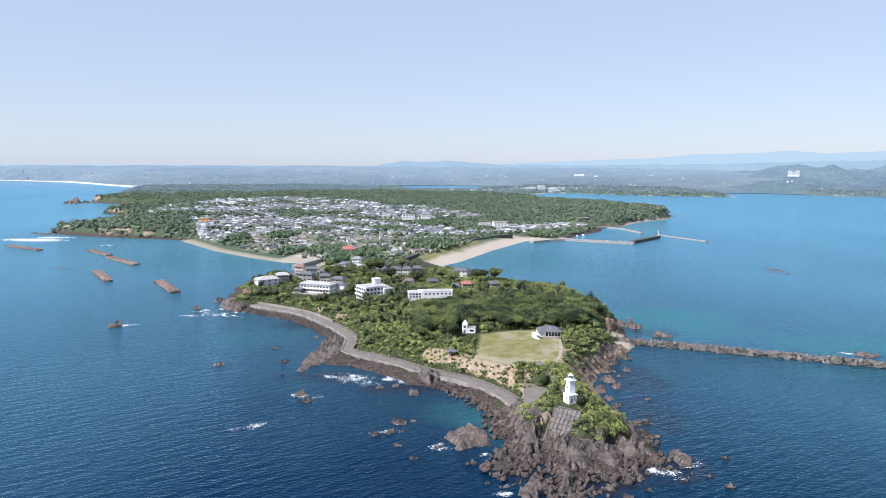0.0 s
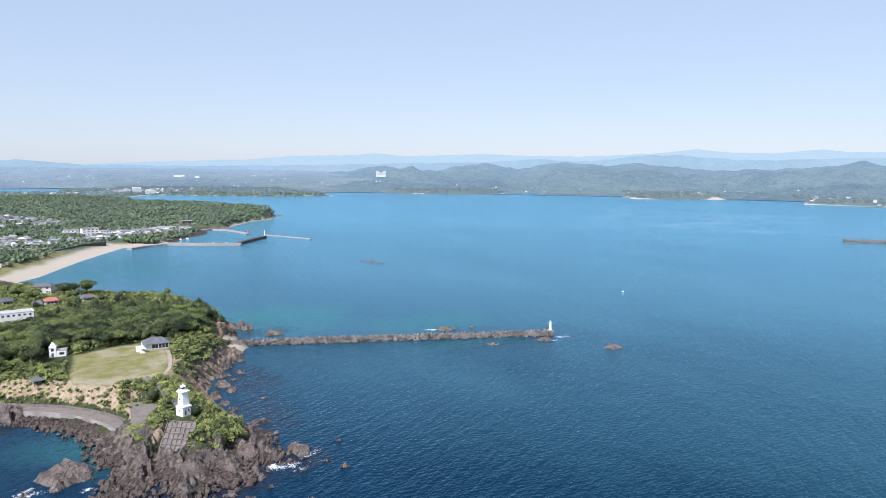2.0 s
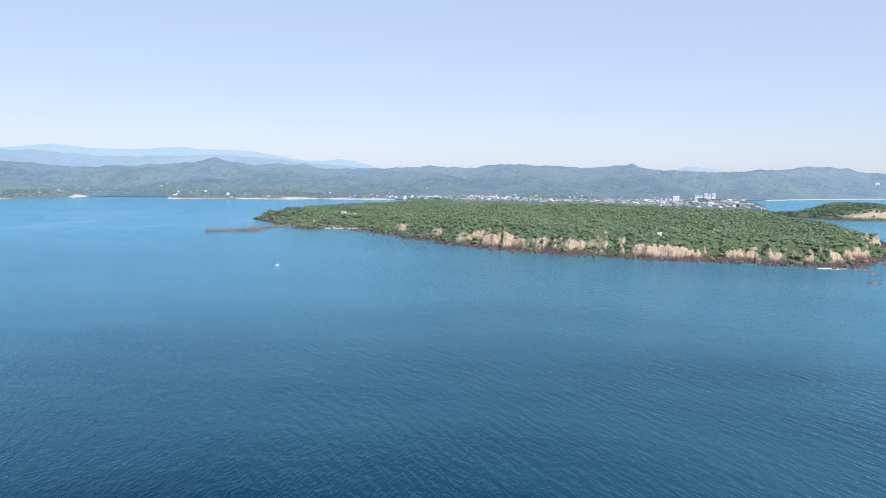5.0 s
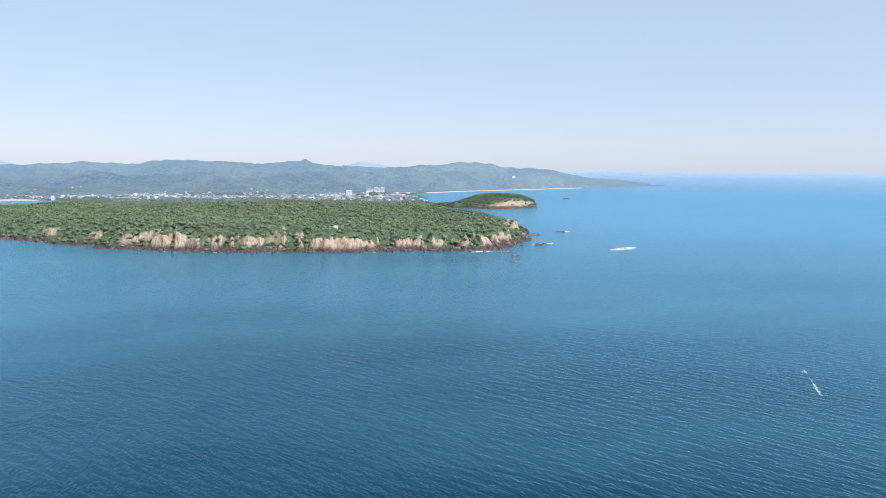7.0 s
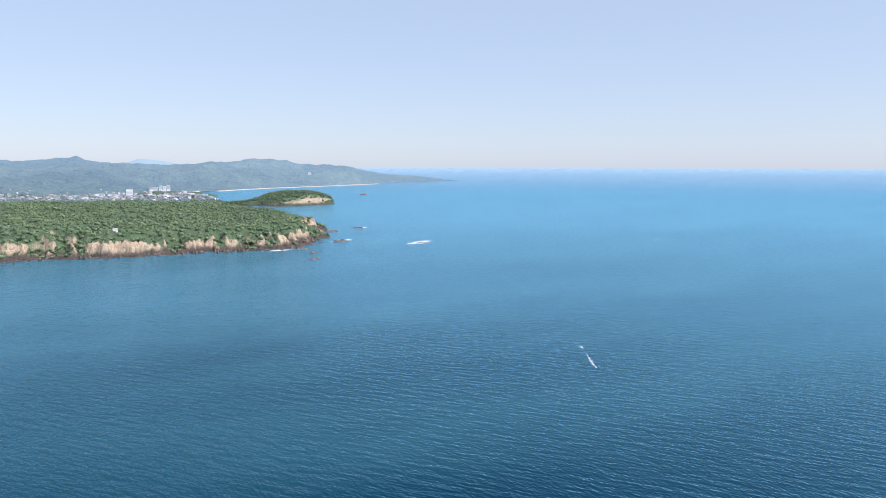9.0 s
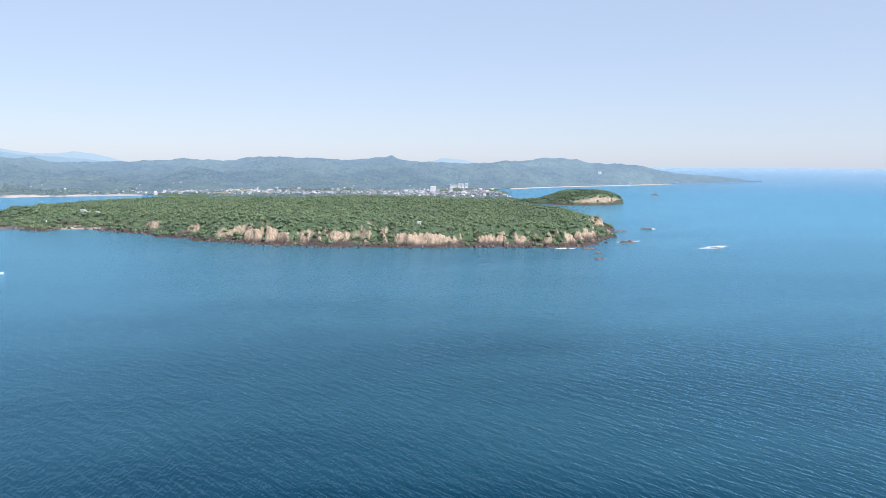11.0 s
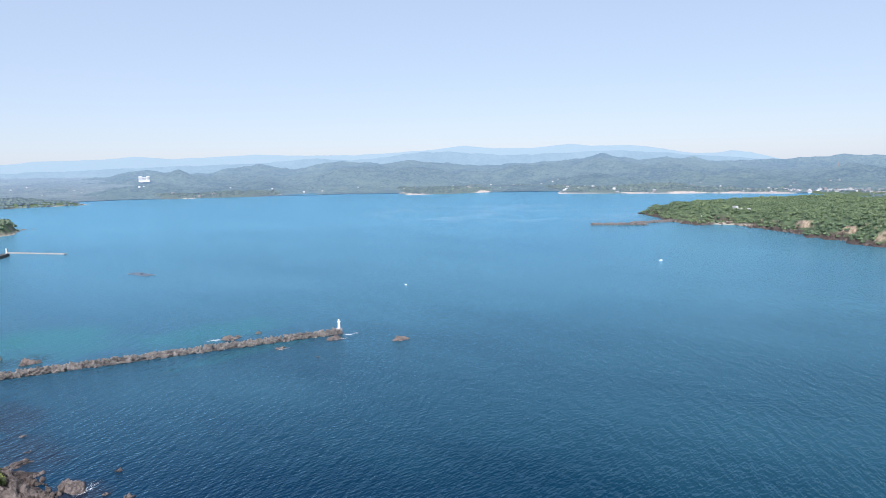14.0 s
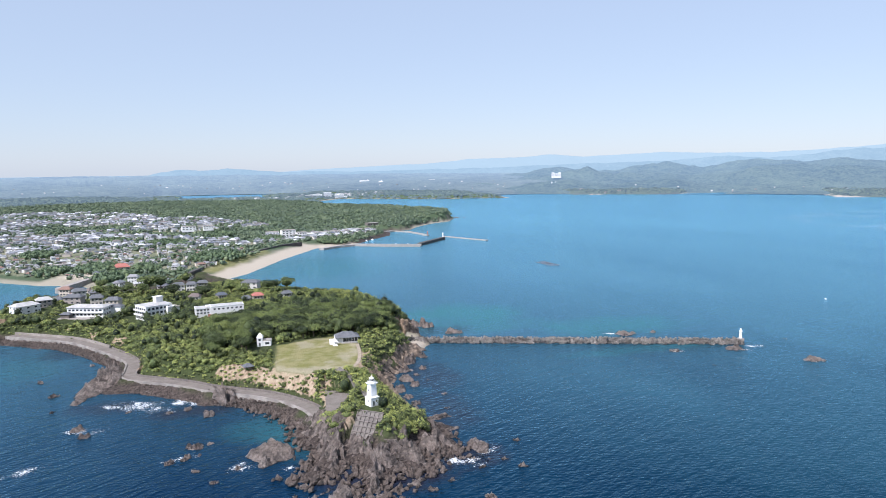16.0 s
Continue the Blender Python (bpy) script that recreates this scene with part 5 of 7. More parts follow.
def windows(parent, x0, x1, y, zs, n, w, h, axis="y"):
    """A row of n windows along a wall; axis: which way the wall faces."""
    for z in zs:
        for i in range(n):
            c = x0 + (x1 - x0) * (i + 0.5) / n
            bm = boxes((c - w / 2, y - 0.06, z, c + w / 2, y + 0.06, z + h)) if axis == "y" else boxes((y - 0.06, c - w / 2, z, y + 0.06, c + w / 2, z + h))
            pane = part("window", bm, GLASS, parent)
            sill = boxes((c - w / 2 - 0.1, y - 0.2, z - 0.15, c + w / 2 + 0.1, y + 0.1, z - 0.05)) if axis == "y" else boxes((y - 0.2, c - w / 2 - 0.1, z - 0.15, y + 0.1, c + w / 2 + 0.1, z - 0.05))
            part("sill", sill, WHITE, pane)


def flat_block(parent, x0, y0, x1, y1, z0, z1, name="wall", material=None):
    part(name, bevelled(boxes((x0, y0, z0, x1, y1, z1)), 0.05), material or WHITE, parent)
    part("parapet", boxes((x0 - 0.25, y0 - 0.25, z1, x1 + 0.25, y1 + 0.25, z1 + 0.25)), WHITE, parent)
    part("roof_deck", boxes((x0 + 0.3, y0 + 0.3, z1 + 0.25, x1 - 0.3, y1 - 0.3, z1 + 0.31)), PALE_ROOF, parent, "pale grey flat roof")


def inn_a():
    t = thing("hotel", "long two-storey white seaside inn with a low pale roof", "hotel", pose(-97, 540, 10.2, 0, 0, -20))
    flat_block(t, -13, -5, 13, 6, -3, 6.2)
    part("upper_roof", hip_roof(bmesh.new(), -13, -5, 13, 6, 6.55, 1.6, 0.7, 0.8), PALE_ROOF, t, "shallow pale roof")
    windows(t, -12.4, 12.4, -5, (0.9, 3.9), 9, 1.7, 1.3)
    windows(t, -4.4, 5.4, 13.0, (0.9, 3.9), 3, 1.7, 1.3, "x")
    part("balcony", boxes((-9, -6.4, 2.9, 13, -5.0, 3.2), (-9, -6.45, 3.2, 13, -6.35, 3.9)), WHITE, t)
    part("porch_roof", hip_roof(bmesh.new(), -15.5, -10, -8.5, -5.2, 2.6, 1.3, 0.5, 0.4), SLATE, t, "dark tiled porch roof")
    part("porch_wall", boxes((-15, -9.6, -2, -9, -5.2, 2.5)), CONCRETE_DARK, t)
    part("terrace", boxes((-17, -11, -3, 10, -5, -0.2)), CONCRETE, t)
    part("rear_wing", bevelled(boxes((6, 6, -2, 20, 12, 5)), 0.05), WHITE, t)
    part("wing_roof", hip_roof(bmesh.new(), 6, 6, 20, 12, 5, 1.6, 0.6), SLATE, t, "dark tiled roof")


def inn_b():
    t = thing("hotel", "white three-storey inn with a rooftop stair house", "hotel", pose(-52, 518, 9.6, 0, 0, 34) @ Matrix.Diagonal((1.05, 1.05, 1.3, 1)))
    flat_block(t, -10, -8, 8, 6, -3, 7.5)
    windows(t, -9.4, 7.4, -8, (0.8, 3.3, 5.6), 6, 1.7, 1.2)
    windows(t, -7.4, 5.4, -10, (0.8, 3.3, 5.6), 5, 1.7, 1.2, "x")
    part("balcony", boxes((-11.2, -8, 2.6, -10, 6, 2.8), (-11.25, -8, 2.8, -11.15, 6, 3.5)), WHITE, t)
    part("balcony", boxes((-11.2, -8, 5.0, -10, 6, 5.2), (-11.25, -8, 5.2, -11.15, 6, 5.9)), WHITE, t)
    part("end_wall", bevelled(boxes((3.5, -10.5, -3, 9, -8, 6.4)), 0.05), WHITE, t)
    part("stair_house", bevelled(boxes((2, 1, 7.8, 7, 5, 10.6)), 0.05), WHITE, t)
    part("stair_roof", boxes((1.6, 0.6, 10.6, 7.4, 5.4, 10.9)), WHITE, t)
    part("side_wing", bevelled(boxes((8, -4, -3, 16, 6, 4.6)), 0.05), WHITE, t)
    part("wing_roof", boxes((7.7, -4.3, 4.6, 16.3, 6.3, 4.9)), CONCRETE, t)


def inn_c():
    t = thing("hotel", "low white flat-roofed inn among the trees", "hotel", pose(-9, 506, 12.4, 0, 0, 6))
    flat_block(t, -6, -5, 16, 4, -3, 5.4)
    flat_block(t, -16, -4, -6, 6, -3, 4.4)
    windows(t, -5, 15.5, -5, (3.1,), 7, 1.4, 1.1)
    windows(t, -15.5, -6.5, -4, (0.9, 2.9), 4, 1.4, 1.0)
    windows(t, -4.5, 3.5, 16.0, (3.1,), 2, 1.4, 1.1, "x")
    part("roof_box", boxes((-9, -1, 4.7, -6.5, 2, 5.9)), WHITE, t)
    part("red_plinth", boxes((-8, -4.3, -1.5, -5.8, -4.02, 0.3)), RED, t, "red painted panel")


def guest_house(place, label, w=9.0, d=7.0, storeys=2, roof=SLATE, rh=2.2):
    t = thing("guest_house", label, "house", place)
    h = storeys * 2.9
    part("wall", bevelled(boxes((-w / 2, -d / 2, -2.5, w / 2, d / 2, h)), 0.04), WALLS, t)
    part("roof", hip_roof(bmesh.new(), -w / 2, -d / 2, w / 2, d / 2, h, rh, 0.55, 0.7), roof, t)
    windows(t, -w / 2 + 0.5, w / 2 - 0.5, -d / 2, [0.9 + 2.9 * k for k in range(storeys)], 3, 1.5, 1.2)
    windows(t, -d / 2 + 0.4, d / 2 - 0.4, -w / 2, [0.9 + 2.9 * k for k in range(storeys)], 2, 1.4, 1.2, "x")
    part("door", boxes((w / 2 - 1.6, -d / 2 - 0.07, 0, w / 2 - 0.7, -d / 2 + 0.07, 2.05)), SLATE, t)
    return t


inn_a()
inn_b()
inn_c()
for x, y, turn, w, d, st, roof, label in ((-146, 577, 38, 17, 11, 2, PALE_ROOF, "grey-tiled clifftop guest house with white walls"), (-137, 594, 20, 10, 8, 2, PALE_ROOF, "tiled house behind the clifftop guest house"),
                                        (-119, 609, -12, 13, 9, 2, SLATE, "old tiled house with a big dark roof"), (-101, 597, 8, 9, 8, 2, SLATE, "small tiled house near the inn"),
                                        (-87, 583, -15, 10, 8, 2, SLATE, "dark-roofed house behind the inn"), (-121, 640, 15, 10, 8, 2, SLATE, "tiled village house on the neck"),
                                        (-44, 654, 12, 9, 7, 2, SLATE, "pair of tiled houses among trees"), (-33, 647, -8, 8, 7, 2, SLATE, "pale house with a tiled roof among trees"), (-24, 655, 4, 8, 7, 2, SLATE, "pale house with a tiled roof among trees"),
                                        (20, 577, 10, 8, 6, 1, RED, "small house with a bright red roof"), (11, 569, 0, 6, 6, 1, SLATE, "shed with a grey roof"), (17, 636, -20, 14, 10, 2, SLATE, "brown-roofed villa above the east beach"),
                                        (43, 577, 15, 7, 6, 1, SLATE, "small hut at the wood's edge"), (-134, 624, 0, 7, 6, 1, SLATE, "low tiled village house on the neck"), (-82, 704, 20, 8, 6, 1, ROOFS, "low tiled village house on the neck"), (-135, 662, -15, 9, 7, 2, ROOFS, "tiled village house on the neck"), (-108, 672, 25, 8, 7, 1, ROOFS, "low tiled village house on the neck"), (-98, 696, 65, 9, 7, 2, ROOFS, "tiled village house on the neck"), (-120, 688, 40, 7, 6, 1, ROOFS, "low tiled village house on the neck"), (-128, 648, 70, 6, 5, 1, ROOFS, "small tiled shed on the neck"), (-112, 655, -30, 6, 5, 1, SLATE, "small tiled shed on the neck"), (-60, 720, 15, 8, 6, 1, ROOFS, "low tiled village house on the neck"), (-90, 735, -10, 9, 7, 2, ROOFS, "tiled village house on the neck"), (-40, 735, 30, 8, 6, 1, ROOFS, "low tiled village house on the neck"), (-8, 590, 20, 7, 6, 1, ROOFS, "low house behind the white inn"), (-28, 585, -15, 8, 6, 1, ROOFS, "low house behind the white inn"), (-60, 690, -10, 9, 7, 1, ROOFS, "low tiled village house on the neck")):
    guest_house(pose(x, y, float(near_height(x, y)), 0, 0, turn), label, w, d, st, roof)


def cafe():
    t = thing("cafe_pavilion", "white pavilion with a dark hipped roof beside the lawn", "pavilion", pose(60.5, 391, 13, 0, 0, -4))
    part("wall", bevelled(boxes((-6.5, -3.5, -0.5, 6.5, 4, 3.2)), 0.05), WHITE, t)
    part("roof", hip_roof(bmesh.new(), -5.5, -4.2, 6.5, 4, 3.3, 2.6, 0.35, 0.9), SLATE, t, "dark grey hipped roof")
    part("glazing", boxes((-2.0, -3.6, 0.6, 6.3, -3.4, 2.7)), GLASS, t)
    for k in range(6):
        part("post", boxes((-2.1 + 1.66 * k, -4.6, 0, -1.95 + 1.66 * k, -4.45, 3.2)), WHITE, t)
    part("terrace", boxes((-3, -5.4, -0.5, 7.2, -3.5, 0.2)), CONCRETE, t, "pale terrace")
    part("side_wall", bevelled(boxes((-9.5, -6, -0.5, -6.5, -1, 2.2)), 0.05), WHITE, t)
    part("steps", boxes((-8, -8.5, -0.3, -5.5, -6, 0.5), (-8, -9.5, -0.3, -5.5, -8.5, 0.25)), WHITE, t)
    part("parasol_roof", tube(bmesh.new(), 2.2, 3.0, 1.7, 0.1, 8, -6.5, -7.5), WHITE, t, "white parasol")
    part("parasol_pole", tube(bmesh.new(), 0, 2.3, 0.05, 0.05, 6, -6.5, -7.5), CONCRETE, t)


cafe()


def lookout():
    t = thing("lookout_house", "small white stepped lookout building with a gabled tower", "lookout", pose(16, 398, 13.0, 0, 0, -10) @ Matrix.Scale(1.02, 4))
    part("wall", bevelled(boxes((-1.0, -2.5, -1, 3.4, 2.5, 3.0)), 0.05), WHITE, t)
    part("wall_top", boxes((-1.0, -2.65, 3.0, 3.55, 2.65, 3.2)), CONCRETE, t, "pale grey flat roof")
    part("tower", bevelled(boxes((-4.0, -2.8, -1, -1.0, 0.6, 5.0)), 0.05), WHITE, t)
    part("tower_roof", hip_roof(bmesh.new(), -4.0, -2.8, -1.0, 0.6, 5.0, 2.2, 0.1, 0.25), WHITE, t)
    part("window", boxes((0.4, -2.56, 0.9, 2.6, -2.45, 2.2)), GLASS, t)
    part("window", boxes((-3.1, -2.86, 2.9, -1.9, -2.75, 4.2)), GLASS, t)
    part("door", boxes((-3.0, -2.86, 0, -2.0, -2.75, 2.0)), SLATE, t)


lookout()


def shelter(x, y, z, w, roof, label):
    t = thing("shelter", label, "shelter", pose(x, y, z, 0, 0, 15))
    part("roof", hip_roof(bmesh.new(), -w / 2, -w / 2, w / 2, w / 2, 2.3, 1.5, 0.05, 0.6), roof, t)
    for i, (a, b) in enumerate(((-1, -1), (1, -1), (1, 1), (-1, 1))):
        part("post", boxes((a * w / 2 - 0.1, b * w / 2 - 0.1, -0.3, a * w / 2 + 0.1, b * w / 2 + 0.1, 2.3)), BARK, t)
    part("bench", boxes((-w / 2 + 0.4, -0.2, 0.35, w / 2 - 0.4, 0.25, 0.45), (-w / 2 + 0.5, -0.1, 0, -w / 2 + 0.7, 0.15, 0.35), (w / 2 - 0.7, -0.1, 0, w / 2 - 0.5, 0.15, 0.35)), BARK, t)


shelter(5.3, 357, 10.8, 4.0, SLATE, "square shelter with a dark pyramid roof on bare tan ground")
shelter(47, 327.5, 12.6, 2.6, CONCRETE_DARK, "small flat-topped rest shelter by the path")


# ---- breakwater ----
def tetrapod():
    bm = bmesh.new()
    for d in (Vector((0, 0, 1)), Vector((0.94, 0, -0.33)), Vector((-0.47, 0.82, -0.33)), Vector((-0.47, -0.82, -0.33))):
        r = bmesh.ops.create_cone(bm, cap_ends=True, segments=6, radius1=0.62, radius2=0.40, depth=1.5)
        bmesh.ops.transform(bm, matrix=Matrix.Translation(d * 0.75) @ d.to_track_quat("Z", "Y").to_matrix().to_4x4(), verts=r["verts"])
    me = bpy.data.meshes.new("tetrapod")
    bm.to_mesh(me)
    bm.free()
    me.materials.append(BLOCK)
    return me


TETRA = tetrapod()
TETRA_V = np.array([v.co[:] for v in TETRA.vertices])


def joined(name, mesh, poses, material, parent=None, label="", category="", flat=True):
    """Many copies of a small mesh as one object of kind stuff."""
    v = np.array([p.co[:] for p in mesh.vertices])
    tri = []
    for p in mesh.polygons:
        q = list(p.vertices)
        tri += [(q[0], q[i], q[i + 1]) for i in range(1, len(q) - 1)]
    tri = np.array(tri)
    n = len(poses)
    m = np.array([np.array(p) for p in poses])
    out = np.einsum("nij,vj->nvi", m[:, :3, :3], v) + m[:, None, :3, 3]
    f = tri[None] + (np.arange(n) * len(v))[:, None, None]
    ob = new(name, mesh_of(name, out.reshape(-1, 3), f.reshape(-1, 3), material, flat))
    ob.parent = parent
    return tagged(ob, label, category, kind="stuff")


def breakwater():
    t = thing("breakwater", "long straight breakwater of brown concrete armour blocks", "breakwater", kind="structure")
    a, b = Vector((108, 428, 0)), Vector((302, 353, 0))
    along = (b - a).normalized()
    side = Vector((-along.y, along.x, 0))
    core = bmesh.new()
    strip(core, [tuple((a + along * (i * 8)).xy) for i in range(int((b - a).length // 8) + 1)], 2.2, 2.2, 0.4, 2.5)
    # Core coloured near black to paint shade in the gaps between blocks.
    part("core", core, BLACKWALL, t)
    g = random.Random(5)
    rest = []
    count = 0
    for i in range(540):
        s = g.uniform(0, (b - a).length)
        w = g.uniform(-3.5, 3.5)
        z = 2.2 - abs(w) * 0.66 + g.uniform(-0.3, 0.4)
        m = Matrix.Translation(a + along * s + side * w + Vector((0, 0, z))) @ Euler((g.uniform(0, 6), g.uniform(0, 6), g.uniform(0, 6))).to_matrix().to_4x4() @ Matrix.Scale(g.uniform(1.1, 1.45), 4)
        if w < 0.8 and z > 0.4 and count < 300:
            ob = new("tetrapod", TETRA)
            ob.parent, ob.matrix_basis = t, m
            count += 1
        else:
            rest.append(m)
    joined("far_blocks", TETRA, rest, BLOCK, t)


breakwater()


def harbour_light(place, colour=WHITE, label="white harbour light tower on the end of the breakwater", h=7.0, name="harbour_light"):
    t = thing(name, label, "harbour light", place)
    part("plinth", bevelled(boxes((-1.6, -1.6, -1.5, 1.6, 1.6, 0.8)), 0.08), CONCRETE, t)
    part("tower", tube(bmesh.new(), 0.8, h * 0.72, 0.95, 0.7, 12), colour, t)
    part("gallery", tube(bmesh.new(), h * 0.72, h * 0.76, 1.25, 1.25, 12), colour, t)
    part("lantern", tube(bmesh.new(), h * 0.76, h * 0.93, 0.5, 0.5, 10), colour, t)
    part("cap", tube(bmesh.new(), h * 0.93, h, 0.6, 0.1, 10), colour, t)
    return t


harbour_light(pose(301, 353.5, 2.6))

# ---- rocks ----
def rock_mesh(seed, ridges=1.0, sub=3):
    """A loose boulder: a ball cut by planes and cracked."""
    bm = bmesh.new()
    bmesh.ops.create_icosphere(bm, subdivisions=sub, radius=1)
    off = Vector((seed * 7.3, seed * 3.1, seed * 5.7))
    g = random.Random(seed)
    cuts = [(Vector((g.gauss(0, 1), g.gauss(0, 1), g.gauss(0, 0.6))).normalized(), g.uniform(0.45, 0.82)) for k in range(22)]
    for v in bm.verts:
        for n, far in cuts:
            v.co -= n * max(0.0, v.co.dot(n) - far)
    for v in bm.verts:
        p = v.co * 1.25
        q = p * 1.1 + off
        lump = noise.fractal(q * 1.4, 0.9, 2.0, 4) * 0.16
        crack = abs(noise.noise(Vector((q.x * 1.9, q.y * 1.9, q.z * 0.8)))) * 0.42 * ridges
        v.co = p * (0.92 + lump - crack)
        v.co.z = max(v.co.z, -0.5)
    me = bpy.data.meshes.new("rock")
    bm.to_mesh(me)
    bm.free()
    me.materials.append(ROCK)
    return me


def trimmed(me, floor):
    """Takes away the faces of a mesh that lie wholly below floor."""
    bm = bmesh.new()
    bm.from_mesh(me)
    bmesh.ops.delete(bm, geom=[f for f in bm.faces if all(v.co.z < floor for v in f.verts)], context="FACES")
    bmesh.ops.delete(bm, geom=[v for v in bm.verts if not v.link_faces], context="VERTS")
    bm.to_mesh(me)
    bm.free()
    return me


def reef_mesh(seed, n=34):
    """A small rock of broken upturned beds, about two across."""
    U, V = np.meshgrid(np.linspace(-1.35, 1.35, n), np.linspace(-1.35, 1.35, n), indexing="ij")
    x, y = U * 6 + seed * 37, V * 6 + seed * 11
    d = 1.0 - np.hypot(U, V) + (fbm(x, y, 5, seed, 3) - 0.5) * 1.1
    Z = -0.25 + smooth(-0.12, 0.1, d) * 0.3 + smooth(-0.05, 0.55, d) * (0.15 + 1.05 * strata(x, y, 20 + 40 * (seed % 3), 3.4, seed))
    return trimmed(mesh_of("rock", np.stack([U, V, Z], -1).reshape(-1, 3), grid_faces(n, n), ROCK), -0.2)


ROCKS = [reef_mesh(k + 1) for k in range(9)]
grock = random.Random(21)


def rock(x, y, size, tall=0.55, name="sea_rock", label="dark brown weathered rock standing in the sea", z=-0.3, group="rocks off the headland", squash=None):
    ob = new(name, grock.choice(ROCKS))
    w = size * 0.62
    ob.matrix_basis = Matrix.Translation((x, y, z)) @ Matrix.Rotation(grock.uniform(0, 6.28), 4, "Z") @ Matrix.Diagonal((w, w * (squash or grock.uniform(0.6, 0.9)), w * tall * grock.uniform(1.0, 1.5), 1))
    return tagged(ob, label, "rock", group)


def crag(outline, tall, seed, turn=24, label="jagged brown crag of upturned rock in the sea", group="crags round the headland", step=0.5, period=3.6, foot=-0.7, low_end=None):
    """A rock of steep broken beds over an outline; tall: its height above the water."""
    xs, ys = [p[0] for p in outline], [p[1] for p in outline]
    X, Y = np.meshgrid(np.arange(min(xs) - 3, max(xs) + 3, step), np.arange(min(ys) - 3, max(ys) + 3, step), indexing="ij")
    d = shore_distance(X, Y, outline) + (fbm(X, Y, 5, seed, 3) - 0.5) * 4
    wide = 0.35 * max(3.0, float(d.max()))
    Z = foot - 0.5 + smooth(-0.8, 1.0, d) * (1.0 + tall * smooth(-0.5, wide, d) * (0.16 + 0.95 * strata(X, Y, turn, period, seed)))
    if low_end:
        Z = np.where(Z > 0, Z * (0.22 + 0.78 * smooth(4, low_end[2], np.hypot(X - low_end[0], Y - low_end[1]))), Z)
    me = trimmed(mesh_of("crag", np.stack([X, Y, Z], -1).reshape(-1, 3), grid_faces(*X.shape), ROCK), foot + 0.1)
    return tagged(new("crag", me), label, "rock", group)


crag([(0, 273), (7, 281), (16, 283), (21, 273), (19, 265), (12, 261), (6, 258), (3, 268)], 3.8, 301, 60, "large craggy rock islet off the point", step=0.45)
crag([(26, 223), (29, 231), (34, 236), (35, 227), (32, 218), (27, 216)], 4.2, 302, 15)
crag([(19, 229), (28, 234), (29, 231), (21, 227)], 1.6, 303)
crag([(86, 258), (92, 261), (95, 253), (92, 245), (88, 246), (87, 252)], 2.6, 304, 50)
crag([(68, 246), (72, 246), (71, 237), (67, 237)], 3.2, 305, 5)
crag([(54, 229), (60, 231), (59, 226), (54, 226)], 1.6, 306)
crag([(-78, 361), (-77, 388), (-69, 408), (-65, 420), (-56, 404), (-55, 384), (-63, 378), (-69, 370), (-73, 359)], 7.0, 307, 80, "brown crag jutting from the shore road into the sea", step=0.5, period=3.0, low_end=(-77, 362, 42))
crag([(-16, 350), (-13, 360), (-3, 353), (1, 347), (0, 339), (-6, 336), (-13, 341)], 7.0, 308, 45, "dark ribbed crag breaking through the sea wall", step=0.5, period=2.6)
crag([(-172, 530), (-167, 543), (-157, 548), (-145, 534), (-145, 518), (-152, 506), (-162, 514)], 6.5, 309, 70, "broken dark crag at the headland's western corner", step=0.7)
crag([(-16, 330), (-11, 330), (-11, 324), (-16, 322)], 2.2, 310, 40)
for k in range(34):
    a = grock.uniform(-0.3, 3.5)
    x, y = 50 + grock.uniform(16, 40) * math.cos(a), 258 - grock.uniform(10, 38) * abs(math.sin(a))
    if near_height(x, y) < 0:
        rock(x, y, grock.uniform(1.2, 3.4), 0.5, "sea_rock", "broken rock awash among the crags", -0.2, "crags round the headland")
for x, y, s in [(107, 254, 3.4), (85, 234, 3.5), (95, 238, 3), (99, 230, 4), (90, 240, 2), (75, 266, 4), (62, 222, 4), (16, 232, 3), (20, 238, 4), (-10, 252, 2.6), (79, 210, 5), (-2, 262, 3.4), (-16, 279, 2.4), (-12, 290, 3), (-27, 275, 5), (-21, 278, 5), (-18, 289, 5.6), (-17, 264, 3), (-11, 252, 3), (-49, 342, 2.8), (-88, 379, 6), (-63, 315, 5), (-67, 325, 5), (-122, 373, 6), (-83, 353, 4), (-23, 338, 4.4), (-31, 335, 3.8), (-14, 330, 4.8), (-79, 435, 4), (-99, 407, 5)]:
    rock(x, y, s, 0.42)
for x, y, s in [(-184, 520, 6), (-178, 552, 7), (-219, 461, 8),  (77, 332, 8), (84, 348, 8.6), (87, 339, 5.6), (85, 372, 9), (95, 381, 10), (105, 391, 7), (125, 472, 13), (131, 466, 8), (141, 442, 8), (146, 440, 5), (72, 318, 5), (107, 412, 5), (88, 365, 7)]:
    rock(x, y, s, 0.5)
for x, y, s in [(246, 401, 12), (252, 399, 7), (268, 398, 5), (252, 352, 7), (254, 318, 3), (314, 308, 9), (309, 309, 5), (289, 344, 9), (335, 353, 3), (78, 300, 9), (80, 311, 7), (79, 322, 8), (92, 356, 5), (99, 367, 6), (110, 404, 5), (85, 290, 8), (92, 300, 3), (97, 320, 4), (96, 345, 3)]:
    rock(x, y, s, 0.24)
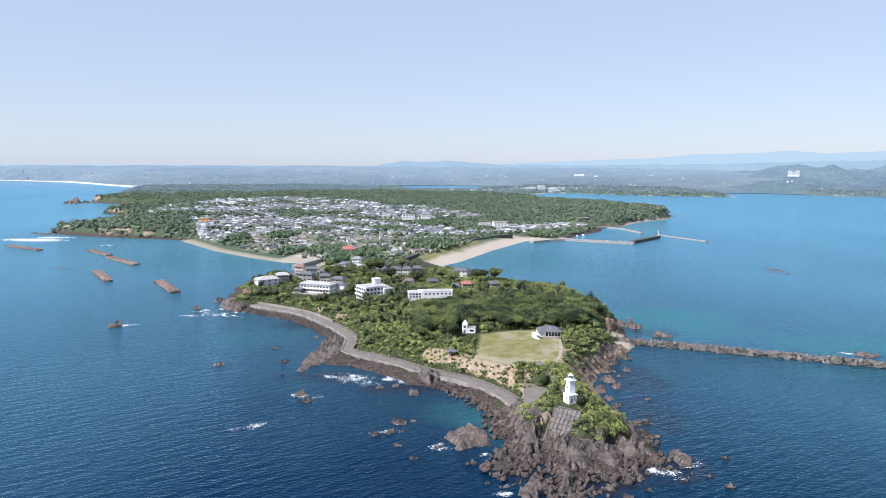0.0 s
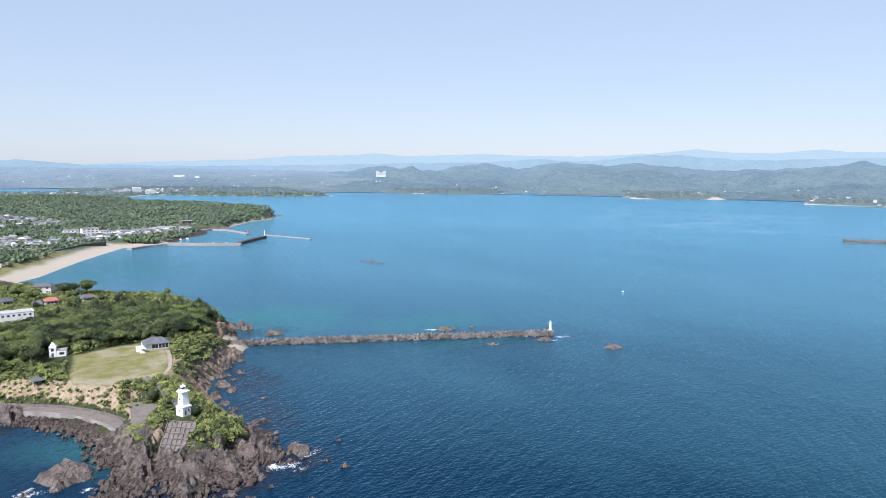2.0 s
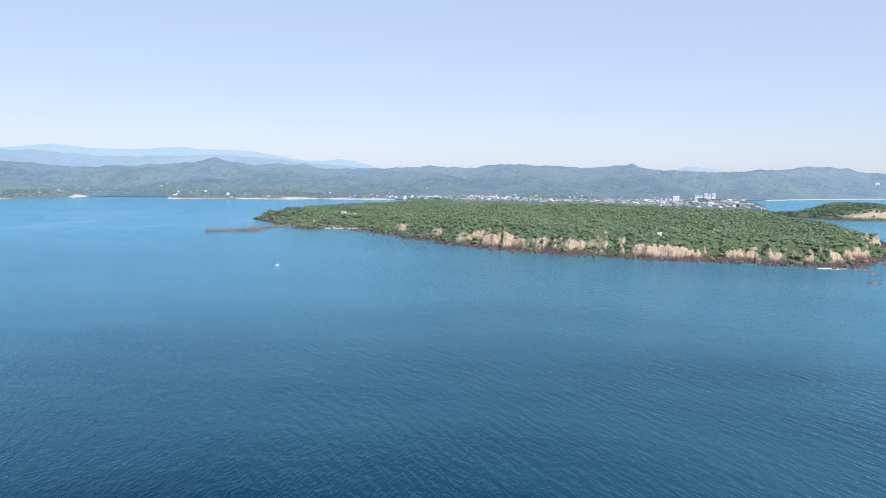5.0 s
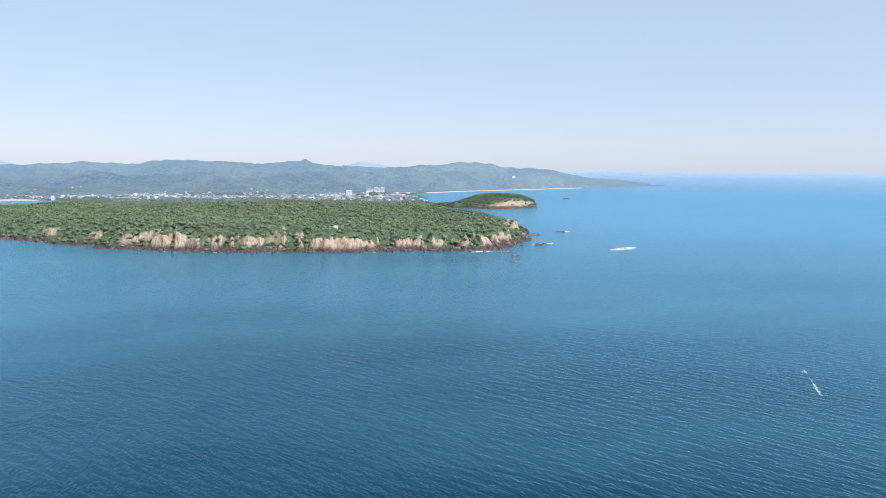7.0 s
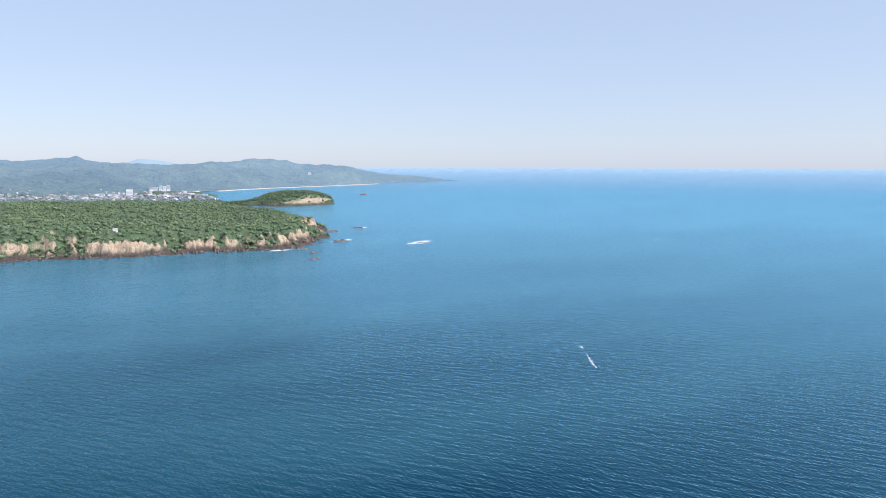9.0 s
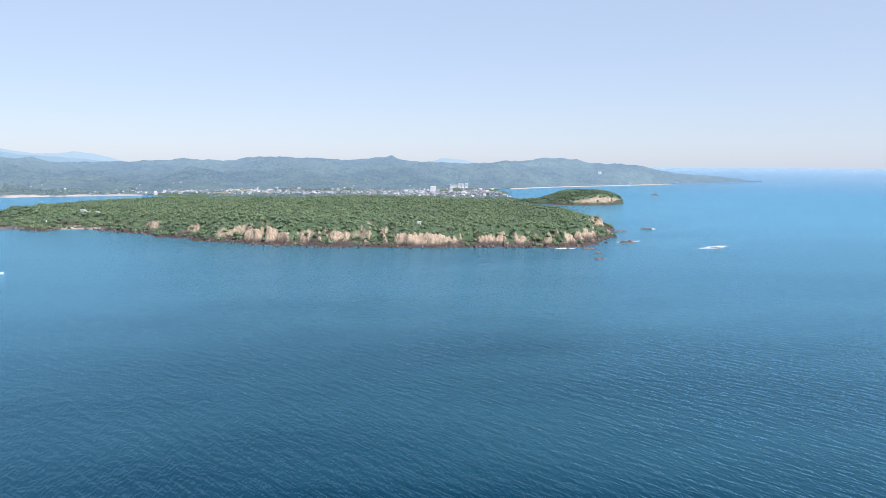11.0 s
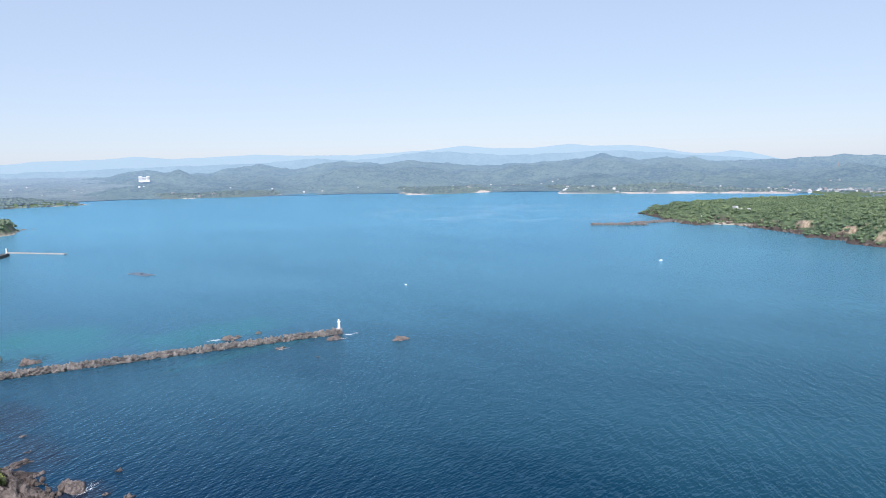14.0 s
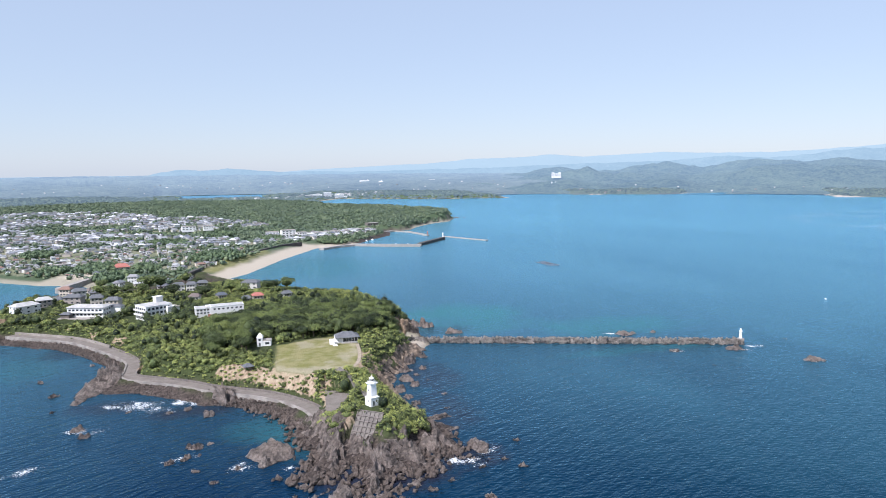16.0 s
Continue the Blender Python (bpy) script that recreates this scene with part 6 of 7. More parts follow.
for x, y, s in [(-972, 1850, 40), (-985, 1846, 22), (-950, 1870, 16), (1088, -468, 18), (1121, -532, 18), (935, -415, 20), (861, -507, 11), (830, -332, 14), (774, -311, 14), (871, -333, 15), (2359, -1145, 42), (-600, 1055, 18), (-625, 1072, 14), (500, 1512, 14), (515, 1500, 8), (-393, 719, 9), (-405, 722, 7), (-380, 716, 6)]:
    rock(x, y, s, 0.45 if x < -900 else 0.16, group="rocks off far shores", label="low dark rock awash off a far shore")

OCHRES = [rock_mesh(50 + k, 0.6) for k in range(3)]
for me in OCHRES:
    me.materials[0] = OCHRE
for k, (x, y, s, tall) in enumerate([(-152, 540, 15, 1.0), (-146, 544, 11, 1.0), (106, 440, 14, 0.9), (110, 450, 11, 0.8), (-50, 402, 8, 0.8)]):
    ob = rock(x, y, s, tall, "cliff_crag", "ochre and grey weathered cliff crag", 2.0, "ochre crags")
    ob.data = OCHRES[k % 3]

# boulders along the foot of the sea wall
bl = []
side_route = curve_through(PROMENADE, 1.0)
for i, (x, y) in enumerate(side_route[1:-1]):
    a, b = side_route[i], side_route[i + 2]
    dx, dy = b[0] - a[0], b[1] - a[1]
    n = math.hypot(dx, dy)
    for k in range(8):
        w = grock.uniform(4.6, 10.0)
        px_, py_ = x + dy / n * w, y - dx / n * w
        s = grock.uniform(0.45, 1.15)
        bl.append(Matrix.Translation((px_, py_, max(2.6 - (w - 4.6) * 0.5, -0.1) + grock.uniform(-0.2, 0.3))) @ Euler((grock.uniform(0, 6), grock.uniform(0, 6), grock.uniform(0, 6))).to_matrix().to_4x4() @ Matrix.Diagonal((s * 1.2, s, s * 0.85, 1)))
CHIP = rock_mesh(40, 0.5, 1)
joined("shore_boulders", CHIP, bl, BOULDER, None, "heaped brown boulders along the foot of the sea wall", "boulders")
shore = []
ringpts = [p for p in curve_through(NEAR_SHORE[18:38], 1.2) if math.hypot(p[0] - 106, p[1] - 422) > 12]
for x, y in ringpts:
    for k in range(4):
        s = grock.uniform(0.5, 1.9)
        shore.append(Matrix.Translation((x + grock.gauss(0, 3.2), y + grock.gauss(0, 3.2), grock.uniform(-0.2, 0.9))) @ Euler((grock.uniform(0, 6), grock.uniform(0, 6), grock.uniform(0, 6))).to_matrix().to_4x4() @ Matrix.Diagonal((s * 1.3, s, s * 0.9, 1)))
joined("shore_rubble", CHIP, shore, BOULDER, None, "loose rocks strewn along the headland's shore", "boulders")

far_shore = []
for x, y in curve_through(POINT_SHORE[2:22], 4.0):
    for k in range(2):
        s = grock.uniform(1.2, 4.2)
        far_shore.append(Matrix.Translation((x + grock.gauss(-4, 8), y + grock.gauss(0, 8), grock.uniform(-0.4, 1.2))) @ Euler((grock.uniform(0, 6), grock.uniform(0, 6), grock.uniform(0, 6))).to_matrix().to_4x4() @ Matrix.Diagonal((s * 1.4, s, s * 0.8, 1)))
joined("point_rubble", CHIP, far_shore, BOULDER, None, "dark rocks along the foot of the far point", "boulders")


# ---- foam ----
def foam(x, y, w, turn, seed, slim=0.26):
    """A ragged patch of white water, thin and lumpy, laid on the sea."""
    n, m = 30, 16
    u, v = np.meshgrid(np.linspace(-1, 1, n), np.linspace(-1, 1, m), indexing="ij")
    a, b = u * w * 0.65, v * w * slim
    c, s = math.cos(turn), math.sin(turn)
    X, Y = x + a * c - b * s, y + a * s + b * c
    Z = 0.05 + 0.10 * fbm(X, Y, 2.0, seed, 3)
    me = mesh_of("foam", np.stack([X, Y, Z], -1).reshape(-1, 3), grid_faces(n, m), FOAM, flat=False)
    rim = np.clip((1 - (u * u + v * v) ** 0.8) * (1.7 if w > 36 and slim > 0.2 else 1.0), -1, 1.5).astype(np.float32)
    me.attributes.new("rim", "FLOAT", "POINT").data.foreach_set("value", rim.ravel())
    return tagged(new("foam", me), "white broken surf round the rocks", "foam", kind="stuff")


for k, (x, y, w, turn, *slim) in enumerate([(-163, 500, 32, -20), (-152, 506, 22, 10), (-178, 512, 26, 30), (-166, 520, 20, 60), (92, 247, 15, 30), (-56, 352, 34, -24, 0.12), (-150, 497, 20, -35, 0.12), (-573, 979, 110, -10), (-217, 465, 24, 10), (-562, 1010, 60, 0), (-441, 920, 34, 10), (-2, 264, 10, 40), (-47, 349, 34, -49, 0.12), (-26, 349, 24, -20, 0.3), (-80, 283, 22, 20), (-23, 278, 12, 10), (79, 243, 18, -20, 0.35), (16, 256, 9, 10), (24, 214, 12, 0), (22, 224, 9, 10), (85, 236, 9, 20), (-179, 496, 20, 0), (-44, 349, 34, -35), (-64, 322, 18, -10), (-22, 353, 17, -40), (0, 261, 11, 20), (82, 241, 15, 0), (80, 256, 9, 60),
                                       (944, -420, 50, -65), (864, -508, 62, -60), (1123, -539, 40, -60), (776, -314, 24, -70), (973, -371, 42, -50), (878, -304, 40, -80), (314, 307, 15, -10), (290, 342, 17, -20), (246, 400, 16, -15), (252, 350, 12, -10), (309, -295, 12, -34), (286, -281, 46, 146, 0.03), (303, 346, 14, -20, 0.3), (238, 404, 16, -20, 0.25), (710, -827, 46, -72, 0.10)]):
    foam(x, y, w, radians(turn), 200 + k, *slim)

for x, y, turn in ((978, 104, 52), (950, 40, 70), (934, -25, 78), (918, -95, 80), (902, -165, 84), (896, -235, 86), (888, -300, 92)):
    foam(x - 3, y, 60, radians(turn), 260 + int(y), 0.03)

# ---- town ----
def house_meshes(w, d, h, rh, ridge):
    wall = bmesh.new()
    box(wall, -w / 2, -d / 2, -2, w / 2, d / 2, h)
    roof = hip_roof(bmesh.new(), -w / 2, -d / 2, w / 2, d / 2, h, rh, ridge, 0.6)
    return wall, roof


def town_house(w, d, storeys, rh, ridge, flat=False):
    t = thing("house", "small town house with pale walls and a tiled roof", "house", group="houses of the town")
    h = 2.9 * storeys
    wall, roof = house_meshes(w, d, h, rh, ridge)
    part("wall", wall, WALLS, t)
    if flat:
        roof.free()
        roof = boxes((-w / 2 - 0.2, -d / 2 - 0.2, h, w / 2 + 0.2, d / 2 + 0.2, h + 0.35))
    part("roof", roof, ROOFS, t)
    for k in range(storeys):
        z = 0.9 + 2.9 * k
        part("window", boxes((-w * 0.36, -d / 2 - 0.06, z, -w * 0.06, -d / 2 + 0.05, z + 1.2)), GLASS, t)
        part("window", boxes((w * 0.08, -d / 2 - 0.06, z, w * 0.36, -d / 2 + 0.05, z + 1.2)), GLASS, t)
    part("window", boxes((-w / 2 - 0.06, -d * 0.2, 0.9, -w / 2 + 0.05, d * 0.2, 2.1)), GLASS, t)
    return t


KINDS = [(10, 8, 2, 2.2, 0.5), (12, 8, 2, 2.4, 0.6), (9, 7, 1, 2.0, 0.45), (11, 9, 2, 2.6, 0.35), (14, 8, 1, 2.4, 0.7), (8, 7, 2, 1.8, 1.0), (12, 10, 2, 0.4, 0.5), (16, 9, 2, 0.4, 0.6)]
hx, hy = scatter(2400, (-620, 780, 260, 1830), lambda x, y: built_up(x, y) & (np.minimum.reduce([np.hypot(x - gx_, (y - gy_) * 0.8) - r_ for gx_, gy_, r_ in GROVES]) > 2), 8.6, 23)
order = np.argsort(np.hypot(hx, hy))
hx, hy = hx[order], hy[order]
hz = town_height(hx, hy)
gh = random.Random(31)
models = []
far_walls, far_roofs = [], []
for i in range(len(hx)):
    turn = gh.choice((0, 90, 180, 270)) + 14 + gh.uniform(-14, 14)
    m = pose(hx[i], hy[i], hz[i], 0, 0, turn) @ Matrix.Scale(gh.uniform(0.52, 0.80), 4)
    k = gh.randrange(8)
    if i < 300:
        if len(models) < 8:
            ob = town_house(*KINDS[len(models)], flat=len(models) >= 6)
            ob.matrix_basis = m
            models.append(ob)
        else:
            copy_thing(models[k], m)
    else:
        far_walls.append((k, m))


def far_houses(name, label, rows, wall_mat=None, roof_mat=None):
    """The houses past the nearest three hundred, joined."""
    t = thing(name, label, "houses", kind="stuff")
    g = np.random.default_rng(3)
    for k in range(8):
        ms = [m for kk, m in rows if kk == k]
        if not ms:
            continue
        w, d, st, rh, ridge = KINDS[k]
        wall, roof = house_meshes(w, d, 2.9 * st, rh, ridge)
        for piece, bm, mat in (("far_walls", wall, wall_mat or FAR_WALL), ("far_roofs", roof, roof_mat or FAR_ROOF)):
            me = bpy.data.meshes.new(piece)
            bm.to_mesh(me)
            bm.free()
            joined(piece, me, ms, mat, t)


def island_palette(name, palette, rough):
    n = Nodes(name)
    r = n.t.nodes.new("ShaderNodeNewGeometry").outputs["Random Per Island"]
    col = n.ramp(r, *[(i / len(palette), c) for i, c in enumerate(palette)])
    col.node.color_ramp.interpolation = "CONSTANT"
    g = n.noise(1.5, 4, 0.65)
    return n.done(n.mix(0.3, col, n.ramp(g, (0.3, 0.2), (0.7, 0.8)), "OVERLAY"), rough)


FAR_WALL = island_palette("far_house_walls", [(0.55, 0.55, 0.54), (0.44, 0.43, 0.41), (0.68, 0.68, 0.67), (0.33, 0.31, 0.30), (0.52, 0.50, 0.47)], 0.85)
FAR_ROOF = island_palette("far_house_roofs", [(0.13, 0.14, 0.16), (0.19, 0.20, 0.22), (0.31, 0.32, 0.34), (0.15, 0.135, 0.13), (0.50, 0.51, 0.53), (0.11, 0.125, 0.15), (0.24, 0.25, 0.27)], 0.6)
# Greyed copies of the house colours, with haze painted in.
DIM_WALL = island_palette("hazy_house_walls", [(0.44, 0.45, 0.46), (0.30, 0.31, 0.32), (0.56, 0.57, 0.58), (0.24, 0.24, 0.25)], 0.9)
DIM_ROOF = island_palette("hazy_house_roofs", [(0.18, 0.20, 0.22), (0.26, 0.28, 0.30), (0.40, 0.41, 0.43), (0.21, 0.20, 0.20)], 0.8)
far_houses("upper_town", "crowded pale houses at the back of the town", far_walls)


def block(x, y, z, w, d, h, turn, label, material=None, name="building", rows=2, cols=4):
    t = thing(name, label, "building", pose(x, y, z, 0, 0, turn))
    part("wall", bevelled(boxes((-w / 2, -d / 2, -3, w / 2, d / 2, h)), 0.1), material or WHITE, t)
    part("roof", boxes((-w / 2 - 0.3, -d / 2 - 0.3, h, w / 2 + 0.3, d / 2 + 0.3, h + 0.4)), CONCRETE, t)
    for r in range(rows):
        for c in range(cols):
            x0 = -w / 2 + w * (c + 0.25) / cols
            part("window", boxes((x0, -d / 2 - 0.08, h * (r + 0.35) / rows, x0 + w * 0.5 / cols, -d / 2 + 0.05, h * (r + 0.72) / rows)), GLASS, t)
    return t


block(92, 1130, 4, 22, 12, 13, 10, "white four-storey block by the harbour", rows=4)
block(112, 1128, 4, 16, 12, 9, 10, "white three-storey block by the harbour", rows=3)
block(140, 1160, 3, 34, 12, 6, 15, "long white harbour shed")
block(180, 1190, 3, 40, 12, 5, 18, "low white fish market shed")
block(225, 1215, 3, 36, 10, 5, 20, "low white fish market shed")
block(70, 1165, 5, 20, 14, 7, 0, "white office block by the harbour")
block(-382, 1131, 11, 16, 12, 9, -10, "ochre-walled building at the town's edge", ORANGE)
block(-178, 855, 4.5, 16, 9, 6, 20, "pale pink beach house", WALLS)
guest_house(pose(-112, 825, 6, 0, 0, 15), "house with a broad salmon-red roof", 15, 11, 1, RED, 3.6)
block(-60, 1225, 15, 22, 12, 6, 8, "white hall among the trees")
block(-30, 1240, 15, 16, 10, 5, 8, "white school wing among the trees")
block(255, 1270, 5, 22, 12, 8, 15, "dark gabled hall on the cape's shore", CONCRETE_DARK)

# sea walls, piers and groynes
def pier(name, label, points, left, right, z, material, thick=4.0):
    t = thing(name, label, "pier", kind="structure")
    part("deck", strip(bmesh.new(), points, left, right, z, thick), material, t)
    return t


harbour = pier("harbour_pier", "long pale concrete harbour pier", [(124, 975), (150, 1000), (177, 1010), (220, 985), (264, 966)], 4, 4, 2.6, CONCRETE)
part("parapet", strip(bmesh.new(), [(177, 1006), (220, 981), (264, 962)], 0.5, 0.5, 4.0, 2), CONCRETE, harbour)
pier("outer_pier", "dark outer arm of the harbour pier", [(266, 978), (296, 1015), (324, 1050)], 3.5, 3.5, 3.8, BLACKWALL)
pier("inner_quay", "dark inner quay", [(172, 1058), (200, 1085), (222, 1112)], 3, 3, 3.0, BLACKWALL)
pier("harbour_quay", "pale quay along the harbour", [(185, 1165), (235, 1190), (282, 1215)], 4, 5, 2.5, CONCRETE)
pier("red_light_jetty", "curving pale jetty", [(283, 1216), (305, 1192), (313, 1150), (318, 1118)], 3, 3, 2.0, CONCRETE)
pier("detached_breakwater", "thin low breakwater of stones", [(338, 1092), (360, 1045), (380, 1003)], 2.5, 2.5, 1.2, CONCRETE)
pier("beach_wall", "dark stepped sea wall behind the beach", [(-45, 738), (-30, 790), (-16, 848)], 2.0, 2.0, 8.0, BLACKWALL, 10)
pier("beach_wall", "dark sea wall behind the beach", [(0, 868), (20, 902), (45, 945), (69, 985), (100, 1012)], 2.0, 2.0, 8.8, BLACKWALL, 11)
pier("neck_wall", "pale concrete wall across the neck", [(-152, 715), (-142, 750), (-128, 790)], 3, 3, 5.0, CONCRETE, 7)
harbour_light(pose(324, 1050, 3.6), label="white harbour light at the pier's head", h=8)
harbour_light(pose(318, 1118, 2), RED, "red harbour light at the jetty's end", 6)
for pts in (((-435, 861), (-390, 815)), ((-383, 800), (-327, 743)), ((-346, 695), (-307, 638)), ((-262, 640), (-225, 584)), ((-562, 903), (-499, 864))):
    t = thing("detached_breakwater", "short detached breakwater of brown blocks", "breakwater", group="breakwaters off the west beach")
    part("core", strip(bmesh.new(), list(pts), 4.0, 4.0, 1.7, 3), RED_BLOCK, t)
    a, b = Vector((*pts[0], 0)), Vector((*pts[1], 0))
    ms = []
    for k in range(90):
        side = Vector((-(b - a).y, (b - a).x, 0)).normalized()
        ms.append(Matrix.Translation(a.lerp(b, gh.random()) + side * gh.uniform(-4, 4) + Vector((0, 0, gh.uniform(0.2, 1.5)))) @ Euler((gh.uniform(0, 6), gh.uniform(0, 6), gh.uniform(0, 6))).to_matrix().to_4x4())
    joined("armour_rest", TETRA, ms, RED_BLOCK, t)
for pts in (((1123, 612), (1172, 535)), ((1185, 570), (1240, 535), (1284, 508))):
    t = thing("detached_breakwater", "low dark breakwater off the far point", "breakwater", group="breakwaters off the far point")
    part("core", strip(bmesh.new(), list(pts), 5, 5, 2.6, 4), CONCRETE_DARK, t)
    a, b = Vector((*pts[0], 0)), Vector((*pts[-1], 0))
    joined("armour_rest", TETRA, [Matrix.Translation(a.lerp(b, gh.random()) + Vector((gh.uniform(-6, 6), gh.uniform(-6, 6), gh.uniform(0.5, 3)))) @ Euler((gh.uniform(0, 6), gh.uniform(0, 6), gh.uniform(0, 6))).to_matrix().to_4x4() @ Matrix.Scale(1.6, 4) for k in range(120)], CONCRETE_DARK, t)
harbour_light(pose(1262, 470, 4), label="white light tower on the far spit", h=10)


# raft and boats
HULL = plain("blue_grey_paint", (0.10, 0.13, 0.17), (0.15, 0.18, 0.22), 1.0, 0.2, 0.7)


def raft():
    t = thing("fish_raft", "dark floating fish-farm raft with a work hut", "raft", pose(351, 731, 0.0, 0, 0, 5) @ Matrix.Diagonal((0.6, 0.9, 0.6, 1)))
    for k in range(5):
        part("float_beam", boxes((-9 + 4.5 * k - 0.5, -20, 0, -9 + 4.5 * k + 0.5, 20, 0.8)), HULL, t)
    for k in range(7):
        part("cross_beam", boxes((-10, -19 + 6.2 * k, 0.5, 10, -18.2 + 6.2 * k, 0.9)), HULL, t)
    part("hut", bevelled(boxes((-2, -2, 0.8, 2, 2, 2.8)), 0.05), HULL, t)
    part("hut_roof", hip_roof(bmesh.new(), -2, -2, 2, 2, 2.8, 0.7, 0.6, 0.3), SLATE, t)


raft()


def boat(x, y, turn, s=1.0):
    t = thing("motor_boat", "small white motor boat on open water", "boat", pose(x, y, 0, 0, 0, turn))
    hull = bmesh.new()
    prism(hull, [(-1.1 * s, -3.5 * s), (1.1 * s, -3.5 * s), (1.2 * s, 1 * s), (0.0, 4.2 * s), (-1.2 * s, 1 * s)], -0.4, 1.0 * s)
    part("hull", hull, WHITE, t)
    part("cabin", bevelled(boxes((-0.8 * s, -1.5 * s, 1.0 * s, 0.8 * s, 1.0 * s, 2.5 * s)), 0.05), WHITE, t)
    part("windscreen", boxes((-0.7 * s, 1.0 * s, 1.6 * s, 0.7 * s, 1.06 * s, 2.3 * s)), GLASS, t)


boat(750, 324, 40, 0.5)
boat(467, 450, 10, 0.3)
for x, y in ((190, 1062), (206, 1072), (218, 1084), (196, 1080), (236, 1000), (252, 992), (276, 1002), (290, 1022), (228, 1150), (246, 1168), (258, 1180)):
    boat(x, y, 30, 0.8)

# huts on the far point
def hut(x, y, turn, w, label):
    t = thing("hut", label, "hut", pose(x, y, float(point_height(x, y)) + 0.6, 0, 0, turn))
    part("wall", bevelled(boxes((-w / 2, -2.5, -3, w / 2, 2.5, 3)), 0.05), WHITE, t)
    part("roof", hip_roof(bmesh.new(), -w / 2, -2.5, w / 2, 2.5, 3, 1.3, 0.7), PALE_ROOF, t)
    part("window", boxes((-w * 0.3, -2.56, 0.9, w * 0.3, -2.45, 2.0)), GLASS, t)


hut(965, -122, 80, 5.5, "small white lookout hut above the far point's cliffs")
hut(1343, 438, 50, 12, "low white shed behind the far point's beach")
hut(1312, 420, 40, 9, "low white shed behind the far point's beach")
hut(1330, 410, 60, 7, "low white shed behind the far point's beach")

# ---- across the bay ----
def bearing(az, r, lift=0.0):
    x, y = -r * math.sin(radians(az)), r * math.cos(radians(az))
    return x, y, float(rise(np.array(x), np.array(y))) + lift


far_sands = [bearing(az, r, 4.0) for az, r in ((35.5, 4225), (32, 4070), (29, 3950), (27.5, 3880), (25, 3560), (23.4, 3310))]
t = thing("far_beach", "long white sandy beach across the water", "beach", kind="structure")
part("sand", strip(bmesh.new(), [p[:2] for p in far_sands], 22, 22, [p[2] for p in far_sands], 4), plain("white_sand", (0.56, 0.53, 0.49), (0.66, 0.63, 0.59), 30, 3, 0.95, 0.03), t)

shore_line = [bearing(az, r - 25, 2.5) for az, r in ((-104.5, 3130), (-106.5, 3290), (-109, 3480), (-112, 3660), (-115, 3830), (-117, 3930))]
t = thing("far_beach", "thin pale strand at the foot of the far hills", "beach", kind="structure")
part("sand", strip(bmesh.new(), [p[:2] for p in shore_line], 7, 7, [p[2] for p in shore_line], 5), SAND, t)

gb = random.Random(77)
rows = []
for x0, y0, sx_, sy_, n, hfun in ((2330, -430, 110, 120, 330, point_height), (2480, -120, 90, 240, 240, point_height), (2560, 300, 60, 200, 90, point_height), (420, 2800, 150, 60, 60, town_height), (1560, 2780, 160, 120, 25, bay_height), (2500, 1500, 160, 300, 40, bay_height)):
    for k in range(n):
        x, y = x0 + gb.gauss(0, sx_), y0 + gb.gauss(0, sy_)
        z = float(hfun(np.array(x), np.array(y)))
        if z > 1.0:
            rows.append((gb.randrange(8), pose(x, y, z, 0, 0, gb.uniform(0, 360)) @ Matrix.Scale(gb.uniform(0.7, 1.25), 4)))


def on_range(range_, r0, r1, c0, c1, n, small, large):
    """Houses strewn over a stretch of a far range."""
    for k in range(n):
        r, c, s = gb.randrange(r0, r1), gb.randrange(c0, c1), gb.random()
        p = range_[r, c] * (1 - s) + range_[r + 1, c] * s
        rows.append((gb.randrange(8), pose(*p, 0, 0, gb.uniform(0, 360)) @ Matrix.Scale(gb.uniform(small, large), 4)))


on_range(PLAIN, 1, 12, 40, 960, 120, 0.4, 0.7)
on_range(HILLS, 1, 5, 120, 800, 60, 0.4, 0.7)
on_range(HILLS, 0, 1, 500, 810, 300, 0.6, 1.0)
on_range(HILLS, 0, 2, 880, 965, 24, 0.35, 0.6)
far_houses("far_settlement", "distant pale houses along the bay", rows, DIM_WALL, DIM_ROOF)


def polar_at(az, r, z):
    return (-r * math.sin(radians(az)), r * math.cos(radians(az)), z)


# White wall dimmed and window glass paled, so haze is in the colour.
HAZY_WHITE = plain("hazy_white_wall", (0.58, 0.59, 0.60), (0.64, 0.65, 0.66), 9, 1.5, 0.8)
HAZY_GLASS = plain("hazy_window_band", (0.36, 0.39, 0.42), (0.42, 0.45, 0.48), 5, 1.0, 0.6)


def tower_hotel(az, r, z, w, h, label, wings):
    t = thing("hotel", label, "hotel", Matrix.Translation(polar_at(az, r, z)) @ Matrix.Rotation(radians(az), 4, "Z"))
    for x0, x1, hh in wings:
        part("wing", boxes((x0 * w, -10, -7, x1 * w, 10, hh * h)), HAZY_WHITE, t)
        for k in range(5):
            part("balcony", boxes((x0 * w + 1, -11, hh * h * (k + 0.5) / 5.5, x1 * w - 1, -10, hh * h * (k + 0.5) / 5.5 + 1.6)), HAZY_GLASS, t)


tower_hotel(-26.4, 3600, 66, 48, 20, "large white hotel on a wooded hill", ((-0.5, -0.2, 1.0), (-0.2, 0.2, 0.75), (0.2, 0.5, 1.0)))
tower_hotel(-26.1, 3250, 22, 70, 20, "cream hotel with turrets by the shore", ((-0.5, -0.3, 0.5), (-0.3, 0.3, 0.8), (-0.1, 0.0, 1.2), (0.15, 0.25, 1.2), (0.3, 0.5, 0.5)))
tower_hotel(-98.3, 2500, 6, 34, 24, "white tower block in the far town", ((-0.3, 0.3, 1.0),))
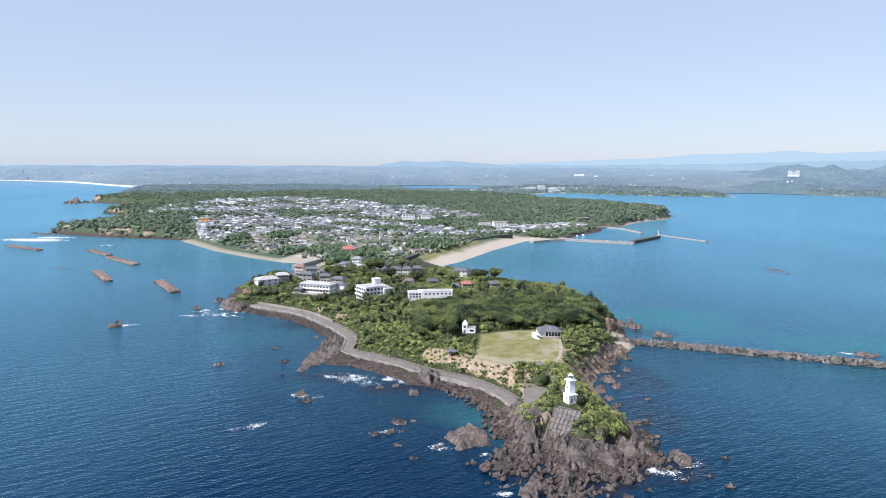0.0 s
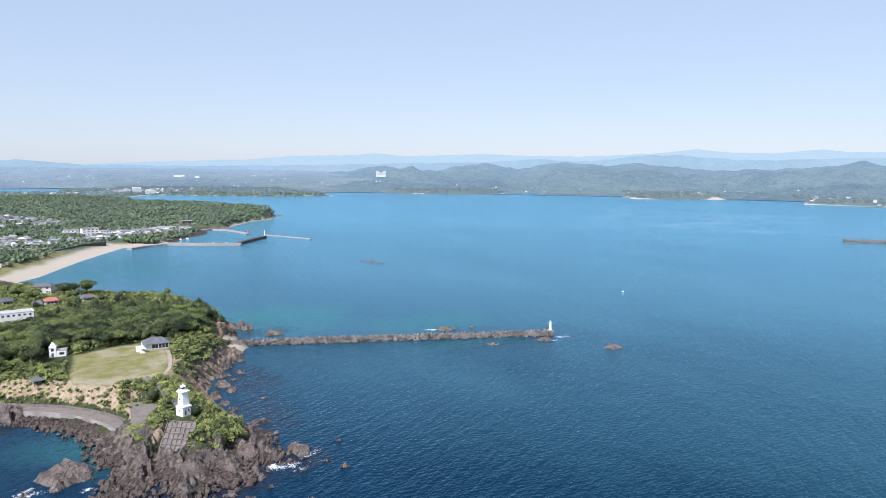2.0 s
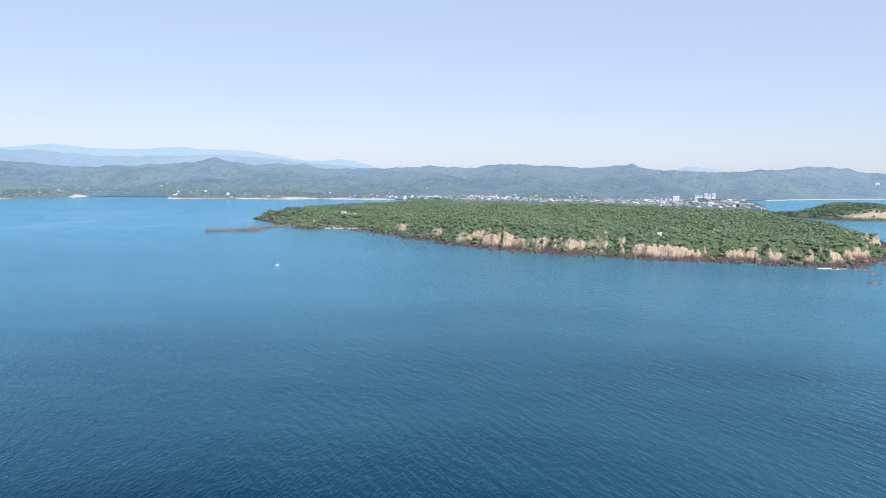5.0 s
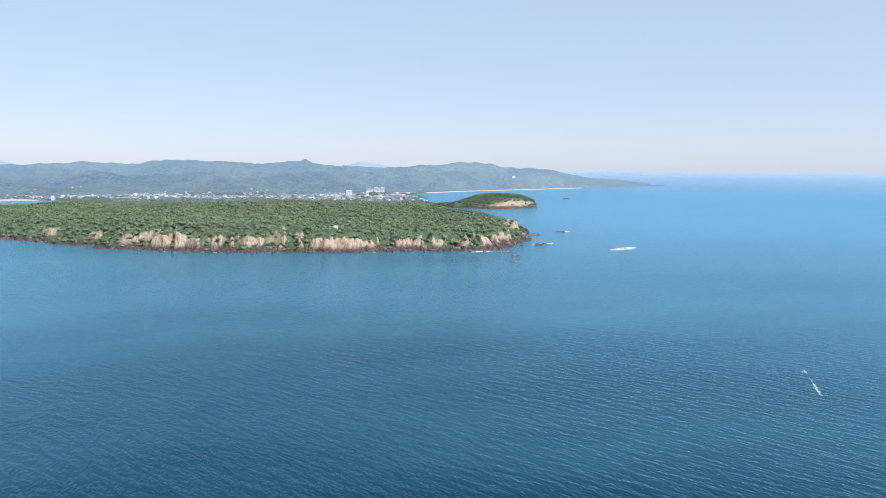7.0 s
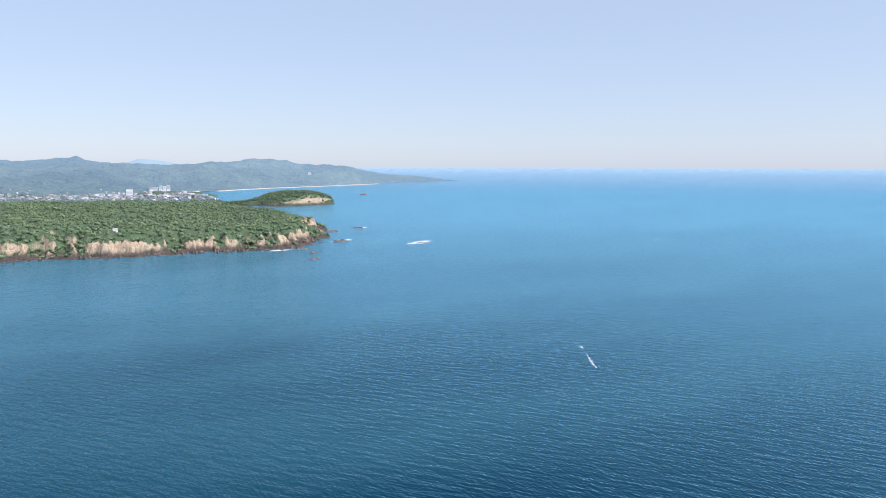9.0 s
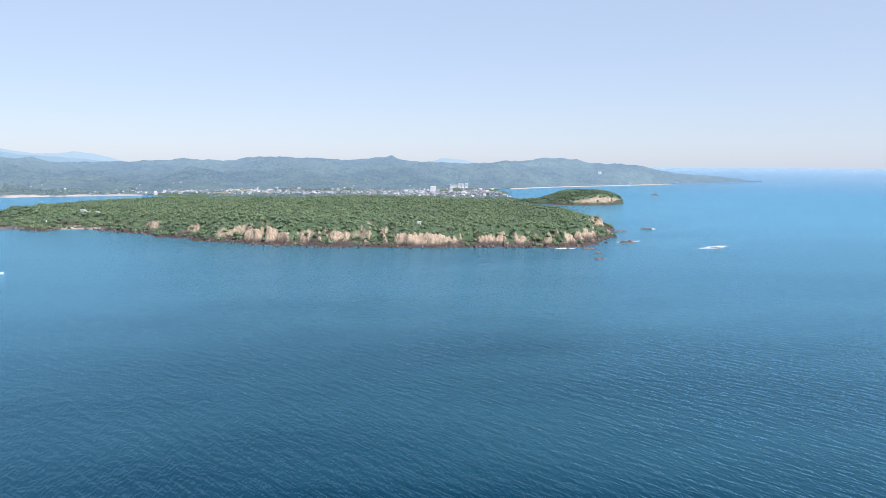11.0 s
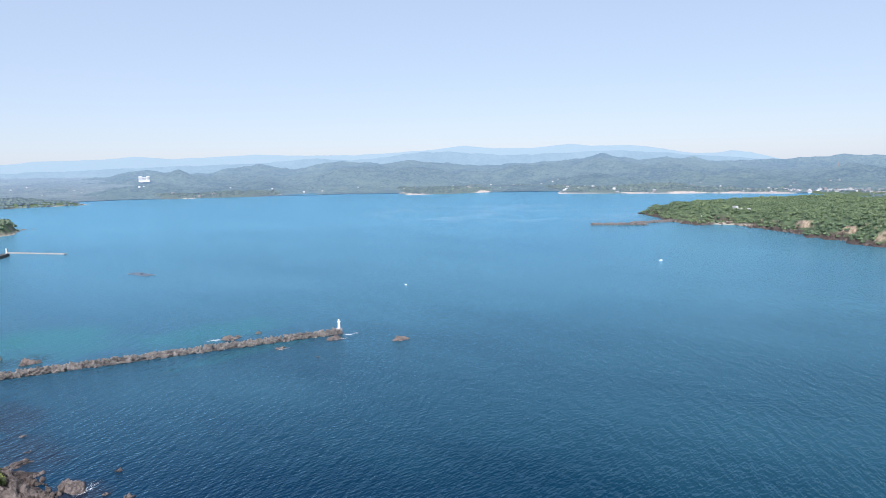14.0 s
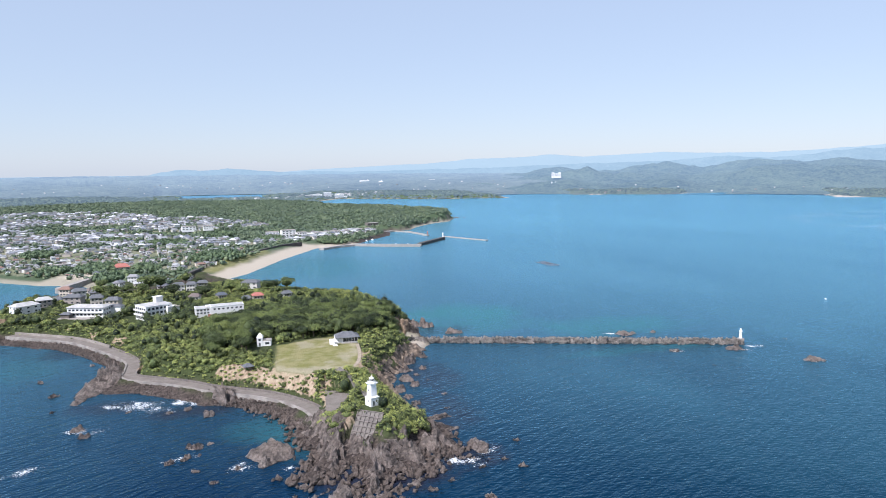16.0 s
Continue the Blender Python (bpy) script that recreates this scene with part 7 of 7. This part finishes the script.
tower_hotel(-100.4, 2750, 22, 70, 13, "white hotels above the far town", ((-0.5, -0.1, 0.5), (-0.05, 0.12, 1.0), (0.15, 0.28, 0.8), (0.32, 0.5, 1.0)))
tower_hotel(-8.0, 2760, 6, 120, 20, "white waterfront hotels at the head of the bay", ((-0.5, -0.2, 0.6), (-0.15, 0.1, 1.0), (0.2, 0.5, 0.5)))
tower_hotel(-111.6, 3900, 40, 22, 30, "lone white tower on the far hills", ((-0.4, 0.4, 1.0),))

for az, el, w, h in ((-10.9, -0.95, 52, 6), (-12.2, -0.97, 20, 6), (-16.4, -0.9, 34, 4)):
    flat_az = np.degrees(np.arctan2(-PLAIN[..., 0], PLAIN[..., 1]))
    flat_el = np.degrees(np.arctan2(PLAIN[..., 2] - 110, np.hypot(PLAIN[..., 0], PLAIN[..., 1])))
    p = PLAIN.reshape(-1, 3)[int(np.argmin((flat_az - az) ** 2 + (flat_el - el) ** 2))]
    t = thing("factory", "long low white works building on the far plain", "factory", Matrix.Translation(p) @ Matrix.Rotation(radians(az), 4, "Z"))
    part("wall", boxes((-w / 2, -9, -4, w / 2, 9, h * 0.8)), HAZY_WHITE, t)
    part("roof", hip_roof(bmesh.new(), -w / 2, -9, w / 2, 9, h * 0.8, h * 0.2, 0.8), HAZY_WHITE, t)
    part("stack", tube(bmesh.new(), 0, h * 1.6, 1.8, 1.4, 8, w * 0.3, 0), HAZY_WHITE, t)

mast = thing("radio_mast", "tall slim radio mast on a bare red-earth hilltop", "mast", Matrix.Translation(polar_at(-78.6, 3500, 50)))
part("shaft", tube(bmesh.new(), -10, 50, 2.0, 0.7, 8), CONCRETE, mast)
part("platform", tube(bmesh.new(), 28, 31, 3.2, 3.2, 8), CONCRETE, mast)
part("cleared_mound", tube(bmesh.new(), -14, 9, 42, 9, 14), plain("red_earth", (0.33, 0.20, 0.15), (0.42, 0.27, 0.20), 20, 3, 0.95, 0.2), mast, "bare red-brown earth mound")

# wooded islet and spit off the far town
ISLE = [(1850, -590), (1805, -640), (1800, -700), (1840, -790), (1890, -830), (1985, -800), (2010, -700), (1985, -600), (1990, -470), (1930, -450), (1915, -530)]


def isle_height(x, y):
    d = shore_distance(x, y, ISLE) + (fbm(x, y, 40, 161) - 0.5) * 22
    dome = smooth(140, 40, np.hypot(x - 1895, (y + 705) * 0.95))
    return np.where(d > 0, 2 * smooth(0, 4, d) + (2 + 27 * dome + 5 * fbm(x, y, 30, 163)) * smooth(3, 15, d), np.maximum(d * 0.2, -3))


ix, iy = np.meshgrid(np.arange(1780, 2040, 4.0), np.arange(-870, -420, 4.0), indexing="ij")
land("islet", "small wooded islet with tan cliffs", ix, iy, isle_height, lambda x, y, z: (0 * z, 0 * z, smooth(5, 2, z)), GROUND_WOOD, -2.9)
qx, qy = scatter(900, (1790, -850, 2030, -430), lambda x, y: (isle_height(x, y) > 4.2) & ((fbm(x, y, 34, 165) > 0.40) | (isle_height(x, y) > 15)), 7, 41)
wood("islet_wood", "wind-clipped trees on the islet", qx, qy, isle_height(qx, qy) - 1.5, rng.uniform(4, 6, len(qx)), rng.uniform(6, 9, len(qx)), 40, 1.2, LEAF_FAR, 43, heart_tone=(0, 0.3))
pier("spit_mole", "long low mole joining the islet to the far town", [(1985, -600), (2100, -560), (2250, -540)], 7, 7, 3, CONCRETE)
